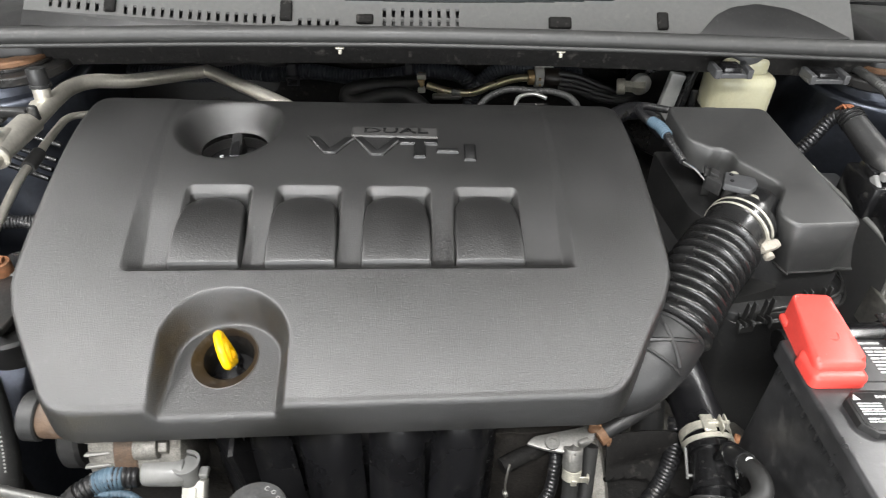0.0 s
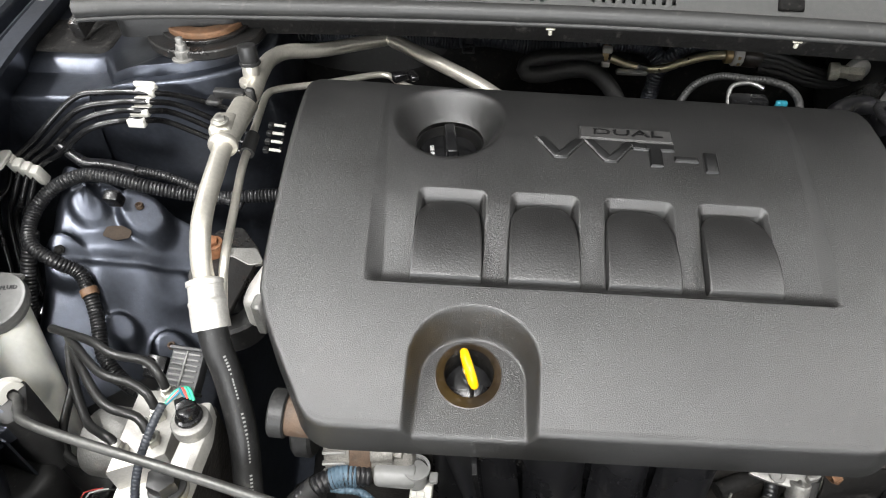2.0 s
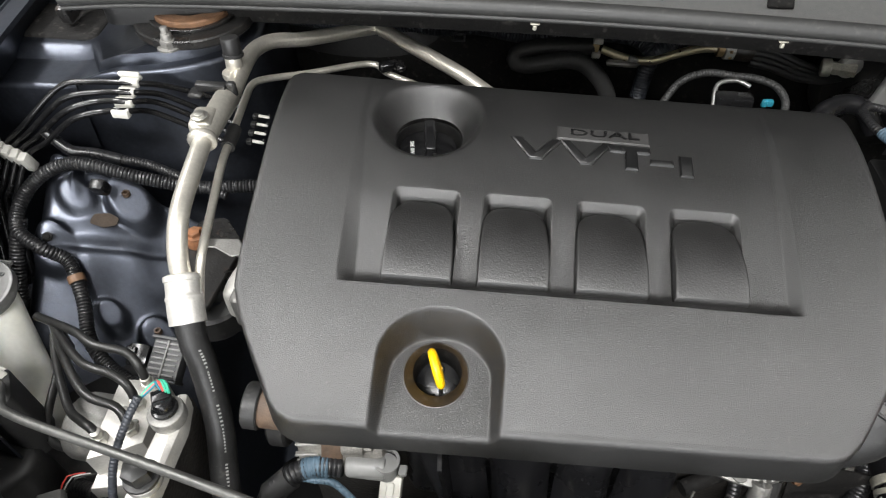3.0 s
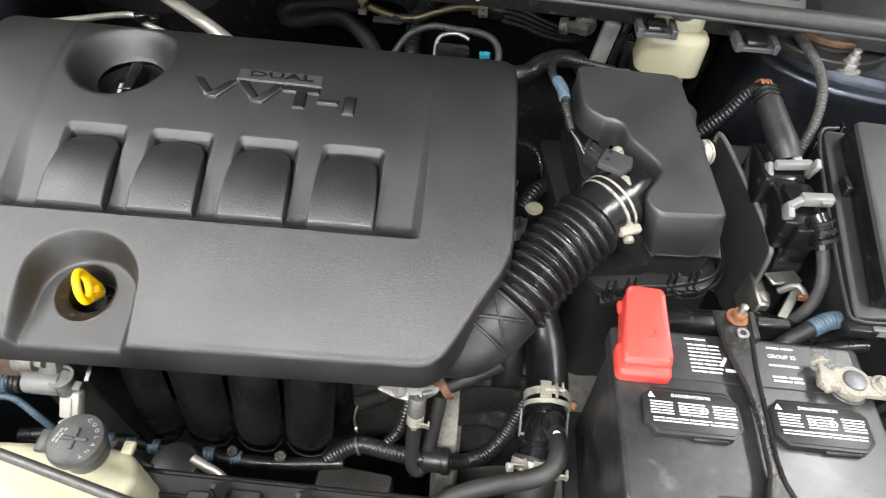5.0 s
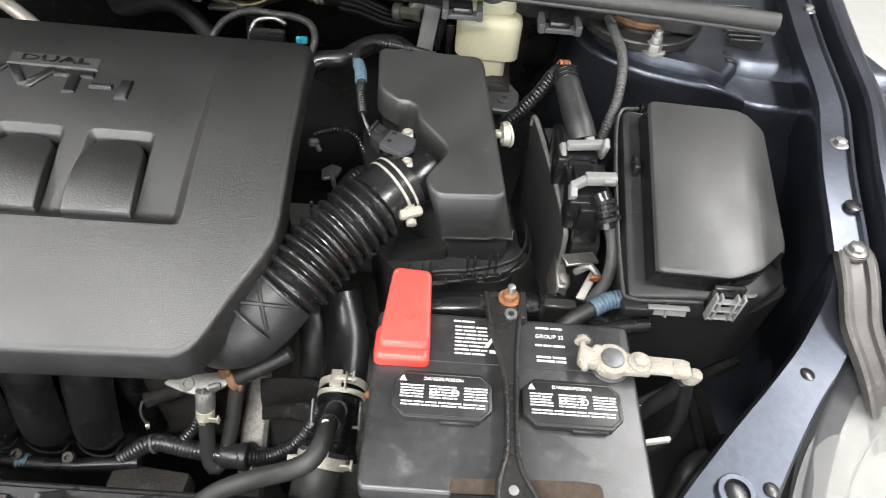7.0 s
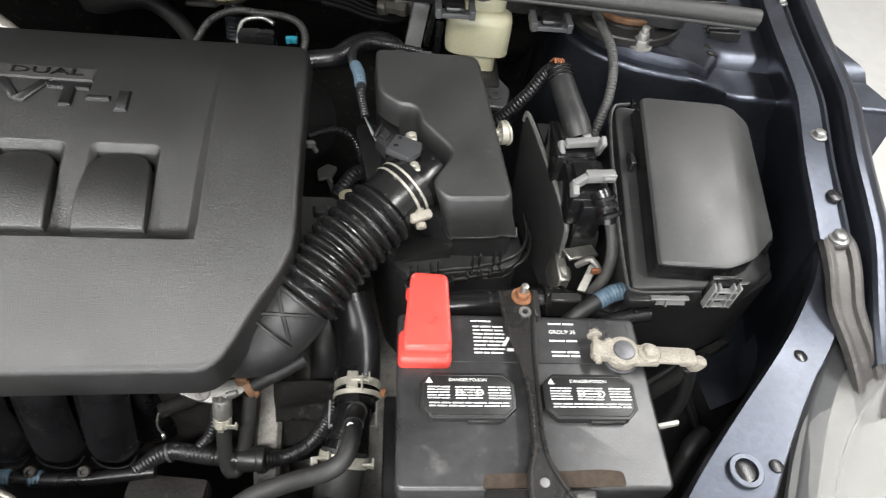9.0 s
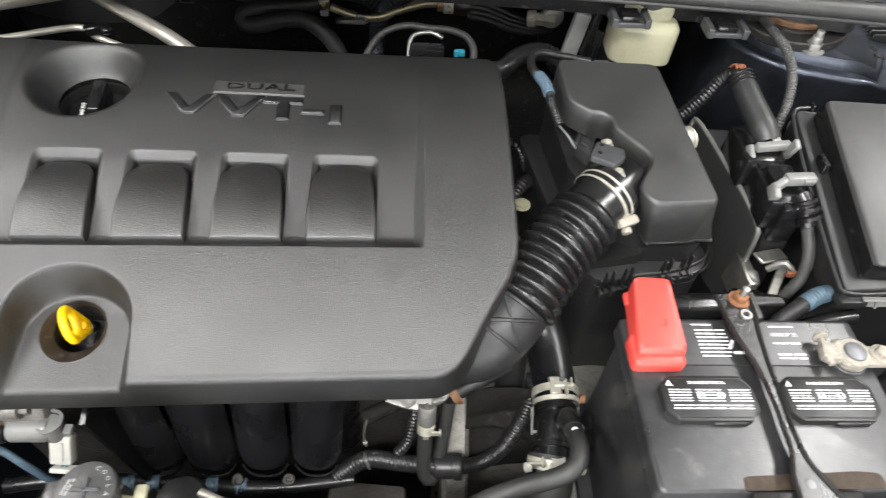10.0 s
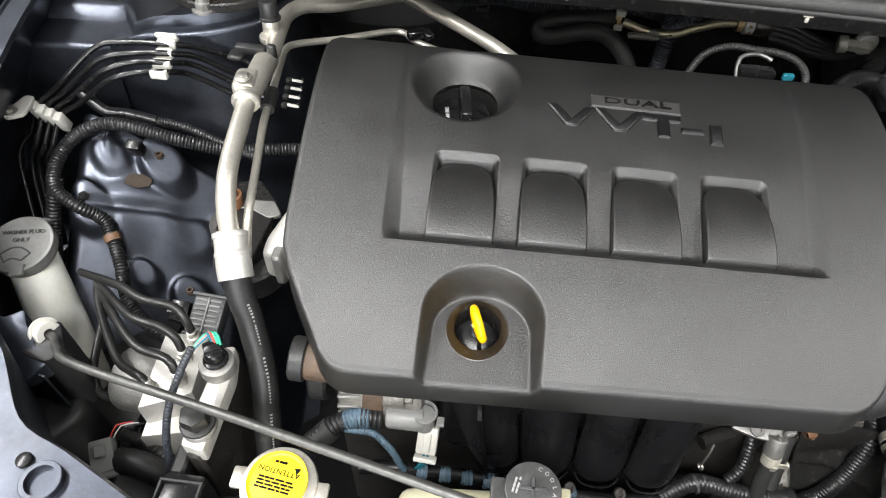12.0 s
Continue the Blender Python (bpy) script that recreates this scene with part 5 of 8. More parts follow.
def front_left_bits():
    c = thing("wire_connector", "grey multi-pin wire connector below the lamp support", "connector", (-0.46, 0.30, 0.76))
    m = at(-0.470, 0.312, 0.775, 20, 0, 25)
    part("body", moved(join(block(0.022, 0.032, 0.016, 0.002, 2, at(0, 0, 0)), block(0.010, 0.012, 0.022, 0.001, 1, at(0, 0.004, 0)), block(0.026, 0.010, 0.012, 0.001, 1, at(0, -0.016, 0.001))), m), GREYP, c)
    for k in range(3):
        part("wire", tube([(-0.470 + 0.003 * k, 0.326, 0.784), (-0.466 + 0.005 * k, 0.338, 0.792), (-0.455 + 0.006 * k, 0.346, 0.785)], 0.0008, 6), (RED, LABELW, BLACK)[k], c)
    solo("taped_wire", tube([(-0.455, 0.31, 0.775), (-0.43, 0.305, 0.785), (-0.40, 0.298, 0.775), (-0.385, 0.30, 0.74)], 0.013, 12), RUBBER, "black taped wire bundle", "wiring")
    solo("corrugated_wire", ribbed([(-0.47, 0.34, 0.765), (-0.44, 0.332, 0.772), (-0.41, 0.318, 0.770), (-0.39, 0.312, 0.755)], 0.0070, 0.0045), RUBBER, "black corrugated wire bundle", "wiring")
    t = thing("relay_box", "small glossy black relay box", "relay", (-0.37, 0.26, 0.70))
    part("body", block(0.038, 0.052, 0.12, 0.004, 2, at(-0.360, 0.258, 0.722)), GLOSS, t)
    part("rim", ring((-0.360, 0.258, 0.836), (-0.360, 0.258, 0.845), 0.0265, 0.0235, 4), BLACK, t)
    part("clip", block(0.014, 0.03, 0.04, 0.003, 1, at(-0.374, 0.30, 0.79)), BLACK, t)


front_left_bits()

# ---- driver's side of the bay ----
BX0, BX1, BY0, BY1, BZ = 0.377, 0.607, 0.281, 0.447, 0.900


def battery():
    t = thing("car_battery", "black car battery with warning labels, top with scuffs and painted sheen", "battery", ((BX0 + BX1) / 2, 0.364, 0.70))
    part("case", prism([(BX0 + 0.006, BY0 + 0.005), (BX1 - 0.006, BY0 + 0.005), (BX1 - 0.006, BY1 - 0.005), (BX0 + 0.006, BY1 - 0.005)], 0.70, 0.882, 0.002, 2, None, 0.006), CASE, t)
    part("lid", prism([(BX0, BY0), (BX1, BY0), (BX1, BY1), (BX0, BY1)], 0.880, BZ, 0.0035, 3, None, 0.007), CASE, t)
    for k in range(12):
        part("grip_ridge", block(0.0030, 0.004, 0.012, 0.001, 1, at(BX0 + 0.0052, BY0 + 0.02 + 0.012 * k, 0.866)), CASE, t)
    part("recess", prism([(0.386, 0.395), (0.598, 0.395), (0.598, 0.4425), (0.386, 0.4425)], BZ - 0.001, BZ + 0.0012, 0.0006, 1, None, 0.003), CASE, t)
    for cx, seed in ((0.437, 3), (0.545, 9)):
        x0, x1, y0, y1, k = cx - 0.040, cx + 0.043, 0.338, 0.381, 0.010
        v = part("vent_cap", prism([(x0 + k, y0), (x1 - k, y0), (x1, y0 + k), (x1, y1 - k), (x1 - k, y1), (x0 + k, y1), (x0, y1 - k), (x0, y0 + k)], BZ - 0.001, BZ + 0.0075, 0.0015, 2), BLACK, t)
        part("border", sweep([Vector((p[0], p[1], BZ + 0.0074)) for p in ((x0 + k, y0 + 0.003), (x1 - k, y0 + 0.003), (x1 - 0.003, y0 + k), (x1 - 0.003, y1 - k), (x1 - k, y1 - 0.003), (x0 + k, y1 - 0.003), (x0 + 0.003, y1 - k), (x0 + 0.003, y0 + k), (x0 + k, y0 + 0.003))], 0.0006, 6, False), BLACK, v)
        part("foot", block(0.030, 0.006, 0.005, 0.001, 1, at(cx + 0.015, y0 + 0.001, BZ)), BLACK, v)
        zt = BZ + 0.0076
        part("heading", letters("DANGER/POISON", 0.0042, at(cx + 0.002, 0.3735, zt)), LABELW, v, "white letters DANGER/POISON")
        part("warning_sign", prism([(cx - 0.035, 0.3705), (cx - 0.029, 0.3705), (cx - 0.032, 0.376)], zt, zt + 0.0005, 0, 1), LABELW, v)
        for j, (ox, w) in enumerate(((-0.024, 0.020), (0.002, 0.024), (0.029, 0.020))):
            part("small_print", bars(at(cx + ox, 0.3615, zt), w, 0.013, 5, seed + j, 3, 0.42), LABELW, v)
        part("small_print", bars(at(cx + 0.002, 0.3505, zt), 0.070, 0.0055, 2, seed + 7, 7, 0.42), LABELW, v)
        part("icon", join(*[ring((cx + o, 0.3615, zt), (cx + o, 0.3615, zt + 0.0006), 0.0032, 0.0022, 14) for o in (-0.006, 0.012)]), LABELW, v)
    zt = BZ + 0.0013
    st = part("sticker", join(bars(at(0.462, 0.4185, zt), 0.030, 0.032, 8, 21, 3, 0.38), bars(at(0.455, 0.4385, zt), 0.020, 0.003, 1, 51, 2, 0.5)), LABELW, t, "white printed text")
    tagged(st, "white printed text", kind="stuff")
    part("recycling_mark", join(*[block(0.010, 0.003, 0.0004, 0, 1, at(0.4835 + 0.006 * math.cos(a), 0.414 + 0.006 * math.sin(a), zt, 0, 0, math.degrees(a) + 90)) for a in (0.5, 2.6, 4.7)]), LABELW, t)
    st = part("sticker", join(bars(at(0.533, 0.4185, zt), 0.028, 0.004, 1, 31, 2, 0.45), bars(at(0.533, 0.4045, zt), 0.028, 0.008, 2, 33, 2, 0.45), bars(at(0.533, 0.437, zt), 0.026, 0.003, 1, 35, 2)), LABELW, t, "white printed text")
    tagged(st, "white printed text", kind="stuff")
    part("lettering", letters("GROUP 35", 0.0056, at(0.533, 0.428, zt)), LABELW, t, "white letters GROUP 35")
    # negative post and clamp
    part("negative_post", join(rod((0.584, 0.402, BZ), (0.584, 0.402, BZ + 0.017), 0.010, 22), ring((0.584, 0.402, BZ), (0.584, 0.402, BZ + 0.003), 0.017, 0.009, 26)), LEAD, t)
    part("stain", prism([(0.447, 0.2815), (0.566, 0.2835), (0.565, 0.296), (0.545, 0.2975), (0.49, 0.2950), (0.449, 0.2935)], BZ - 0.001, BZ + 0.0007, 0.0002, 1, None, 0.004), OLIVE, t, "brown rubbed patch")
    return t


battery()


def negative_cable():
    t = thing("battery_cable", "corroded battery clamp on a black cable", "battery cable", (0.60, 0.40, 0.905))
    part("clamp", join(ring((0.584, 0.402, 0.903), (0.584, 0.402, 0.915), 0.0150, 0.0102, 22), block(0.020, 0.018, 0.011, 0.003, 2, at(0.565, 0.404, 0.904, 0, 0, -12)), block(0.008, 0.022, 0.009, 0.003, 2, at(0.5600, 0.404, 0.906, 0, 0, -8)), block(0.010, 0.008, 0.008, 0.003, 1, at(0.572, 0.412, 0.908, 0, 10, 20)), block(0.009, 0.007, 0.007, 0.002, 1, at(0.574, 0.394, 0.907, 8, 0, -25))), FURRED, t)
    part("clamp_bolt", join(rod((0.560, 0.422, 0.912), (0.559, 0.390, 0.912), 0.0030, 10), bolt((0.560, 0.419, 0.912), 0.0048, 0.005, (0, 1, 0))), FURRED, t, "furred clamp bolt")
    part("lug", join(block(0.052, 0.017, 0.005, 0.002, 2, at(0.622, 0.398, 0.911, 0, 0, -2)), block(0.016, 0.015, 0.0105, 0.003, 2, at(0.643, 0.3965, 0.907)), block(0.024, 0.020, 0.0076, 0.002, 2, at(0.604, 0.399, 0.907))), FURRED, t, "furred cream terminal lug")
    part("lug_bolt", join(bolt((0.607, 0.399, 0.916), 0.0068, 0.006)), FURRED, t)
    part("crust", block(0.014, 0.012, 0.018, 0.005, 2, at(0.6525, 0.3955, 0.895, 0, 20, 0)), FURRED, t)
    part("cable", tube([(0.651, 0.396, 0.897), (0.656, 0.397, 0.888), (0.661, 0.396, 0.87), (0.667, 0.391, 0.83), (0.660, 0.384, 0.795), (0.635, 0.378, 0.77), (0.61, 0.37, 0.74)], 0.0062, 14), RUBBER, t)
    part("cable", tube([(0.651, 0.399, 0.900), (0.655, 0.402, 0.88), (0.652, 0.405, 0.85), (0.640, 0.41, 0.80), (0.625, 0.42, 0.72)], 0.0075, 14), GREYHOSE, t)


negative_cable()


def red_cover():
    t = thing("terminal_cover", "bright red plastic battery terminal cover", "terminal cover", (0.402, 0.43, BZ))
    part("hood", prism([(0.380, 0.396), (0.4255, 0.396), (0.4225, 0.470), (0.3880, 0.472)], BZ + 0.0005, 0.936, 0.006, 4, lambda x, y: 0.921 + 0.014 * smooth(0.41, 0.445, y), 0.007), RED, t)
    part("skirt", prism([(0.3775, 0.388), (0.4255, 0.388), (0.4255, 0.412), (0.400, 0.428), (0.3775, 0.420)], BZ + 0.0005, 0.914, 0.005, 3, None, 0.006), RED, t)
    part("hinge", block(0.007, 0.014, 0.008, 0.003, 2, at(0.3875, 0.463, 0.903)), RED, t)
    part("emblem", ring((0.405, 0.425, 0.9255), (0.405, 0.425, 0.9275), 0.006, 0.005, 20), RED, t)


red_cover()


def hold_down():
    t = thing("battery_hold_down", "black steel battery hold-down strap with a rusty bolt", "battery strap", (0.50, 0.37, 0.903))
    outline = [(0.4740, 0.468), (0.5060, 0.470), (0.5045, 0.440), (0.5010, 0.405), (0.4995, 0.365), (0.4985, 0.320), (0.5030, 0.296), (0.5220, 0.264), (0.5220, 0.258), (0.482, 0.258), (0.484, 0.290), (0.4895, 0.308), (0.4905, 0.325), (0.4910, 0.355), (0.4885, 0.385), (0.478, 0.430)]
    part("strap", prism(outline, 0.9085, 0.9115, 0.001, 1, None, 0.006), BLACKSTEEL, t)
    for s in (0, 1):
        e = [(0.4740, 0.466), (0.478, 0.430), (0.4885, 0.385), (0.4910, 0.355), (0.4905, 0.325), (0.4895, 0.308), (0.484, 0.290), (0.482, 0.258)] if s == 0 else [(0.5060, 0.468), (0.5045, 0.440), (0.5010, 0.405), (0.4995, 0.365), (0.4985, 0.320), (0.5030, 0.296), (0.5220, 0.262)]
        part("flange", sweep([Vector((p.x, p.y, 0.9115)) for p in spline([(x, y, 0) for x, y in e], 0.008)], 0.0022, 8), BLACKSTEEL, t)
    part("flange", block(0.006, 0.030, 0.012, 0.001, 1, at(0.5080, 0.452, 0.904)), BLACKSTEEL, t)
    part("nut", join(rod((0.496, 0.461, 0.911), (0.496, 0.461, 0.9135), 0.0105, 22), rod((0.496, 0.461, 0.913), (0.496, 0.461, 0.920), 0.0072, 6)), RUST, t, "rusty nut and washer")
    part("threaded_rod", rod((0.496, 0.461, 0.88), (0.496, 0.461, 0.930), 0.0035, 12), ZINC, t)
    part("pad", block(0.09, 0.022, 0.010, 0.002, 2, at(0.492, 0.268, 0.8985)), BLACKSTEEL, t)
    part("front_hole", rod((0.495, 0.283, 0.909), (0.495, 0.283, 0.9122), 0.004, 14), GREYP, t)
    part("weld", join(ring((0.497, 0.443, 0.911), (0.497, 0.443, 0.9135), 0.006, 0.003, 14)), STEEL, t)


hold_down()


def lid_top(x, y):
    return 0.9555 + 0.147 * (y - 0.55)


def air_box():
    t = thing("air_filter_box", "satin black air filter box with a notched lid", "air filter box", (0.43, 0.64, 0.80))
    top = [(0.344, 0.751), (0.463, 0.748), (0.4905, 0.549), (0.419, 0.545), (0.406, 0.567), (0.431, 0.606), (0.396, 0.646), (0.394, 0.660), (0.387, 0.666), (0.374, 0.667), (0.350, 0.684)]
    big = rounded(top, 0.0125, 4)
    bm = bmesh.new()
    rings = []
    for k, (drop, grow) in enumerate(((0.0, -0.0036), (0.0010, -0.0016), (0.0038, 0.0), (0.036, 0.004), (0.064, 0.010))):
        rg = []
        n = len(big)
        for i, p in enumerate(big):
            d = (big[(i + 1) % n] - big[i - 1])
            nrm = Vector((-d.y, d.x)).normalized()
            q = p + nrm * grow * (0.15 if nrm.x < -0.3 and grow > 0 else -0.3 if nrm.y < -0.6 and grow > 0 else 1.5 if nrm.x > 0.5 and grow > 0 else 1.0)
            q.x += drop * 0.28 * float((1 - smooth(0.405, 0.445, p.x)) * (1 - smooth(0.56, 0.62, p.y)))
            short = 0.5 if nrm.x < -0.25 and p.x < 0.425 and p.y > 0.60 else 1.0
            rg.append(bm.verts.new((q.x, q.y, lid_top(q.x, q.y) - drop * short)))
        rings.append(rg)
    bm.faces.new(rings[0])
    for a, b2 in zip(rings, rings[1:]):
        for i in range(len(a)):
            bm.faces.new((a[i], b2[i], b2[(i + 1) % len(a)], a[(i + 1) % len(a)]))
    bmesh.ops.recalc_face_normals(bm, faces=bm.faces[:])
    edge = [v.co + Vector((0, 0, 0.001)) for v in rings[-1] if v.co.x > 0.425]
    turn = max(range(len(edge)), key=lambda i: (edge[i] - edge[i - 1]).length)
    edge = edge[turn:] + edge[:turn]
    lid = part("lid", bm, AIRLID, t, smooth=50)
    part("lid_lip", sweep(edge, 0.0020, 8), SATIN, t)
    lid.data.polygons[0].use_smooth = False
    part("shelf", prism([(0.374, 0.546), (0.436, 0.557), (0.440, 0.575), (0.380, 0.580)], 0.82, 0.86, 0.0015, 2, lambda x, y: 0.851 + 0.22 * (x - 0.376)), SATIN, t)
    part("tier", prism([(0.345, 0.760), (0.474, 0.758), (0.503, 0.568), (0.496, 0.560), (0.437, 0.560), (0.40, 0.590), (0.36, 0.65)], 0.84, 0.893, 0.002, 2, lambda x, y: 0.892 + 0.12 * (y - 0.55), 0.006), BLACK, t)
    part("flange", prism([(0.318, 0.765), (0.490, 0.765), (0.522, 0.566), (0.504, 0.544), (0.388, 0.530), (0.36, 0.56)], 0.835, 0.846, 0.002, 2, lambda x, y: 0.846 + 0.06 * (y - 0.53), 0.015), BLACK, t)
    part("lower_box", prism([(0.322, 0.76), (0.486, 0.76), (0.518, 0.562), (0.502, 0.542), (0.39, 0.530), (0.365, 0.56)], 0.62, 0.836, 0.003, 1, None, 0.012), BLACK, t)
    part("rim", sweep(spline([(0.387, 0.528, 0.8505), (0.44, 0.539, 0.8505), (0.462, 0.542, 0.8505), (0.500, 0.554, 0.851), (0.519, 0.568, 0.852), (0.527, 0.59, 0.854), (0.526, 0.62, 0.857)], 0.006), 0.0024, 8, True, 0.5), SATIN, t)
    part("rim", sweep(spline([(0.390, 0.522, 0.840), (0.457, 0.535, 0.840), (0.504, 0.549, 0.840), (0.524, 0.564, 0.841), (0.533, 0.587, 0.843), (0.531, 0.62, 0.846)], 0.006), 0.0022, 8, True, 0.5), SATIN, t)
    # paired hinge teeth along the front edge
    for x, y in ((0.391, 0.524), (0.399, 0.526), (0.413, 0.530), (0.421, 0.532), (0.460, 0.543), (0.4675, 0.545), (0.484, 0.549), (0.492, 0.551)):
        part("tooth", join(block(0.0018, 0.006, 0.026, 0.0006, 1, at(x, y, 0.844, 0, 0, 12)), block(0.0018, 0.012, 0.006, 0.0006, 1, at(x - 0.001, y - 0.005, 0.843, -20, 0, 12))), SATIN, t)
    for x, y in ((0.394, 0.519), (0.430, 0.526), (0.463, 0.536), (0.488, 0.542)):
        part("hinge", join(block(0.017, 0.004, 0.010, 0.001, 1, at(x, y, 0.834, 0, 0, 12)), block(0.003, 0.008, 0.012, 0.001, 1, at(x - 0.008, y + 0.001, 0.835, 0, 0, 12)), block(0.003, 0.008, 0.012, 0.001, 1, at(x + 0.008, y + 0.003, 0.835, 0, 0, 12))), SATIN, t)
    part("rear_clip", block(0.018, 0.005, 0.007, 0.001, 1, at(0.40, 0.757, 0.972)), DARKGREY, t)
    part("rear_clip", block(0.012, 0.005, 0.007, 0.001, 1, at(0.372, 0.758, 0.971)), DARKGREY, t)


air_box()


def intake():
    t = thing("intake_duct", "ribbed black rubber intake duct from air box to engine", "intake duct", (0.32, 0.50, 0.82))
    pts = [(0.3885, 0.583, 0.9345), (0.374, 0.570, 0.931), (0.349, 0.543, 0.922), (0.315, 0.506, 0.908), (0.287, 0.468, 0.893), (0.266, 0.446, 0.877), (0.244, 0.438, 0.856), (0.215, 0.448, 0.832)]

    def r(s):
        if s < 0.019:
            return 0.0338
        if s < 0.021:
            return 0.0322
        if s < 0.041:
            return 0.0322 + 0.10 * max(0.0, s - 0.030)
        k = (s - 0.041) / 0.0112
        return 0.0382 - 0.0072 * (0.5 + 0.5 * math.cos(6.28318 * k)) ** 1.4

    spine = spline(pts, 0.0012)
    cut = next(i for i in range(1, len(spine)) if sum((spine[j + 1] - spine[j]).length for j in range(i)) > 0.1645)
    part("bellows", sweep(spine[:cut + 1], r, 44), BELLOWS, t)
    part("elbow", sweep(spine[cut:], lambda q: 0.0335 - 0.018 * max(0.0, q - 0.03), 44), RUBBER, t, "smooth rubber elbow")
    a, b = Vector((0.3825, 0.5775, 0.9330)), Vector((0.372, 0.568, 0.930))
    d = (b - a).normalized()
    for k in (0.0, 0.0085):
        part("hose_band", ring(a + d * (k - 0.0002), a + d * (k + 0.0022), 0.0350, 0.032, 44), STEELC, t, "bright steel band")
    part("clamp_screw", join(rod((0.3940, 0.5490, 0.930), (0.3945, 0.5470, 0.938), 0.0062, 18, bevel=0.0015), block(0.0045, 0.002, 0.0012, 0.0004, 1, at(0.3945, 0.5467, 0.9383)), block(0.024, 0.010, 0.010, 0.003, 2, at(0.3965, 0.5435, 0.928, 25, 0, 24)), rod((0.3980, 0.540, 0.924), (0.3990, 0.5345, 0.922), 0.0052, 14, bevel=0.001)), FURRED, t, "bright clamp screw and plate")
    # raised cross on the elbow
    def skin(s, ang):
        c = Vector((0.283, 0.463, 0.890)).lerp(Vector((0.262, 0.441, 0.877)), s)
        ax = Vector((-0.6, -0.66, -0.42)).normalized()
        side = ax.cross(Vector((0, 0, 1))).normalized()
        up = side.cross(ax)
        return c + (up * math.cos(ang) + side * math.sin(ang)) * 0.0335
    cross = []
    for e in (-1, 1):
        cross.append(sweep([skin(0.5 + 0.45 * k / 6 * 1, -0.35 + e * 0.62 * k / 6) for k in range(-6, 7)], 0.0021, 6))
    cross.append(sweep([skin(-0.05, -0.35 + k * 0.14) for k in range(-6, 7)], 0.0022, 6))
    cross.append(sweep([skin(1.1, -0.35 + k * 0.14) for k in range(-6, 7)], 0.0016, 6))
    part("moulded_cross", join(*cross), RUBBER, t)
    m = thing("air_flow_sensor", "black air flow sensor on the intake tube", "sensor", (0.372, 0.60, 0.93))
    part("tube", rod((0.412, 0.605, 0.934), (0.382, 0.577, 0.931), 0.0290, 36), GLOSS, m)
    part("housing", prism([(0.364, 0.598), (0.373, 0.616), (0.394, 0.606), (0.392, 0.595), (0.383, 0.586)], 0.94, 0.966, 0.002, 2, None, 0.002), SATIN, m)
    top = part("top_plate", prism([(0.360, 0.5955), (0.371, 0.6195), (0.3975, 0.607), (0.3955, 0.594), (0.3835, 0.583)], 0.9655, 0.9725, 0.0014, 2, None, 0.0025), DARKGREY, m, "grey plastic top")
    part("mark", join(*[ring((x, y, 0.9722), (x, y, 0.9730), 0.0022, 0.0009, 12) for x, y in ((0.3705, 0.6005), (0.3745, 0.6125))]), GLOSS, top)
    part("plug", join(prism([(0.349, 0.6145), (0.3565, 0.6335), (0.3695, 0.619), (0.3605, 0.598)], 0.955, 0.969, 0.002, 2, None, 0.002), prism([(0.3535, 0.617), (0.3585, 0.628), (0.365, 0.620), (0.360, 0.609)], 0.969, 0.9725, 0.0008, 1), block(0.003, 0.020, 0.003, 0.0006, 1, at(0.3515, 0.624, 0.969, 0, 0, -22))), BLACK, m)
    for x, y in ((0.3865, 0.6290), (0.3895, 0.5835)):
        part("screw", join(prism([(x - 0.0075, y - 0.005), (x + 0.0065, y - 0.006), (x + 0.005, y + 0.008), (x - 0.005, y + 0.007)], 0.955, 0.9615, 0.001, 1, None, 0.003), rod((x, y, 0.961), (x, y, 0.9645), 0.0044, 14), ring((x, y, 0.9635), (x, y, 0.9650), 0.0030, 0.0014, 12)), STEELC, m, "pale screw boss")
    w = thing("sensor_wire", "corrugated sensor wire with a blue sleeve over the air box", "wiring", (0.33, 0.72, 0.94))
    path = [(0.346, 0.622, 0.964), (0.337, 0.651, 0.966), (0.331, 0.68, 0.972), (0.329, 0.705, 0.975), (0.318, 0.744, 0.972), (0.320, 0.776, 0.968), (0.335, 0.796, 0.962), (0.362, 0.802, 0.955), (0.40, 0.80, 0.95)]
    part("conduit", ribbed(path[2:], 0.0050, 0.004, 0.15), LOOM, w)
    part("sleeve", ribbed([(0.3300, 0.694, 0.9745), (0.3275, 0.712, 0.9755), (0.3225, 0.730, 0.974)], 0.0068, 0.004, 0.12), BLUETAPE, w, "blue ribbed sleeve")
    part("conduit", ribbed(path[1:3], 0.0045, 0.0035, 0.2), LOOM, w)
    for k in range(3):
        part("wire", tube([(0.350, 0.617 + 0.002 * k, 0.963), (0.343, 0.630 + 0.002 * k, 0.968), (0.337, 0.650, 0.966)], 0.0010, 6), (GREYP, BLUETAPE, BLACK)[k], w)


intake()


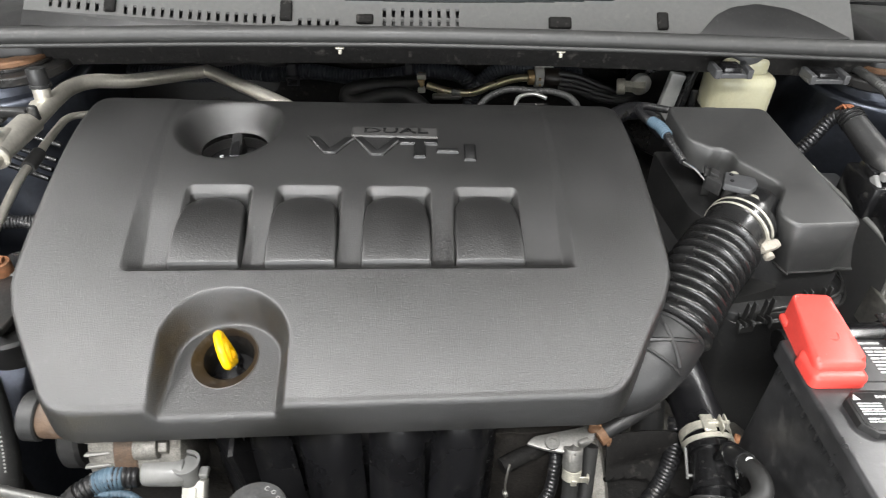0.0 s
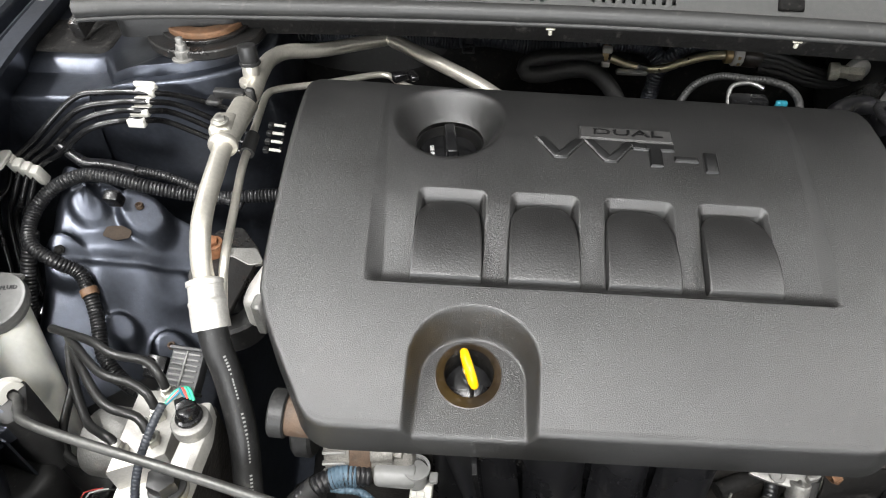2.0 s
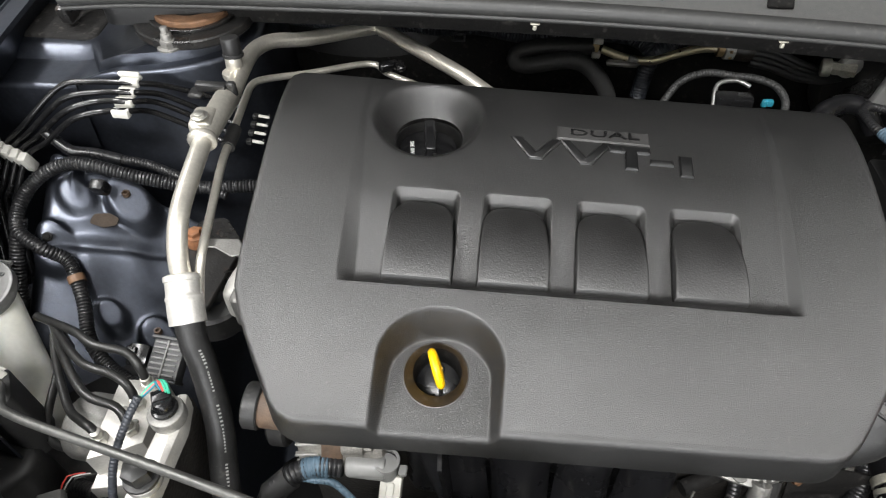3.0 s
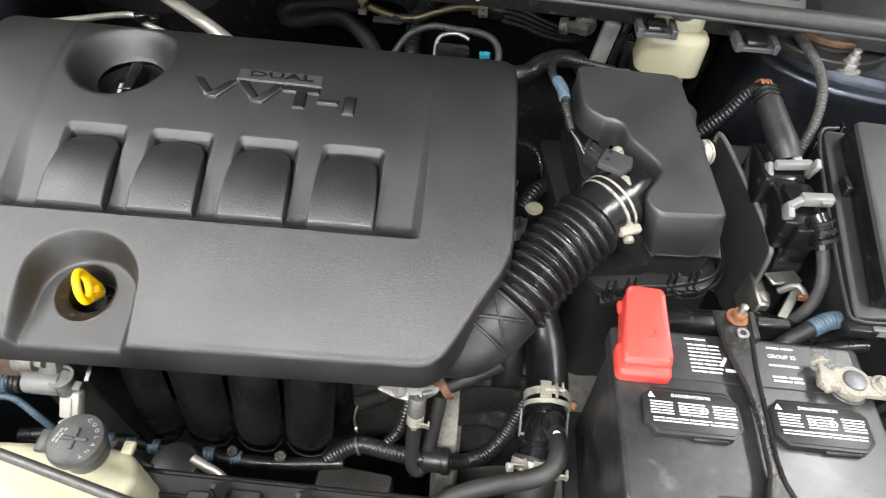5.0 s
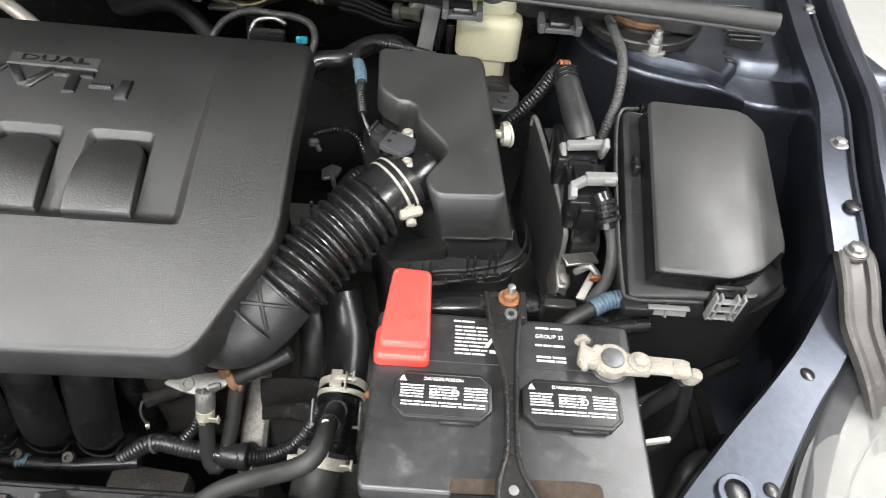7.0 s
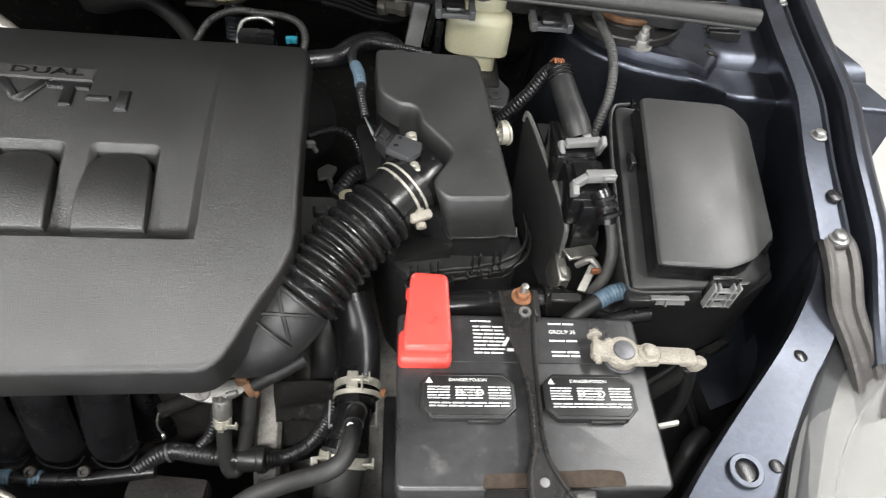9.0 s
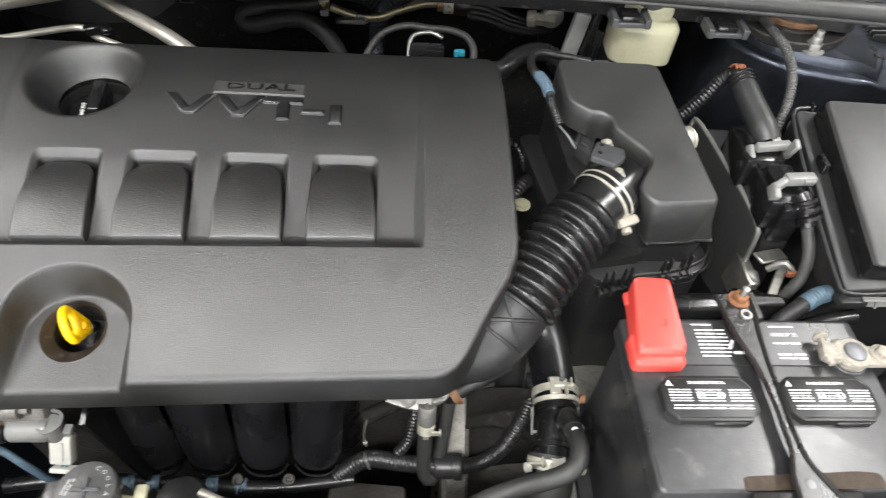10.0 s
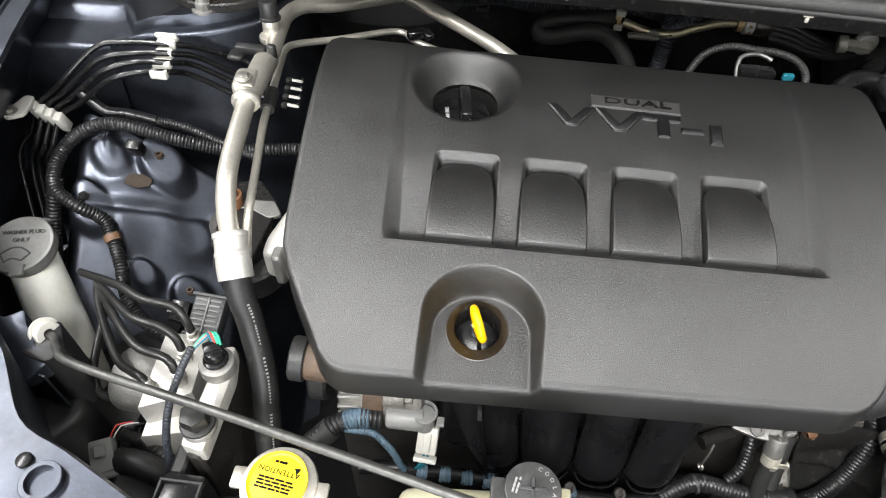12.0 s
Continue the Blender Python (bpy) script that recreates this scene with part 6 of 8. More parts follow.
def ecu():
    t = thing("engine_control_unit", "engine control unit with aluminium edge plate and grey-latched plugs", "control unit", (0.56, 0.64, 0.74))
    plate = [(0.745, 0.895), (0.735, 0.912), (0.60, 0.905), (0.572, 0.896), (0.566, 0.884), (0.560, 0.77), (0.72, 0.76)]

    def side_plate(x0, x1, thick, pts, r=0.006):
        bm = prism([(y, z) for y, z in pts], 0, thick, 0.0015, 2, None, r)
        for v in bm.verts:
            y, z, k = v.co.x, v.co.y, v.co.z
            v.co = (x0 + (x1 - x0) * (0.745 - y) / 0.185 + k, y, z)
        bmesh.ops.recalc_face_normals(bm, faces=bm.faces[:])
        return bm
    part("edge_plate", side_plate(0.532, 0.561, 0.0045, plate), LIDGREY, t, "dark coated side plate")
    rim = [(0.530, 0.742, 0.898), (0.5325, 0.735, 0.9125), (0.5455, 0.655, 0.9095), (0.5535, 0.602, 0.9055), (0.5585, 0.572, 0.8965), (0.5600, 0.5660, 0.884), (0.5610, 0.562, 0.85)]
    part("worn_edge", sweep(spline([(x + 0.0022, y, z) for x, y, z in rim], 0.004), 0.0029, 8), DULLAL, t, "bright worn aluminium edge")
    part("housing", side_plate(0.545, 0.573, 0.030, [(y, z - 0.010) for y, z in plate]), BLACK, t)
    # two lever plugs
    for k, (y, z) in enumerate(((0.655, 0.905), (0.596, 0.900))):
        x = 0.566 + 0.010 * (0.66 - y) / 0.07
        p = part("plug", join(block(0.044, 0.062, 0.042, 0.004, 2, at(x + 0.002, y, z)), block(0.026, 0.020, 0.05, 0.003, 2, at(x + 0.004, y - 0.03, z - 0.01)), block(0.030, 0.030, 0.014, 0.004, 2, at(x, y + 0.004, z + 0.038))), GLOSS, t, "black plug")
        if k == 0:
            lever = [block(0.040, 0.009, 0.009, 0.0015, 2, at(0.5755, 0.6385, 0.951, 0, 0, 8)), block(0.006, 0.012, 0.026, 0.0015, 1, at(0.5945, 0.638, 0.944, 20, 0, 0)), block(0.006, 0.022, 0.010, 0.0015, 1, at(0.5530, 0.638, 0.942, 40, 0, 8)), block(0.010, 0.022, 0.006, 0.0015, 1, at(0.5795, 0.652, 0.957, 20, 0, 8)), block(0.004, 0.016, 0.004, 0.001, 1, at(0.5795, 0.660, 0.963, 20, 0, 8))]
        else:
            lever = [block(0.032, 0.011, 0.011, 0.0015, 2, at(0.5860, 0.5875, 0.949, 0, 0, 4)), block(0.012, 0.006, 0.004, 0.001, 1, at(0.5935, 0.582, 0.9555, 0, 0, 4)), block(0.018, 0.008, 0.010, 0.002, 2, at(0.5650, 0.582, 0.947, 0, -12, 30)), block(0.007, 0.018, 0.016, 0.002, 2, at(0.5585, 0.580, 0.938, 25, 0, 0))]
        part("lever", join(*lever), GREYP, p, "grey locking lever")
    part("boot", sweep(spline([(0.574, 0.652, 0.952), (0.570, 0.664, 0.961), (0.565, 0.682, 0.968), (0.558, 0.710, 0.979), (0.5555, 0.726, 0.984)], 0.004), lambda q: 0.0160 - 0.035 * q, 20), RUBBER, t, "black cable boot")
    part("boot_ribs", join(*[ring((0.5555 + 0.001 * k, 0.728 - 0.005 * k, 0.985 - 0.0018 * k), (0.556 + 0.001 * k, 0.7255 - 0.005 * k, 0.984 - 0.0018 * k), 0.0148, 0.012, 20) for k in range(3)]), GLOSS, t)
    part("boot", tube([(0.586, 0.575, 0.945), (0.592, 0.562, 0.936), (0.596, 0.553, 0.922)], 0.0105, 18), GLOSS, t, "black ribbed cable boot")
    part("boot_ribs", join(*[ring((0.588 + 0.003 * k, 0.567 - 0.006 * k, 0.945 - 0.006 * k), (0.5895 + 0.003 * k, 0.564 - 0.006 * k, 0.942 - 0.006 * k), 0.0132, 0.010, 20) for k in range(3)]), GLOSS, t)
    part("bracket", join(block(0.040, 0.016, 0.004, 0.001, 1, at(0.580, 0.552, 0.868, 0, 10, 20)), block(0.012, 0.05, 0.05, 0.002, 1, at(0.564, 0.553, 0.80)), rod((0.566, 0.548, 0.845), (0.566, 0.535, 0.842), 0.008, 14), block(0.010, 0.04, 0.006, 0.001, 1, at(0.592, 0.535, 0.845, 25, 0, -30))), ZINC, t, "plated steel bracket")
    w = thing("control_unit_cable", "thick taped wiring cable from the control unit", "wiring", (0.60, 0.54, 0.80))
    part("cable", tube([(0.590, 0.568, 0.935), (0.599, 0.563, 0.920), (0.606, 0.551, 0.905), (0.607, 0.535, 0.890), (0.605, 0.524, 0.870), (0.597, 0.517, 0.855), (0.588, 0.515, 0.82)], 0.0064, 16), TAPEG, w)
    part("band", tube([(0.576, 0.540, 0.862), (0.588, 0.536, 0.878), (0.598, 0.528, 0.868)], 0.004, 8), CAST, w)
    part("tag", block(0.010, 0.004, 0.008, 0.001, 1, at(0.592, 0.525, 0.868)), COPPER, w)
    w = thing("control_unit_cable", "corrugated loom from boot towards the firewall", "wiring", (0.53, 0.72, 0.85))
    part("conduit", ribbed([(0.5545, 0.730, 0.984), (0.546, 0.742, 0.972), (0.530, 0.742, 0.940), (0.505, 0.742, 0.905), (0.48, 0.75, 0.875)], 0.0082, 0.005, 0.12, 18), MANI, w)
    part("bare_wires", join(*[tube([(0.550 + 0.003 * k, 0.730, 0.992 + 0.001 * (k % 2)), (0.549 + 0.003 * k, 0.736, 0.994), (0.547 + 0.002 * k, 0.742, 0.986)], 0.0012, 6) for k in range(4)]), COPPER, w, "bare copper strands")
    w = thing("body_loom", "corrugated loom hanging in front of the strut tower", "wiring", (0.615, 0.76, 0.88))
    part("conduit", ribbed([(0.607, 0.92, 0.995), (0.611, 0.86, 0.999), (0.616, 0.795, 1.0), (0.621, 0.764, 0.995), (0.620, 0.733, 0.985), (0.617, 0.712, 0.965), (0.610, 0.697, 0.945), (0.605, 0.690, 0.915), (0.600, 0.69, 0.86)], 0.0058, 0.0036, 0.12), TAPEG, w)
    part("clip", join(rod((0.628, 0.702, 0.935), (0.636, 0.694, 0.938), 0.008, 14)), ZINC, w)


ecu()


def fb_top(x, y):
    """Sloping lid that folds down along its outer side."""
    fold = 0.722 + 0.085 * (y - 0.49)
    return 0.9845 - 0.22 * (0.69 - y) - 0.14 * max(0.0, x - fold) - 0.42 * max(0.0, x - fold - 0.013)


def fuse_box():
    t = thing("fuse_box", "matt black fuse box with a sloping lid", "fuse box", (0.70, 0.58, 0.80))
    top = [(0.643, 0.690), (0.738, 0.686), (0.774, 0.674), (0.772, 0.533), (0.752, 0.513), (0.731, 0.492), (0.703, 0.481), (0.630, 0.483)]
    big = rounded(top[::-1], 0.008, 4)
    bm = bmesh.new()
    rings = []
    for drop, grow in ((0.0, -0.005), (0.0013, -0.002), (0.0048, 0.0), (0.024, 0.004)):
        rg = []
        for i, p in enumerate(big):
            d = big[(i + 1) % len(big)] - big[i - 1]
            out = Vector((d.y, -d.x)).normalized()
            q = p + out * (grow if out.y > -0.6 or grow < 0 else -0.003)
            rg.append(bm.verts.new((q.x, q.y, 1.0 - drop)))
        rings.append(rg)
    # crowned top with a fold along its outer third
    bm.faces.new(rings[0])
    for a, b in zip(rings, rings[1:]):
        for i in range(len(a)):
            bm.faces.new((a[i], b[i], b[(i + 1) % len(a)], a[(i + 1) % len(a)]))
    bmesh.ops.recalc_face_normals(bm, faces=bm.faces[:])
    # the lid's side walls as their own mesh, coloured black for their shade
    skirt = bmesh.new()
    walls = [[skirt.verts.new((v.co.x, v.co.y, v.co.z + fb_top(v.co.x, v.co.y) - 1.0)) for v in rg] for rg in rings[-2:]]
    for i in range(len(big)):
        skirt.faces.new((walls[0][i], walls[1][i], walls[1][(i + 1) % len(big)], walls[0][(i + 1) % len(big)]))
    bmesh.ops.recalc_face_normals(skirt, faces=skirt.faces[:])
    bmesh.ops.delete(bm, geom=rings[-1], context="VERTS")
    part("lid_flank", skirt, GLOSS, t, "glossy flank of the lid, blackened for shade")
    for k in (0.722, 0.735):
        bmesh.ops.bisect_plane(bm, geom=bm.verts[:] + bm.edges[:] + bm.faces[:], plane_co=(k, 0.49, 0), plane_no=(1, -0.085, 0))
    for v in bm.verts:
        v.co.z += fb_top(v.co.x, v.co.y) - 1.0
    part("lid", bm, LIDGREY, t, smooth=25)
    part("flange", prism([(0.622, 0.700), (0.782, 0.696), (0.782, 0.520), (0.742, 0.486), (0.706, 0.478), (0.609, 0.473)], 0.880, 0.90, 0.003, 2, lambda x, y: fb_top(x, y) - 0.026, 0.010), BLACK, t)
    part("flange_bead", tube([(0.640, 0.702, 0.962), (0.617, 0.690, 0.959), (0.607, 0.600, 0.940), (0.604, 0.490, 0.915), (0.612, 0.472, 0.911), (0.655, 0.472, 0.911), (0.680, 0.473, 0.911)], 0.0022, 8), BLACK, t)
    part("base", prism([(0.626, 0.70), (0.785, 0.70), (0.788, 0.515), (0.74, 0.485), (0.612, 0.477)], 0.76, 0.885, 0.003, 1, None, 0.01), BLACK, t)
    # open-frame latch and the printed pocket on the front wall
    latch = part("latch", block(0.030, 0.005, 0.030, 0.001, 1, at(0.698, 0.474, 0.905)), GLOSS, t)
    for k in range(4):
        part("rib", block(0.0022, 0.008, 0.034, 0.0006, 1, at(0.6865 + (0, 0.005, 0.020, 0.026)[k], 0.468, 0.895, 0, 0, 0)), GREYP, latch)
    for z in (0.896, 0.908, 0.920):
        part("rib", block(0.026, 0.006, 0.0022, 0.0006, 1, at(0.6995, 0.4675, z)), GREYP, latch)
    part("label_pocket", join(block(0.042, 0.005, 0.015, 0.001, 1, at(0.650, 0.472, 0.888, -30, 0, 0)), block(0.0025, 0.006, 0.016, 0.0006, 1, at(0.650, 0.470, 0.888, -30, 0, 0)), block(0.040, 0.006, 0.002, 0.0006, 1, at(0.650, 0.470, 0.902))), GREYP, t, "grey printed tab")
    part("inlet", block(0.03, 0.016, 0.012, 0.003, 2, at(0.622, 0.474, 0.890)), BLACK, t)
    part("side_latch", block(0.006, 0.02, 0.03, 0.001, 1, at(0.628, 0.62, 0.925)), GLOSS, t)
    part("side_latch", join(block(0.010, 0.016, 0.024, 0.002, 1, at(0.632, 0.702, 0.93)), block(0.004, 0.01, 0.03, 0.001, 1, at(0.645, 0.705, 0.935))), GLOSS, t)
    w = thing("fuse_box_cable", "taped cable with a blue ribbed sleeve into the fuse box", "wiring", (0.60, 0.46, 0.85))
    part("cable", tube([(0.545, 0.458, 0.862), (0.562, 0.467, 0.875), (0.585, 0.479, 0.884), (0.605, 0.487, 0.888), (0.628, 0.490, 0.888)], 0.0080, 14), RUBBER, w)
    part("sleeve", ribbed([(0.582, 0.477, 0.8835), (0.598, 0.485, 0.887), (0.614, 0.489, 0.888)], 0.0094, 0.0040, 0.1, 16), BLUETAPE, w, "blue ribbed sleeve")
    part("cable", tube([(0.590, 0.462, 0.862), (0.612, 0.468, 0.868), (0.64, 0.472, 0.87)], 0.008, 12), LOOM, w)


fuse_box()


def fluid_reservoir():
    t = thing("brake_fluid_reservoir", "cream translucent brake fluid reservoir with a dark cap", "reservoir", (0.47, 0.854, 0.90))
    part("tank", prism([(0.430, 0.818), (0.512, 0.812), (0.512, 0.879), (0.433, 0.884)], 0.938, 0.992, 0.012, 4, None, 0.020), CREAM, t)
    part("shoulder", prism([(0.438, 0.832), (0.503, 0.828), (0.503, 0.874), (0.440, 0.878)], 0.988, 1.010, 0.008, 4, None, 0.018), CREAM, t)
    part("sump", prism([(0.452, 0.820), (0.498, 0.818), (0.496, 0.859), (0.455, 0.859)], 0.907, 0.942, 0.008, 3, None, 0.014), CREAM, t)
    part("cap", rod((0.472, 0.858, 1.0), (0.472, 0.86, 1.020), 0.029, 32, bevel=0.004), DARKGREY, t, "dark ribbed cap")
    b = thing("master_cylinder", "dark brake servo bracket below the reservoir", "brake servo", (0.49, 0.84, 0.80))
    part("cylinder", rod((0.485, 0.80, 0.890), (0.485, 1.05, 0.890), 0.024, 24), GRIME, b)
    part("bracket", join(prism([(0.470, 0.765), (0.510, 0.760), (0.520, 0.80), (0.50, 0.835), (0.475, 0.83)], 0.895, 0.902, 0.002, 1, None, 0.01), ring((0.498, 0.784, 0.901), (0.498, 0.784, 0.905), 0.009, 0.004, 16)), DARKGREY, b, "grey steel bracket")
    part("drum", rod((0.485, 0.99, 0.87), (0.485, 1.05, 0.87), 0.11, 40, bevel=0.02), BLACKSTEEL, b)
    s = thing("cable_stand", "pale plastic bracket with black straps by the reservoir", "bracket", (0.42, 0.87, 0.90))
    part("plate", block(0.022, 0.012, 0.07, 0.003, 2, at(0.390, 0.874, 0.905, 0, 8, 0)), GREYP, s)
    part("strap", block(0.008, 0.016, 0.075, 0.002, 1, at(0.408, 0.866, 0.918, 0, 8, 0)), GLOSS, s)
    part("post", rod((0.424, 0.862, 0.90), (0.424, 0.862, 0.955), 0.005, 14), GLOSS, s)


fluid_reservoir()


def clip_boxes():
    for x, y, w in ((0.436, 0.818, 0.048), (0.549, 0.803, 0.050)):
        t = thing("seal_clip", "dark grey plastic clip under the cowl seal", "clip", (x, y - 0.02, 1.0), group="cowl seal clips")
        part("frame", join(block(w, 0.014, 0.006, 0.001, 1, at(x, y - 0.018, 1.001)), block(0.007, 0.030, 0.012, 0.001, 1, at(x - w / 2 + 0.004, y - 0.012, 1.001)), block(0.007, 0.030, 0.012, 0.001, 1, at(x + w / 2 - 0.004, y - 0.012, 1.001))), DARKGREY, t)
        part("tongue", block(w * 0.5, 0.024, 0.012, 0.003, 2, at(x, y - 0.010, 1.002)), GLOSS, t)


clip_boxes()
s = thing("side_drain", "black ribbed plastic drain at the cowl's end", "cowl drain", (0.78, 0.83, 0.96))
for k in range(9):
    part("rib", block(0.044, 0.003, 0.020, 0.001, 1, at(0.792, 0.835 + 0.009 * k, 0.962 + 0.001 * k)), BLACK, s)
part("plate", block(0.052, 0.095, 0.012, 0.003, 1, at(0.792, 0.870, 0.953)), BLACK, s)
solo("mount_bracket", join(block(0.016, 0.010, 0.008, 0.003, 2, at(0.765, 0.800, 0.966, 0, 15, 10)), block(0.012, 0.010, 0.014, 0.001, 1, at(0.762, 0.815, 0.960))), FELTSHADE, "brown rusty bracket by the cowl end", "bracket")
a = thing("air_inlet_pipe", "black plastic air inlet pipe behind the battery", "inlet pipe", (0.50, 0.505, 0.82))
part("pipe", tube([(0.42, 0.495, 0.838), (0.46, 0.497, 0.842), (0.504, 0.500, 0.842), (0.561, 0.505, 0.838), (0.61, 0.50, 0.83)], 0.017, 22), GLOSS, a)
part("collar", join(ring((0.535, 0.503, 0.840), (0.543, 0.5035, 0.8395), 0.021, 0.015, 26), ring((0.556, 0.5045, 0.8385), (0.559, 0.5047, 0.838), 0.0195, 0.015, 26)), GLOSS, a)
part("bracket", block(0.034, 0.012, 0.03, 0.002, 1, at(0.553, 0.488, 0.845)), BLACKSTEEL, a)
solo("side_clip", join(ring((0.489, 0.671, 0.936), (0.497, 0.672, 0.936), 0.0135, 0.0105, 28), ring((0.4945, 0.671, 0.936), (0.497, 0.672, 0.936), 0.0148, 0.0105, 28), rod((0.482, 0.671, 0.936), (0.491, 0.671, 0.936), 0.005, 14)), STEELC, "pale plastic reel clip on the air box side", "clip")
solo("battery_tray", join(block(0.25, 0.19, 0.012, 0.004, 2, at(0.492, 0.364, 0.688)), block(0.25, 0.012, 0.05, 0.003, 1, at(0.492, 0.272, 0.69))), BLACK, "black plastic battery tray", "battery tray")
for x, y, z in ((0.812, 0.538, 0.86), (0.79, 0.44, 0.83)):
    solo("lamp_screw", bolt((x, y, z), 0.005, 0.005, (-0.5, -0.5, 0.7)), STEEL, "bright screw on the inner wing", "screw", group="inner wing screws")
solo("lamp_hose", join(tube([(0.70, 0.37, 0.80), (0.685, 0.36, 0.80), (0.675, 0.345, 0.78), (0.672, 0.33, 0.70)], 0.010, 12)), RUBBER, "black rubber elbow behind the headlamp", "hose")
solo("wing_strut", block(0.012, 0.17, 0.008, 0.002, 1, at(0.700, 0.45, 0.80, -14, 0, -58)), BLACKSTEEL, "black steel stay in the lamp well", "stay")
solo("headlamp_bowl", prism([(0.690, 0.335), (0.745, 0.40), (0.79, 0.43), (0.80, 0.38), (0.75, 0.30), (0.70, 0.26)], 0.55, 0.86, 0.02, 3, None, 0.02), BLACK, "black plastic back of the headlamp", "headlamp back")
solo("cable_tag", block(0.028, 0.004, 0.007, 0.001, 1, at(0.626, 0.350, 0.865, 0, -10, 8)), CLIPW, "pale cable tag beside the battery", "tag")

# ---- front of the engine ----
def intake_manifold():
    t = thing("intake_manifold", "glossy black plastic intake manifold with four runners", "intake manifold", (0.0, 0.40, 0.66))
    tops, lows = (-0.148, -0.070, -0.0035, 0.0565, 0.118), (-0.111, -0.058, -0.002, 0.054, 0.108)
    spine = spline([(0, 0.47, 0.868), (0, 0.428, 0.850), (0, 0.402, 0.812), (0, 0.386, 0.765), (0, 0.376, 0.722), (0, 0.384, 0.703), (0, 0.400, 0.690)], 0.006)
    for k in range(4):
        def skin(u, v):
            q = v * (len(spine) - 1)
            i = min(int(q), len(spine) - 2)
            p, d = spine[i].lerp(spine[i + 1], q - i), (spine[i + 1] - spine[i]).normalized()
            f = (0.812 - p.z) / 0.095
            lo, hi = tops[k] + (lows[k] - tops[k]) * f, tops[k + 1] + (lows[k + 1] - tops[k + 1]) * f
            gap = 0.0006 + 0.0032 * max(0.0, min(1.0, (p.z - 0.72) / 0.10))
            s = u * 2 - 1
            side = math.copysign(1 - (1 - abs(s)) ** 1.6, s)
            bulge = 0.016 * ((1 - abs(side) ** 2.6) - 0.6)
            return (lo + gap + (hi - lo - 2 * gap) * (side + 1) / 2, p.y + d.z * bulge, p.z - d.y * bulge)
        part("runner", sheet(skin, 30, 40), MANI, t)
    part("plenum", block(0.28, 0.085, 0.19, 0.02, 3, at(-0.015, 0.455, 0.65)), MANI, t)
    part("flange", join(*[tube([(lows[k] + 0.004, 0.378, 0.7125), (lows[k] + 0.012, 0.372, 0.703), ((lows[k] + lows[k + 1]) / 2, 0.370, 0.700), (lows[k + 1] - 0.012, 0.372, 0.703), (lows[k + 1] - 0.004, 0.378, 0.7125)], 0.0013, 8) for k in range(4)]), MANI, t)
    for x in (-0.002, 0.052):
        part("screw", join(ring((x, 0.366, 0.703), (x, 0.363, 0.708), 0.0062, 0.003, 16), rod((x, 0.366, 0.701), (x, 0.364, 0.706), 0.0035, 12)), GRIME, t)
    part("side_wall", sheet(lambda u, v: (-0.118 + 0.02 * v + 0.01 * u, 0.46 - 0.10 * u, 0.87 - 0.02 * u - 0.16 * v), 10, 10, 0.004), GLOSS, t)


intake_manifold()


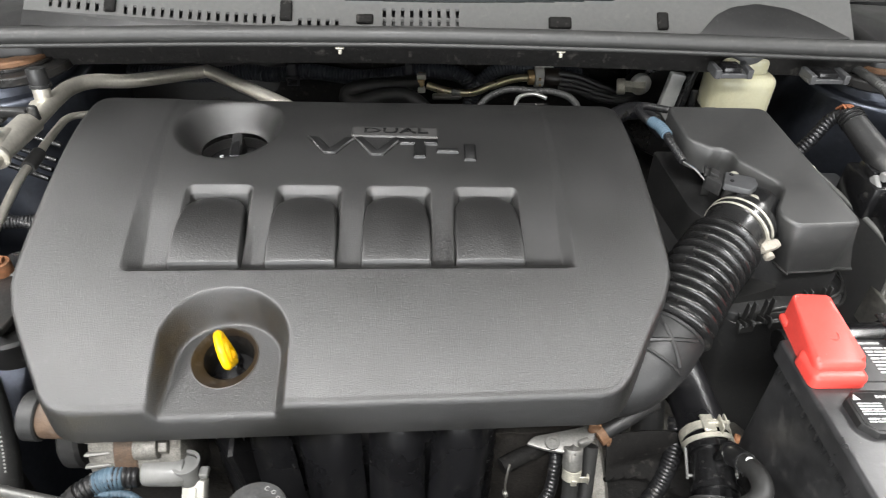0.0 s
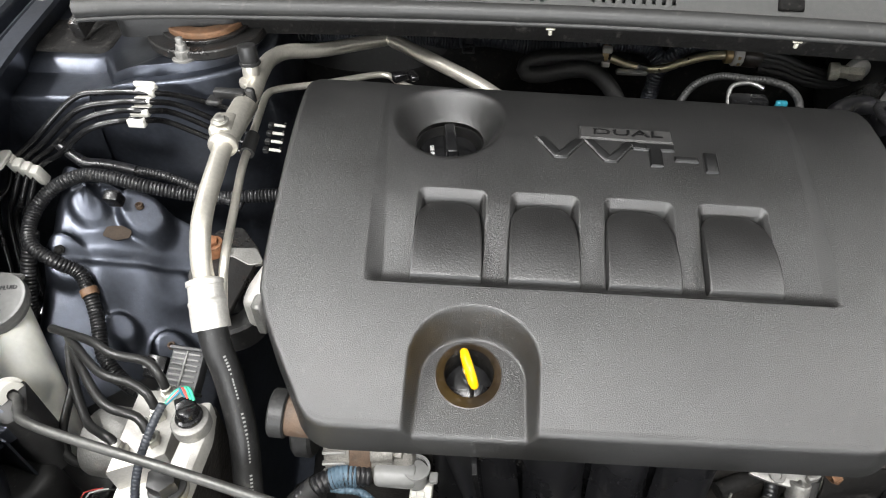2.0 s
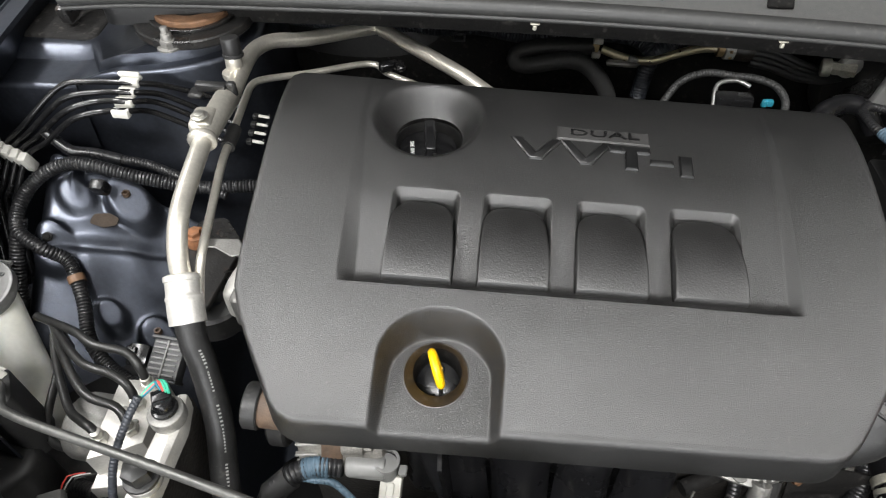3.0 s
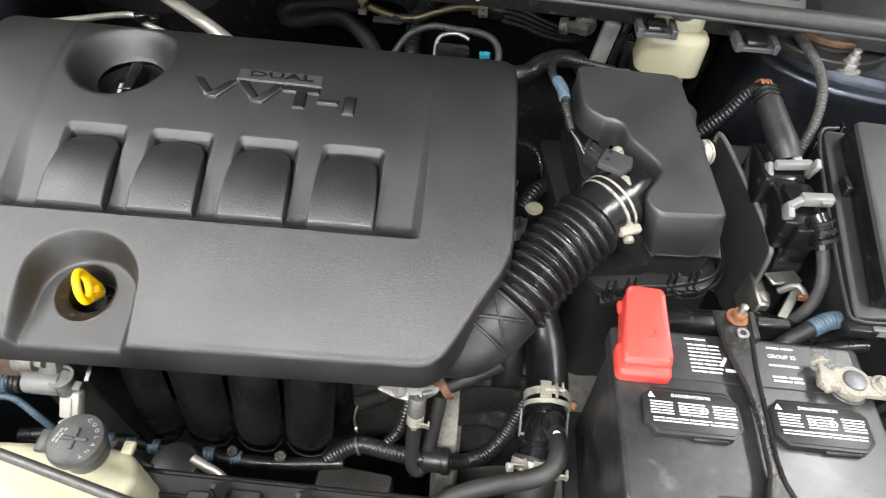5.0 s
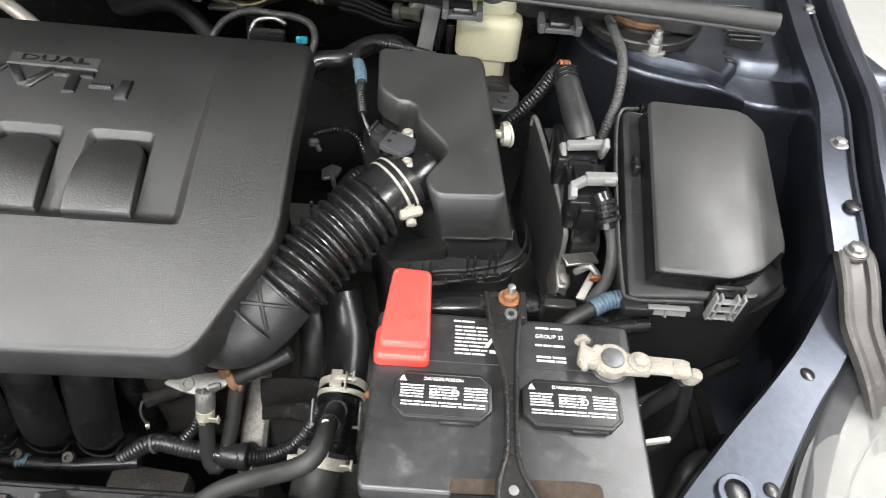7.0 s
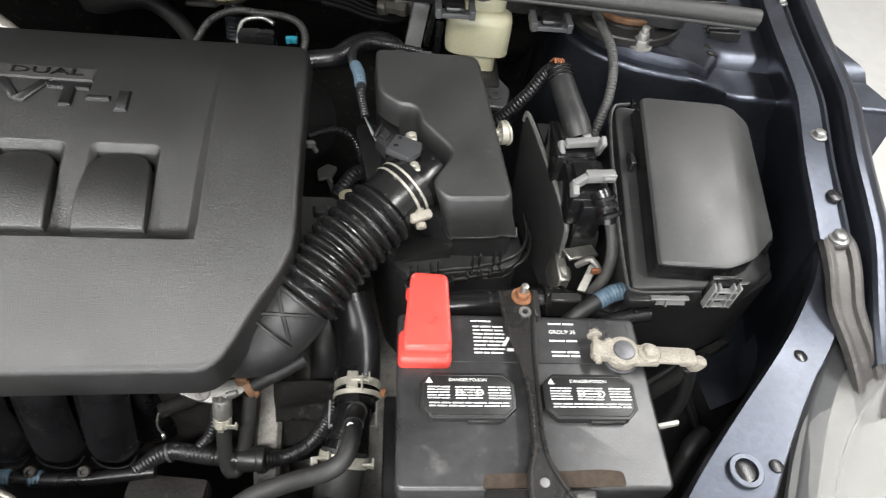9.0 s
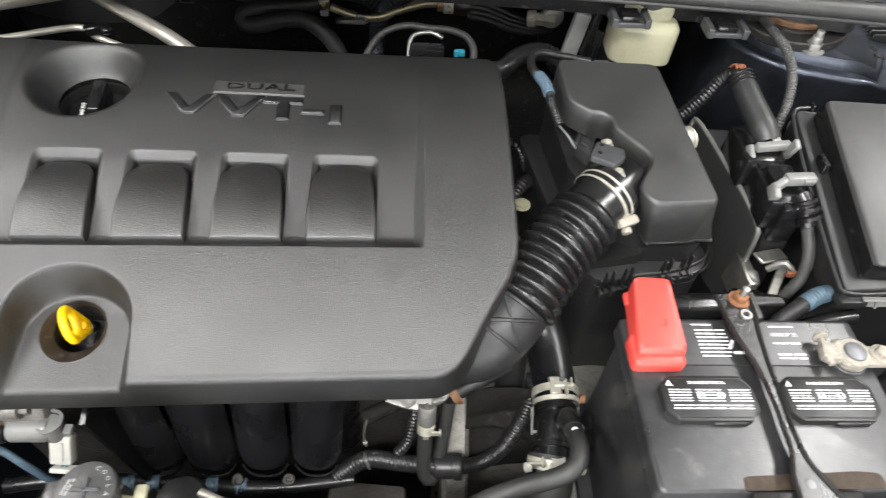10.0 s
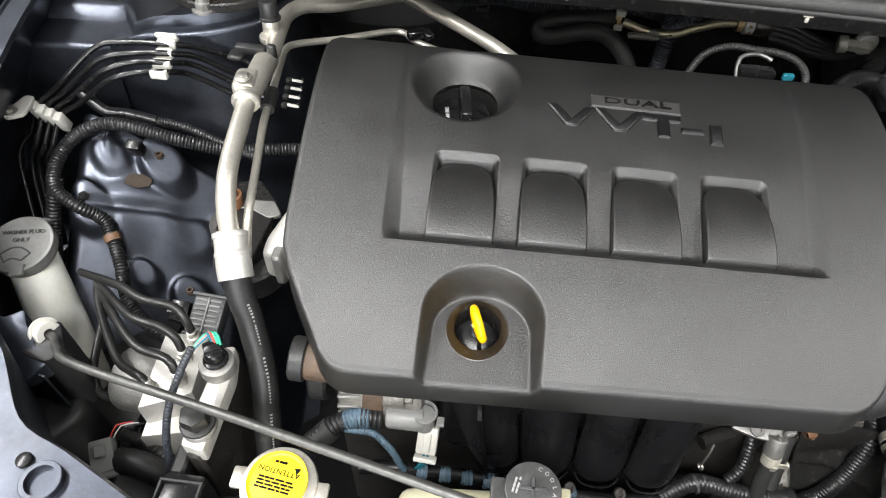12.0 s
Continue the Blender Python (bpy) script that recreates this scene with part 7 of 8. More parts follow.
def alternator():
    t = thing("alternator", "dusty cast aluminium alternator with a belt pulley", "alternator", (-0.22, 0.42, 0.68))
    part("body", rod((-0.252, 0.428, 0.792), (-0.165, 0.428, 0.792), 0.050, 36, bevel=0.008), DIRTYAL, t)
    part("band", ring((-0.226, 0.428, 0.792), (-0.205, 0.428, 0.792), 0.0512, 0.045, 36), RUSTD, t, "rusty steel band")
    for k in range(9):
        a = 0.9 + 0.22 * k
        part("vent_fin", block(0.022, 0.003, 0.006, 0.0008, 1, at(-0.240, 0.428 + 0.0485 * math.cos(a + 1.2), 0.792 + 0.0485 * math.sin(a + 1.2) - 0.003, math.degrees(a + 1.2) - 90, 0, 8)), CAST, t)
    part("pulley", join(ring((-0.288, 0.428, 0.792), (-0.268, 0.428, 0.792), 0.034, 0.012, 36), rod((-0.292, 0.428, 0.792), (-0.252, 0.428, 0.792), 0.014, 20)), RUBBER, t)
    part("lug", join(rod((-0.205, 0.388, 0.824), (-0.184, 0.389, 0.824), 0.0115, 20), rod((-0.186, 0.389, 0.824), (-0.176, 0.389, 0.824), 0.0075, 6)), DIRTYAL, t)
    b = thing("tensioner_pulley", "grey belt pulley with a rusty hub beside the engine", "pulley", (-0.285, 0.42, 0.80))
    part("rim", ring((-0.296, 0.402, 0.852), (-0.281, 0.402, 0.851), 0.0220, 0.012, 36), RUBBER, b)
    part("hub", rod((-0.282, 0.402, 0.851), (-0.240, 0.402, 0.849), 0.0195, 28), RUSTD, b, "rusty steel hub")
    m = thing("engine_mount", "cast aluminium engine mount bracket", "engine mount", (-0.33, 0.52, 0.80))
    part("arm", prism([(-0.358, 0.512), (-0.340, 0.507), (-0.312, 0.512), (-0.300, 0.60), (-0.322, 0.602), (-0.342, 0.572), (-0.358, 0.535)], 0.835, 0.888, 0.007, 3, lambda x, y: 0.880 + 0.35 * (x + 0.34) + 0.15 * (y - 0.55), 0.01), ALBLK, m)
    part("rib", block(0.012, 0.02, 0.045, 0.003, 1, at(-0.336, 0.508, 0.835)), CAST, m)
    part("stay", prism([(-0.425, 0.53), (-0.375, 0.50), (-0.365, 0.60), (-0.40, 0.64), (-0.43, 0.63)], 0.845, 0.852, 0.001, 1, None, 0.008), BLACKSTEEL, m)
    part("bolt", join(rod((-0.418, 0.595, 0.850), (-0.418, 0.595, 0.866), 0.012, 18), bolt((-0.418, 0.595, 0.866), 0.008, 0.006)), RUST, m, "rusty mount bolt")
    part("insulator", join(ring((-0.405, 0.572, 0.828), (-0.405, 0.572, 0.850), 0.034, 0.019, 28), rod((-0.405, 0.572, 0.82), (-0.405, 0.572, 0.846), 0.012, 16)), BRACE, m, "dark rubber and steel insulator")
    part("top_plate", prism([(-0.440, 0.600), (-0.372, 0.606), (-0.358, 0.585), (-0.372, 0.578), (-0.396, 0.590), (-0.430, 0.588)], 0.848, 0.853, 0.001, 1, None, 0.004), CAST, m)
    part("rubber", ring((-0.385, 0.535, 0.80), (-0.385, 0.535, 0.836), 0.04, 0.018, 28), RUBBER, m)


alternator()


def plug_and_looms():
    t = thing("alternator_plug", "grey plastic elbow terminal boot on a ribbed loom", "connector", (-0.19, 0.39, 0.76))
    part("elbow", join(rod((-0.202, 0.377, 0.799), (-0.163, 0.379, 0.800), 0.0112, 20, bevel=0.004), rod((-0.163, 0.379, 0.786), (-0.163, 0.381, 0.808), 0.0105, 24, bevel=0.002), ring((-0.163, 0.382, 0.806), (-0.163, 0.382, 0.810), 0.0128, 0.0100, 24), block(0.036, 0.020, 0.012, 0.005, 2, at(-0.182, 0.377, 0.790))), GREYP, t)
    part("tab", block(0.008, 0.010, 0.006, 0.001, 1, at(-0.147, 0.378, 0.796)), GREYP, t)
    part("loom", ribbed([(-0.205, 0.376, 0.797), (-0.228, 0.374, 0.797), (-0.252, 0.366, 0.791), (-0.272, 0.352, 0.777), (-0.282, 0.340, 0.75)], 0.0105, 0.0045, 0.13), LOOM, t)
    part("sleeve", ribbed([(-0.218, 0.375, 0.797), (-0.231, 0.3735, 0.797), (-0.243, 0.370, 0.794)], 0.0110, 0.0036, 0.13, 14), BLUETAPE, t, "blue ribbed sleeve")
    part("branch", ribbed([(-0.245, 0.364, 0.790), (-0.232, 0.363, 0.790), (-0.213, 0.364, 0.785), (-0.195, 0.357, 0.768), (-0.186, 0.355, 0.740), (-0.181, 0.356, 0.722)], 0.0038, 0.0034, 0.13), BLUETAPE, t, "blue-grey ribbed branch")
    part("tape", tube([(-0.254, 0.364, 0.789), (-0.274, 0.350, 0.774)], 0.0125, 12), RUBBER, t)
    c = thing("white_connector", "white plastic wire connector", "connector", (-0.155, 0.37, 0.73))
    q = at(-0.159, 0.360, 0.764, -40, 0, -4)
    part("body", moved(join(block(0.0210, 0.013, 0.030, 0.002, 2, at(0, 0, 0)), block(0.008, 0.003, 0.020, 0.001, 1, at(0, -0.007, 0.004)), block(0.0235, 0.011, 0.005, 0.001, 1, at(0, 0, -0.010))), q), CLIPW, c)
    for k in range(2):
        part("wire", tube([(-0.161 + 0.004 * k, 0.358, 0.760), (-0.163 + 0.004 * k, 0.356, 0.745), (-0.170 + 0.004 * k, 0.357, 0.725)], 0.0014, 6), CYAN, c)
    w = thing("engine_loom", "black engine loom with blue bands below the manifold", "wiring loom", (0.0, 0.36, 0.68))
    part("loom", tube([(-0.230, 0.352, 0.722), (-0.191, 0.358, 0.720), (-0.163, 0.359, 0.715), (-0.117, 0.363, 0.706), (-0.06, 0.362, 0.698), (0.0, 0.360, 0.693), (0.05, 0.362, 0.690), (0.12, 0.370, 0.690)], 0.0076, 14), MANI, w)
    for x in (-0.163, -0.138, -0.114, -0.090, -0.03, 0.0):
        y, z = 0.359 + 0.05 * min(0.046, x + 0.163), 0.715 - 0.19 * min(0.046, x + 0.163) - 0.11 * max(0.0, x + 0.117)
        part("band", ribbed([(x - 0.006, y - 0.0006, z + 0.0004), (x, y, z), (x + 0.006, y + 0.0006, z - 0.0004)], 0.0087, 0.004, 0.1, 14), BLUETAPE, w, "blue ribbed band")
    w = thing("engine_loom", "thick corrugated loom with a taped branch", "wiring loom", (0.25, 0.38, 0.70))
    part("loom", ribbed([(0.100, 0.372, 0.690), (0.133, 0.386, 0.706), (0.17, 0.383, 0.705), (0.211, 0.378, 0.704)], 0.0100, 0.0042, 0.07, 16), LOOM, w)
    part("joint", join(rod((0.208, 0.380, 0.700), (0.238, 0.379, 0.703), 0.0135, 20, bevel=0.003), rod((0.230, 0.379, 0.702), (0.240, 0.379, 0.703), 0.0150, 20)), BLACK, w, "black plastic tee joint")
    part("loom", ribbed([(0.236, 0.379, 0.702), (0.258, 0.387, 0.690), (0.280, 0.397, 0.694), (0.299, 0.412, 0.712), (0.314, 0.434, 0.742), (0.320, 0.46, 0.765)], 0.0090, 0.0040, 0.08, 16), LOOM, w)
    part("wrap", ribbed([(0.168, 0.390, 0.712), (0.180, 0.400, 0.724), (0.186, 0.418, 0.742), (0.188, 0.435, 0.755)], 0.0066, 0.0040, 0.10, 14), LOOM, w)
    part("tie", ring((0.133, 0.385, 0.705), (0.136, 0.386, 0.7055), 0.0112, 0.0095, 18), DARKGREY, w)


plug_and_looms()


def coolant_bits():
    t = thing("coolant_tank", "pale yellow coolant overflow tank with a black cap", "coolant tank", (-0.085, 0.26, 0.70))
    part("tank", prism([(-0.165, 0.215), (-0.025, 0.222), (-0.012, 0.245), (-0.022, 0.258), (-0.018, 0.272), (-0.030, 0.292), (-0.060, 0.296), (-0.150, 0.290), (-0.172, 0.286), (-0.172, 0.25)], 0.72, 0.868, 0.008, 3, None, 0.01), CREAM, t)
    part("tab", block(0.010, 0.012, 0.006, 0.002, 2, at(-0.036, 0.295, 0.862)), CREAM, t)
    a, b = Vector((-0.066, 0.286, 0.866)), Vector((-0.066, 0.286, 0.897))
    cap = part("cap", join(rod(a + Vector((0, 0, 0.021)), b, 0.0228, 40, bevel=0.0025), rod(a, a + Vector((0, 0, 0.018)), 0.018, 24), block(0.016, 0.020, 0.006, 0.003, 2, at(-0.091, 0.285, 0.886))), BLACKCAP, t, "black round cap")
    part("cross", join(block(0.022, 0.003, 0.0025, 0.0006, 1, at(-0.066, 0.286, 0.8965)), block(0.003, 0.018, 0.0025, 0.0006, 1, at(-0.066, 0.286, 0.8965))), DARKGREY, cap)
    for k, ch in enumerate("COOLANT"):
        g = 1.25 - 0.36 * k
        part("lettering", letters(ch, 0.0046, at(-0.066 + 0.0170 * math.cos(g), 0.286 + 0.0170 * math.sin(g), 0.8972, 0, 0, math.degrees(g) - 90)), PRINT, cap)
    part("print", bars(at(-0.079, 0.288, 0.8972, 0, 0, 75), 0.014, 0.006, 2, 5, 4), PRINT, cap)
    r = thing("radiator_filler", "metal radiator cap with a yellow warning sticker", "radiator cap", (-0.279, 0.286, 0.82))
    part("disc", join(rod((-0.279, 0.286, 0.826), (-0.279, 0.286, 0.838), 0.034, 36, bevel=0.003), block(0.022, 0.020, 0.006, 0.004, 2, at(-0.246, 0.283, 0.829)), block(0.022, 0.020, 0.006, 0.004, 2, at(-0.312, 0.289, 0.829))), ALLOY, r)
    st = part("sticker", rod((-0.280, 0.287, 0.838), (-0.280, 0.287, 0.8388), 0.0265, 36), YELLOWL, r, "yellow round sticker")
    part("lettering", letters("ATTENTION", 0.0068, at(-0.281, 0.296, 0.8389, 0, 0, 172)), GLOSS, st, "black letters ATTENTION")
    part("small_print", join(bars(at(-0.282, 0.284, 0.8389, 0, 0, -8), 0.034, 0.012, 4, 41, 5), bars(at(-0.280, 0.304, 0.8389, 0, 0, -8), 0.014, 0.004, 1, 43, 2)), GLOSS, st)
    part("warning_sign", prism([(-0.268, 0.300), (-0.262, 0.300), (-0.265, 0.2945)], 0.8388, 0.8393, 0, 1), GLOSS, st)
    h = thing("radiator", "black radiator with its top tank and fan shroud", "radiator", (0.05, 0.24, 0.35))
    part("top_tank", join(block(0.74, 0.045, 0.05, 0.012, 3, at(0.05, 0.250, 0.775)), block(0.74, 0.012, 0.010, 0.002, 1, at(0.05, 0.276, 0.795))), BLACK, h)
    part("core", block(0.70, 0.03, 0.42, 0.003, 1, at(0.05, 0.245, 0.36)), GRIME, h)
    part("neck", rod((-0.279, 0.286, 0.79), (-0.279, 0.286, 0.828), 0.024, 24), BLACK, h)
    part("outlet", tube([(-0.34, 0.262, 0.80), (-0.31, 0.265, 0.805), (-0.27, 0.27, 0.805), (-0.22, 0.275, 0.80)], 0.017, 18), RUBBER, h)
    sh = part("shroud", join(block(0.46, 0.012, 0.40, 0.004, 1, at(0.09, 0.300, 0.36)), block(0.46, 0.05, 0.012, 0.003, 1, at(0.09, 0.288, 0.765))), BLACK, h, "black plastic fan shroud")
    for x in (-0.045, 0.030, 0.106, 0.182):
        part("shroud_rib", moved(prism([(0, 0), (0.034, 0), (0.028, 0.010), (0.006, 0.058), (0.002, 0.058)], 0, 0.0040, 0.0006, 1), at(x, 0.279, 0.772, 90, 0, 84)), DARKGREY, h)
    part("shroud_step", block(0.40, 0.020, 0.010, 0.002, 1, at(0.10, 0.292, 0.786)), BLACK, h)
    for x in (0.055, 0.130):
        part("shroud_pocket", block(0.030, 0.016, 0.014, 0.002, 1, at(x, 0.284, 0.790)), BLACK, h)
    part("clip", block(0.020, 0.020, 0.03, 0.002, 1, at(0.03, 0.262, 0.82)), BLACK, h)
    cm = thing("radiator_support", "black steel radiator support bar", "support bar", (0.05, 0.17, 0.80))
    part("bar", block(0.95, 0.06, 0.05, 0.008, 2, at(0.06, 0.175, 0.80)), BLACKSTEEL, cm)
    part("tube", tube([(-0.10, 0.228, 0.846), (0.0, 0.226, 0.846), (0.10, 0.226, 0.845), (0.19, 0.226, 0.842), (0.235, 0.232, 0.83)], 0.0095, 14), RUBBER, cm)
    part("bolt", bolt((0.14, 0.19, 0.85), 0.007, 0.006), STEEL, cm)
    f = thing("starter_motor", "round grey canister behind the radiator", "canister", (-0.046, 0.33, 0.56))
    part("can", rod((-0.046, 0.330, 0.56), (-0.046, 0.330, 0.745), 0.027, 32, bevel=0.010), BLACK, f)
    g = thing("steel_pipe", "bent plated steel pipe behind the radiator", "pipe", (0.06, 0.30, 0.70))
    part("pipe", tube([(-0.028, 0.338, 0.742), (-0.016, 0.333, 0.740), (0.000, 0.328, 0.732), (0.012, 0.320, 0.716), (0.016, 0.315, 0.69)], 0.0052, 14), ALLOY, g)
    part("clamp_plate", block(0.026, 0.014, 0.024, 0.003, 2, at(-0.026, 0.322, 0.690, 0, 0, 10)), CAST, g)
    solo("knock_bracket", join(block(0.085, 0.03, 0.035, 0.006, 2, at(0.135, 0.352, 0.655, 0, 0, -5)), block(0.02, 0.02, 0.02, 0.003, 1, at(0.16, 0.352, 0.668))), GRIME, "dusty cast bracket below the manifold", "bracket")
    solo("wire_clip", join(sweep(spline([(-0.072, 0.312, 0.825), (-0.066, 0.311, 0.805), (-0.060, 0.310, 0.785), (-0.054, 0.310, 0.768)], 0.004), 0.0052, 10, True, 0.6), ring((-0.056, 0.306, 0.757), (-0.052, 0.311, 0.757), 0.0075, 0.0035, 16), block(0.014, 0.006, 0.012, 0.002, 1, at(-0.058, 0.311, 0.776, 0, 30, 0))), GRIME, "dirty steel bracket with a ring end", "bracket")


coolant_bits()


def thermostat():
    t = thing("thermostat_housing", "corroded cast aluminium coolant outlet with clamped hoses", "coolant outlet", (0.20, 0.41, 0.76))
    part("casting", join(rod((0.199, 0.414, 0.782), (0.1985, 0.403, 0.762), 0.0098, 20), moved(prism([(-0.040, 0.004), (-0.022, -0.006), (-0.006, -0.012), (0.010, -0.012), (0.026, -0.006), (0.034, 0.004), (0.030, 0.010), (-0.03, 0.010)], 0, 0.004, 0.0015, 2, None, 0.004), at(0.193, 0.422, 0.779, 12, -6, 8)), ring((0.179, 0.419, 0.780), (0.179, 0.4185, 0.7835), 0.0075, 0.004, 18), block(0.012, 0.006, 0.008, 0.002, 2, at(0.209, 0.416, 0.782, 0, 0, 20)), block(0.005, 0.012, 0.010, 0.002, 1, at(0.1985, 0.409, 0.776))), CAST, t)
    part("corrosion", join(ring((0.224, 0.4225, 0.786), (0.231, 0.4255, 0.789), 0.0104, 0.0084, 20), block(0.006, 0.010, 0.012, 0.002, 1, at(0.234, 0.420, 0.778)), block(0.012, 0.006, 0.016, 0.002, 1, at(0.220, 0.425, 0.790))), RUSTB, t, "orange corroded clamp")
    part("hose", tube([(0.1985, 0.404, 0.766), (0.1980, 0.396, 0.748), (0.1970, 0.386, 0.726), (0.1975, 0.375, 0.706), (0.2020, 0.368, 0.695), (0.2085, 0.372, 0.694), (0.2140, 0.388, 0.706), (0.2190, 0.410, 0.732), (0.2230, 0.430, 0.76)], 0.0080, 18), GREYHOSE, t, "grey rubber hose looped back on itself")
    part("clamp", join(ring((0.1985, 0.4020, 0.763), (0.1980, 0.3975, 0.753), 0.0094, 0.0076, 24), block(0.009, 0.0018, 0.009, 0.0006, 1, at(0.2085, 0.393, 0.753)), block(0.0018, 0.006, 0.010, 0.0006, 1, at(0.2130, 0.394, 0.752)), block(0.006, 0.0018, 0.008, 0.0006, 1, at(0.198, 0.388, 0.755))), STEELC, t, "cream spring clamp")
    part("pipe", rod((0.230, 0.425, 0.789), (0.284, 0.447, 0.811), 0.0086, 18), RUBBER, t)
    h = thing("breather_hose", "wire clip on an added, blackened hose stub", "hose", (0.14, 0.42, 0.74))
    # added stub, blackened to sink into the dark behind the wire clip
    part("stub", tube([(0.130, 0.412, 0.752), (0.155, 0.424, 0.754), (0.19, 0.44, 0.756)], 0.0085, 22), FELTSHADE, h)
    part("wire_clip", join(tube([(0.136, 0.402, 0.771), (0.1335, 0.396, 0.762), (0.1325, 0.394, 0.750), (0.133, 0.394, 0.738)], 0.0012, 8), ring((0.132, 0.393, 0.733), (0.1345, 0.394, 0.733), 0.0042, 0.0028, 14)), ZINC, h)
    r = thing("radiator_hose", "large black radiator hose with a spring clamp", "radiator hose", (0.34, 0.42, 0.70))
    part("upper_hose", tube([(0.322, 0.53, 0.805), (0.334, 0.495, 0.784), (0.338, 0.458, 0.776), (0.338, 0.428, 0.774)], 0.0235, 26), MANI, r)
    part("clamp", join(ring((0.338, 0.436, 0.775), (0.338, 0.428, 0.774), 0.0255, 0.023, 30), ring((0.338, 0.424, 0.774), (0.338, 0.419, 0.773), 0.0255, 0.023, 30), block(0.012, 0.020, 0.004, 0.001, 1, at(0.333, 0.428, 0.7975)), block(0.022, 0.004, 0.005, 0.001, 1, at(0.343, 0.4275, 0.798)), block(0.0018, 0.016, 0.010, 0.0005, 1, at(0.3435, 0.424, 0.798)), block(0.0018, 0.012, 0.008, 0.0005, 1, at(0.3505, 0.430, 0.796))), STEELC, r, "tarnished spring clamp")
    part("clip", rod((0.363, 0.424, 0.780), (0.368, 0.422, 0.780), 0.005, 12), RUST, r)
    part("pipe", tube([(0.338, 0.432, 0.774), (0.334, 0.395, 0.770), (0.328, 0.358, 0.763)], 0.0195, 26), GLOSS, r)
    part("collar", ring((0.337, 0.417, 0.773), (0.3362, 0.409, 0.772), 0.0232, 0.018, 28), GLOSS, r)
    part("collar", ring((0.331, 0.377, 0.7665), (0.330, 0.371, 0.7655), 0.0225, 0.018, 28), GLOSS, r)
    part("nozzle", join(rod((0.336, 0.397, 0.780), (0.3395, 0.388, 0.808), 0.0082, 18), ring((0.339, 0.3895, 0.803), (0.3397, 0.3875, 0.809), 0.0112, 0.008, 18)), GLOSS, r)
    part("lower_hose", tube([(0.3285, 0.366, 0.764), (0.324, 0.342, 0.752), (0.319, 0.318, 0.715), (0.316, 0.306, 0.62)], 0.0240, 26), GREYHOSE, r)
    part("clamp", join(ring((0.3282, 0.363, 0.763), (0.3262, 0.353, 0.758), 0.0258, 0.0235, 30), block(0.014, 0.003, 0.012, 0.0008, 1, at(0.308, 0.351, 0.772)), block(0.003, 0.010, 0.012, 0.0008, 1, at(0.3135, 0.352, 0.774)), block(0.012, 0.0025, 0.010, 0.0008, 1, at(0.352, 0.348, 0.764)), block(0.0025, 0.009, 0.010, 0.0008, 1, at(0.3575, 0.350, 0.764))), STEELC, r, "tarnished spring clamp")
    part("tab", rod((0.302, 0.350, 0.776), (0.296, 0.349, 0.777), 0.0048, 12), CLIPW, r, "cream clamp end")
    part("tag", block(0.014, 0.007, 0.0012, 0.0004, 1, at(0.329, 0.3535, 0.7842, -15, 0, 0)), CLIPW, r, "small white tag")
    for x in (0.310, 0.359):
        part("stay", join(block(0.0022, 0.003, 0.030, 0.0006, 1, at(x, 0.390, 0.762, -50, 0, 0)), block(0.010, 0.003, 0.0025, 0.0006, 1, at(x + (0.004 if x < 0.33 else -0.004), 0.392, 0.764))), GREYP, r)
    b = thing("bypass_hose", "grey rubber heater hose crossing in front of the radiator hose", "hose", (0.30, 0.32, 0.78))
    part("hose", tube([(0.19, 0.262, 0.752), (0.215, 0.288, 0.778), (0.243, 0.306, 0.797), (0.279, 0.316, 0.811), (0.315, 0.319, 0.832), (0.331, 0.327, 0.840), (0.337, 0.345, 0.838), (0.338, 0.368, 0.824), (0.339, 0.384, 0.810)], 0.0088, 20), GREYHOSE, b)
    part("sleeve", tube([(0.3378, 0.366, 0.8255), (0.3385, 0.378, 0.8155), (0.3393, 0.388, 0.805)], 0.0097, 20), LOOM, b, "black hose end")
    part("print", rod((0.336, 0.3612, 0.8362), (0.3358, 0.3606, 0.8378), 0.0036, 14), LABELW, b, "white paint dot")
    solo("hose_behind", tube([(0.290, 0.52, 0.79), (0.297, 0.490, 0.77), (0.297, 0.465, 0.72), (0.295, 0.45, 0.64)], 0.017, 18), RUBBER, "black hose behind the radiator hose", "hose")
    solo("casting_edge", sweep(spline([(0.203, 0.452, 0.712), (0.209, 0.452, 0.693), (0.214, 0.452, 0.676), (0.213, 0.452, 0.655), (0.209, 0.452, 0.635)], 0.006), 0.0062, 12, True, 0.5), CAST, "curved bare aluminium edge of the gearbox", "casting")
    solo("heat_shield", sheet(lambda u, v: (0.245 + 0.105 * u, 0.448 - 0.045 * v - 0.006 * math.sin(9 * v + 2 * u) - 0.010 * math.exp(-((v - 0.35 - 0.25 * u) / 0.06) ** 2), 0.752 + 0.016 * math.sin(3 * u) - 0.12 * v), 26, 30, 0.003), FELTSHADE, "dark grimy padded heat shield with folds", "heat shield")


thermostat()


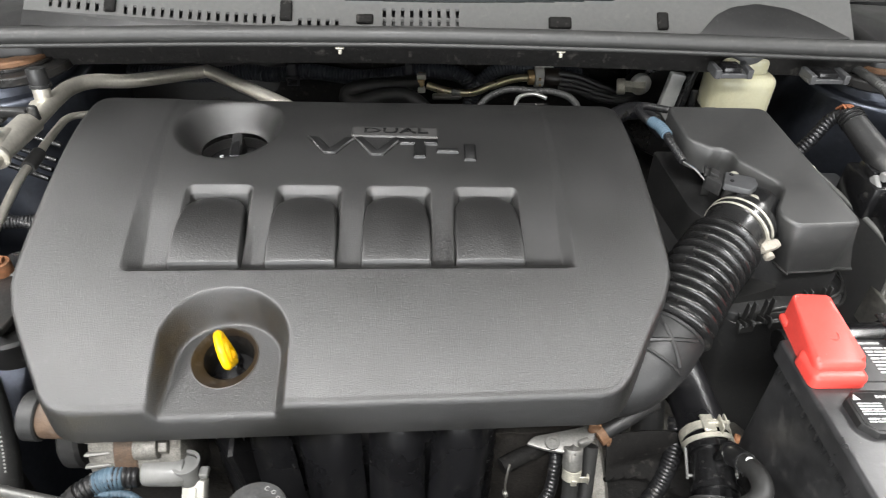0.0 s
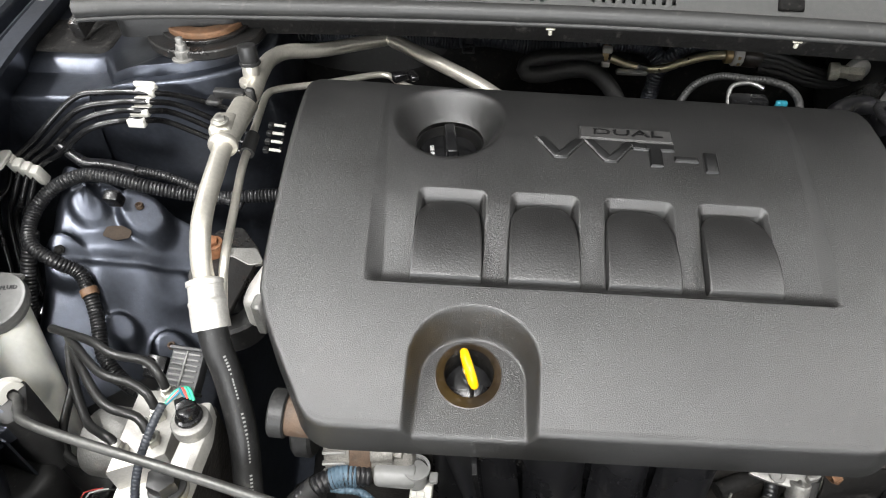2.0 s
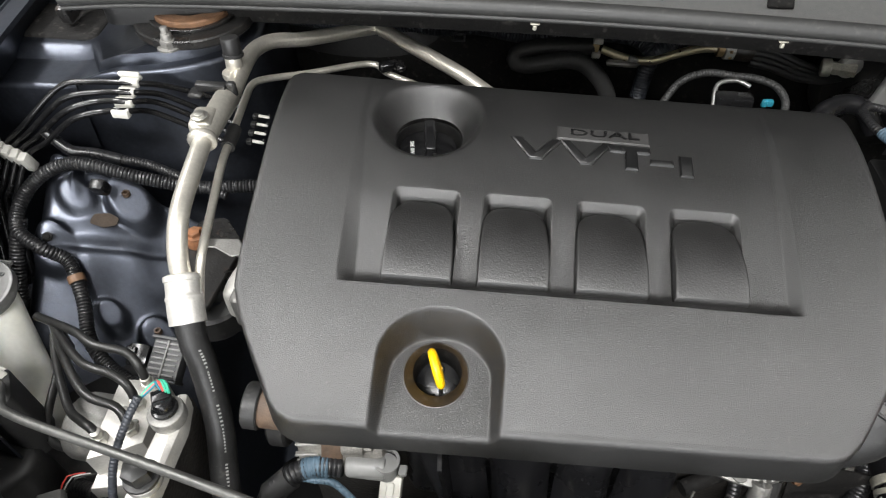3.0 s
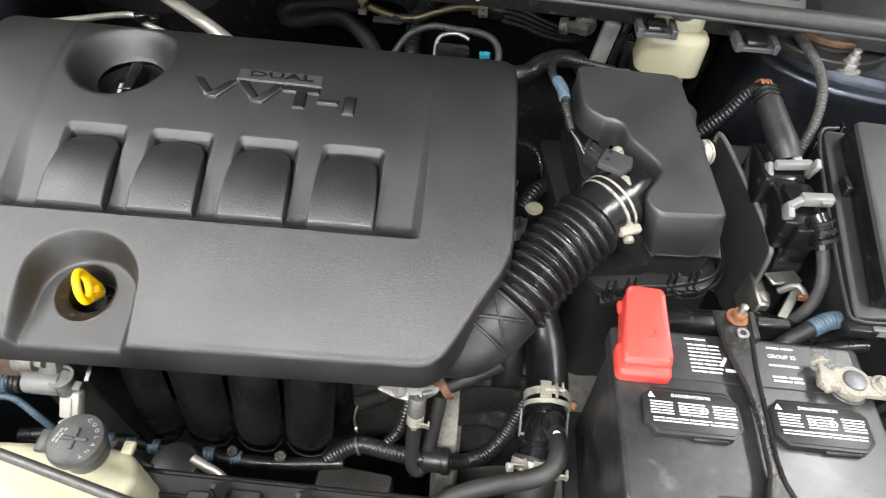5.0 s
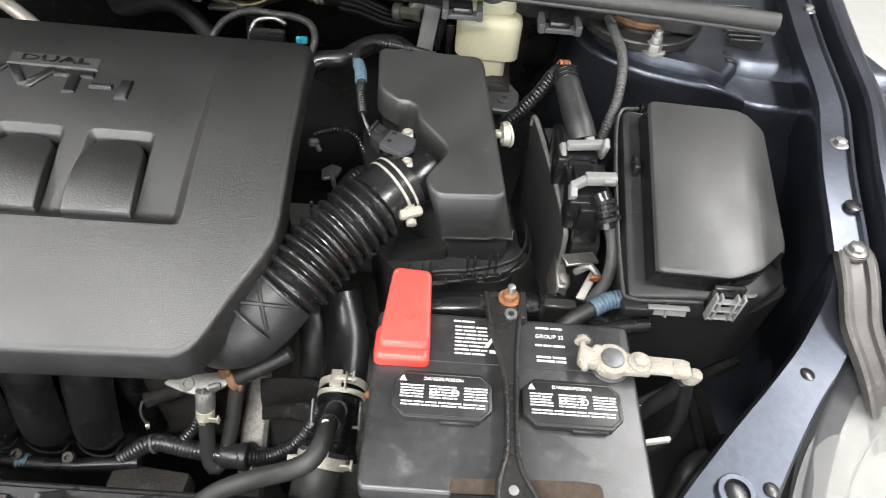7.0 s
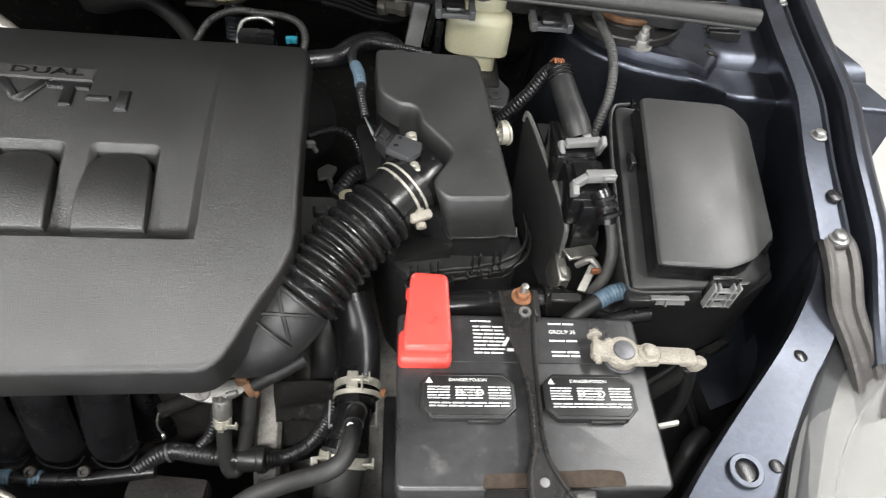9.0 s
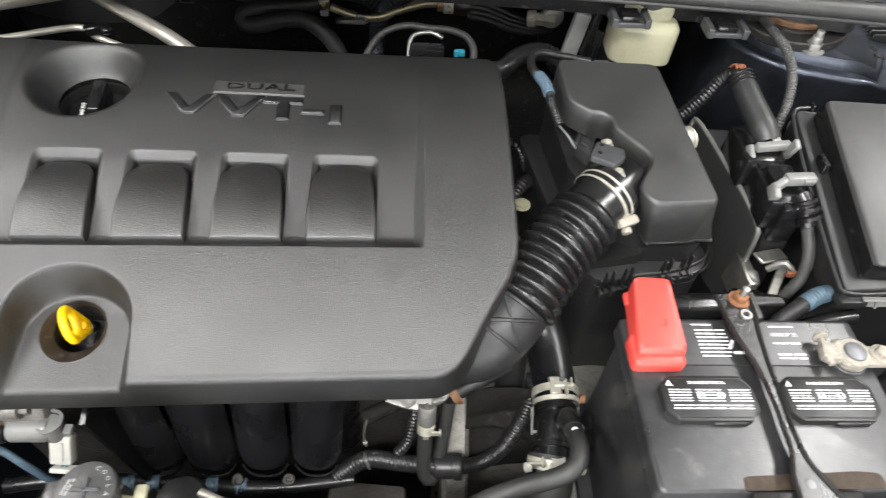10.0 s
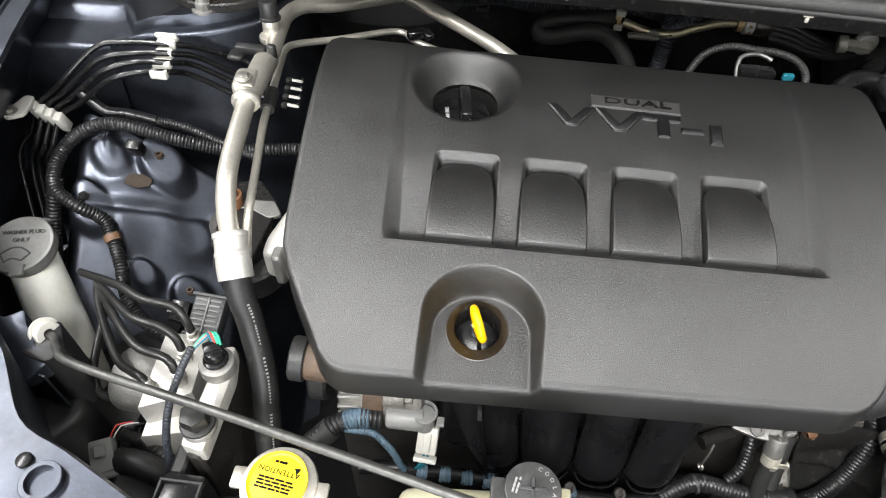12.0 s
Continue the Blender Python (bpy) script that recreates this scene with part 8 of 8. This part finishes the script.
# ---- back of the engine, below the cowl ----
def rear_hoses():
    solo("heater_hose", tube([(0.046, 1.0, 0.903), (0.0, 0.992, 0.902), (-0.045, 0.988, 0.900), (-0.070, 0.980, 0.893), (-0.068, 0.970, 0.884), (-0.045, 0.965, 0.886), (-0.01, 0.962, 0.897), (0.02, 0.960, 0.899), (0.045, 0.955, 0.885), (0.065, 0.95, 0.86), (0.075, 0.945, 0.83)], 0.0122, 18), GREYHOSE, "dull black heater hose doubled back behind the engine", "hose")
    t = thing("hose_clamp", "tan and white hose clamp", "hose clamp", (0.046, 1.0, 0.90))
    part("band", ring((0.040, 1.002, 0.904), (0.050, 1.001, 0.903), 0.0145, 0.011, 22), BRASS, t)
    part("screw", join(block(0.014, 0.010, 0.008, 0.001, 1, at(0.046, 0.990, 0.913)), block(0.012, 0.010, 0.008, 0.001, 1, at(0.046, 0.988, 0.892))), CLIPW, t)
    t = thing("fuel_pipe", "gold-plated steel pipe along the firewall", "pipe", (0.14, 1.0, 0.90))
    part("pipe", tube([(0.055, 1.000, 0.898), (0.09, 0.990, 0.892), (0.125, 0.985, 0.893), (0.155, 0.988, 0.903), (0.19, 0.990, 0.914), (0.222, 0.990, 0.917)], 0.0062, 14), GOLD, t)
    part("bracket", join(block(0.045, 0.012, 0.007, 0.002, 1, at(0.085, 0.982, 0.884)), block(0.02, 0.008, 0.012, 0.002, 1, at(0.10, 0.985, 0.886, 0, 20, 0))), CAST, t)
    band = part("band", join(ring((0.222, 0.990, 0.917), (0.236, 0.990, 0.917), 0.0150, 0.007, 20)), CLIPW, t, "white printed hose band")
    part("mark", join(block(0.004, 0.003, 0.004, 0.0005, 1, at(0.229, 0.9755, 0.918)), block(0.004, 0.003, 0.004, 0.0005, 1, at(0.230, 0.977, 0.908))), BRASS, band)
    part("ferrule", ring((0.212, 0.990, 0.9165), (0.222, 0.990, 0.917), 0.0118, 0.006, 20), BRASS, t, "brass ferrule")
    t = thing("rubber_hose", "black rubber hose beyond the plated pipe", "hose", (0.30, 0.98, 0.90))
    part("collar", rod((0.236, 0.990, 0.917), (0.262, 0.989, 0.916), 0.0155, 22), STAIN, t)
    for k in range(4):
        part("ridge", tube([(0.258, 0.984 - 0.002 * k, 0.926 - 0.007 * k), (0.29, 0.982 - 0.002 * k, 0.921 - 0.007 * k), (0.325, 0.976 - 0.002 * k, 0.909 - 0.006 * k), (0.36, 0.97, 0.903 - 0.005 * k), (0.385, 0.968, 0.905 - 0.003 * k)], 0.0058, 12), RUBBER, t)
    solo("white_tag", block(0.030, 0.010, 0.010, 0.003, 2, at(0.237, 1.000, 0.927, 0, 6, 0)), CLIPW, "cream plastic tag on the firewall loom", "tag")
    t = thing("firewall_loom", "ribbed wiring loom clipped along the firewall", "wiring loom", (0.0, 1.03, 0.91))
    part("loom", ribbed([(-0.42, 1.025, 0.905), (-0.291, 1.02, 0.904), (-0.231, 1.02, 0.909), (-0.186, 1.02, 0.905), (-0.132, 1.02, 0.911), (-0.061, 1.02, 0.902), (-0.007, 1.02, 0.905), (0.055, 1.015, 0.915), (0.105, 1.01, 0.912), (0.128, 1.0, 0.895), (0.124, 0.995, 0.872), (0.121, 0.99, 0.83)], 0.0125, 0.0048, 0.12, 16), LOOMB, t)
    part("branch", ribbed([(0.118, 1.0, 0.880), (0.136, 0.998, 0.903), (0.160, 1.002, 0.921), (0.190, 1.008, 0.926), (0.24, 1.012, 0.922), (0.30, 1.015, 0.910)], 0.0115, 0.0048, 0.12, 16), LOOMB, t)
    for x, z in ((-0.157, 0.915), (0.026, 0.917), (0.205, 0.930)):
        c = part("clip", join(block(0.013, 0.006, 0.020, 0.002, 1, at(x, 1.005, z - 0.006)), block(0.018, 0.006, 0.003, 0.0008, 1, at(x, 1.003, z - 0.020)), block(0.003, 0.006, 0.014, 0.0008, 1, at(x - 0.008, 1.003, z - 0.020)), block(0.003, 0.006, 0.014, 0.0008, 1, at(x + 0.008, 1.003, z - 0.020)), block(0.018, 0.006, 0.003, 0.0008, 1, at(x, 1.003, z - 0.009))), DARKGREY, t, "grey loom clip")
    w = thing("coil_wiring", "grey braided wire with a turquoise connector behind the cover", "wiring", (0.21, 0.83, 0.93))
    part("wire", ribbed([(0.115, 0.83, 0.925), (0.135, 0.850, 0.945), (0.165, 0.858, 0.955), (0.20, 0.855, 0.955), (0.225, 0.852, 0.955), (0.246, 0.840, 0.953), (0.255, 0.82, 0.945), (0.25, 0.80, 0.93)], 0.0048, 0.0035, 0.12), GREYHOSE, w)
    part("holder", tube([(0.172, 0.815, 0.935), (0.176, 0.838, 0.952), (0.200, 0.845, 0.955), (0.215, 0.838, 0.952)], 0.0028, 10), STEEL, w)
    part("connector", join(block(0.010, 0.007, 0.008, 0.0015, 2, at(0.239, 0.826, 0.935)), block(0.006, 0.006, 0.009, 0.001, 1, at(0.233, 0.824, 0.935))), CYAN, w, "turquoise plug")
    part("socket", block(0.045, 0.02, 0.025, 0.004, 2, at(0.195, 0.822, 0.925)), GLOSS, w)
    b = thing("vacuum_hose", "black moulded rubber hose behind the air box", "hose", (0.31, 0.82, 0.90))
    part("hose", tube([(0.245, 0.80, 0.915), (0.263, 0.808, 0.923), (0.292, 0.812, 0.926), (0.312, 0.832, 0.930), (0.335, 0.848, 0.930), (0.362, 0.850, 0.925), (0.385, 0.84, 0.90)], 0.0120, 20), MANI, b)
    t = thing("pipe_union", "bright metal pipe union at the firewall", "pipe union", (0.40, 0.96, 0.91))
    part("flange", rod((0.376, 0.955, 0.925), (0.378, 0.943, 0.925), 0.016, 22), ALBLK, t)
    part("nut", join(rod((0.350, 0.948, 0.922), (0.382, 0.937, 0.925), 0.009, 6), rod((0.342, 0.950, 0.920), (0.354, 0.947, 0.922), 0.012, 18)), STEELC, t)


rear_hoses()
# dark clutter between the engine and the air box
for k, (p, q, r) in enumerate((((0.29, 0.55, 0.80), (0.33, 0.62, 0.79), 0.012), ((0.30, 0.66, 0.83), (0.34, 0.72, 0.82), 0.010))):
    solo("wire_branch", ribbed([p, ((Vector(p) + Vector(q)) / 2 + Vector((0, 0, 0.015)))[:], q], r, 0.005), LOOM, "black corrugated branch between engine and air box", "wiring", group="wire branches")
solo("yellow_cap", join(rod((0.315, 0.655, 0.835), (0.315, 0.655, 0.843), 0.008, 18), ring((0.315, 0.655, 0.837), (0.315, 0.655, 0.840), 0.011, 0.0075, 20)), CREAM, "small yellowed cap beside the engine", "cap")
solo("metal_stay", join(block(0.05, 0.022, 0.005, 0.001, 1, at(0.335, 0.60, 0.80, 10, 5, 30)), block(0.02, 0.04, 0.004, 0.001, 1, at(0.33, 0.63, 0.79, -15, 0, 20))), GREYP, "grey steel stay below the intake duct", "bracket")
b = thing("loom_bracket", "pale clip and grey steel tab behind the engine", "bracket", (0.27, 0.70, 0.83))
part("clip", join(block(0.012, 0.007, 0.008, 0.001, 1, at(0.266, 0.703, 0.872, 0, 20, 30)), block(0.005, 0.012, 0.005, 0.001, 1, at(0.273, 0.700, 0.869, 0, 0, 30))), GREYP, b, "pale loom clip")
part("tab", join(prism([(0.275, 0.692), (0.292, 0.698), (0.298, 0.716), (0.284, 0.722), (0.272, 0.710)], 0.824, 0.828, 0.001, 1, None, 0.004), block(0.004, 0.020, 0.018, 0.001, 1, at(0.290, 0.690, 0.818, 0, 0, 20))), DULLAL, b, "grey steel tab")
solo("coil_loom", ribbed([(0.262, 0.722, 0.872), (0.278, 0.732, 0.872), (0.296, 0.742, 0.868), (0.316, 0.742, 0.855), (0.330, 0.725, 0.83)], 0.0052, 0.0045, 0.14), LOOM, "thin corrugated loom behind the engine", "wiring")
c = thing("side_bracket", "black clip bracket on the engine's flank", "bracket", (0.28, 0.61, 0.84))
part("frame", join(block(0.022, 0.004, 0.004, 0.001, 1, at(0.288, 0.612, 0.852)), block(0.004, 0.004, 0.020, 0.001, 1, at(0.280, 0.612, 0.846)), block(0.004, 0.004, 0.020, 0.001, 1, at(0.296, 0.612, 0.846)), block(0.010, 0.003, 0.012, 0.001, 1, at(0.288, 0.612, 0.842))), DARKGREY, c)
part("wire", tube([(0.288, 0.608, 0.852), (0.292, 0.598, 0.845), (0.290, 0.585, 0.82)], 0.0022, 8), GREYP, c)
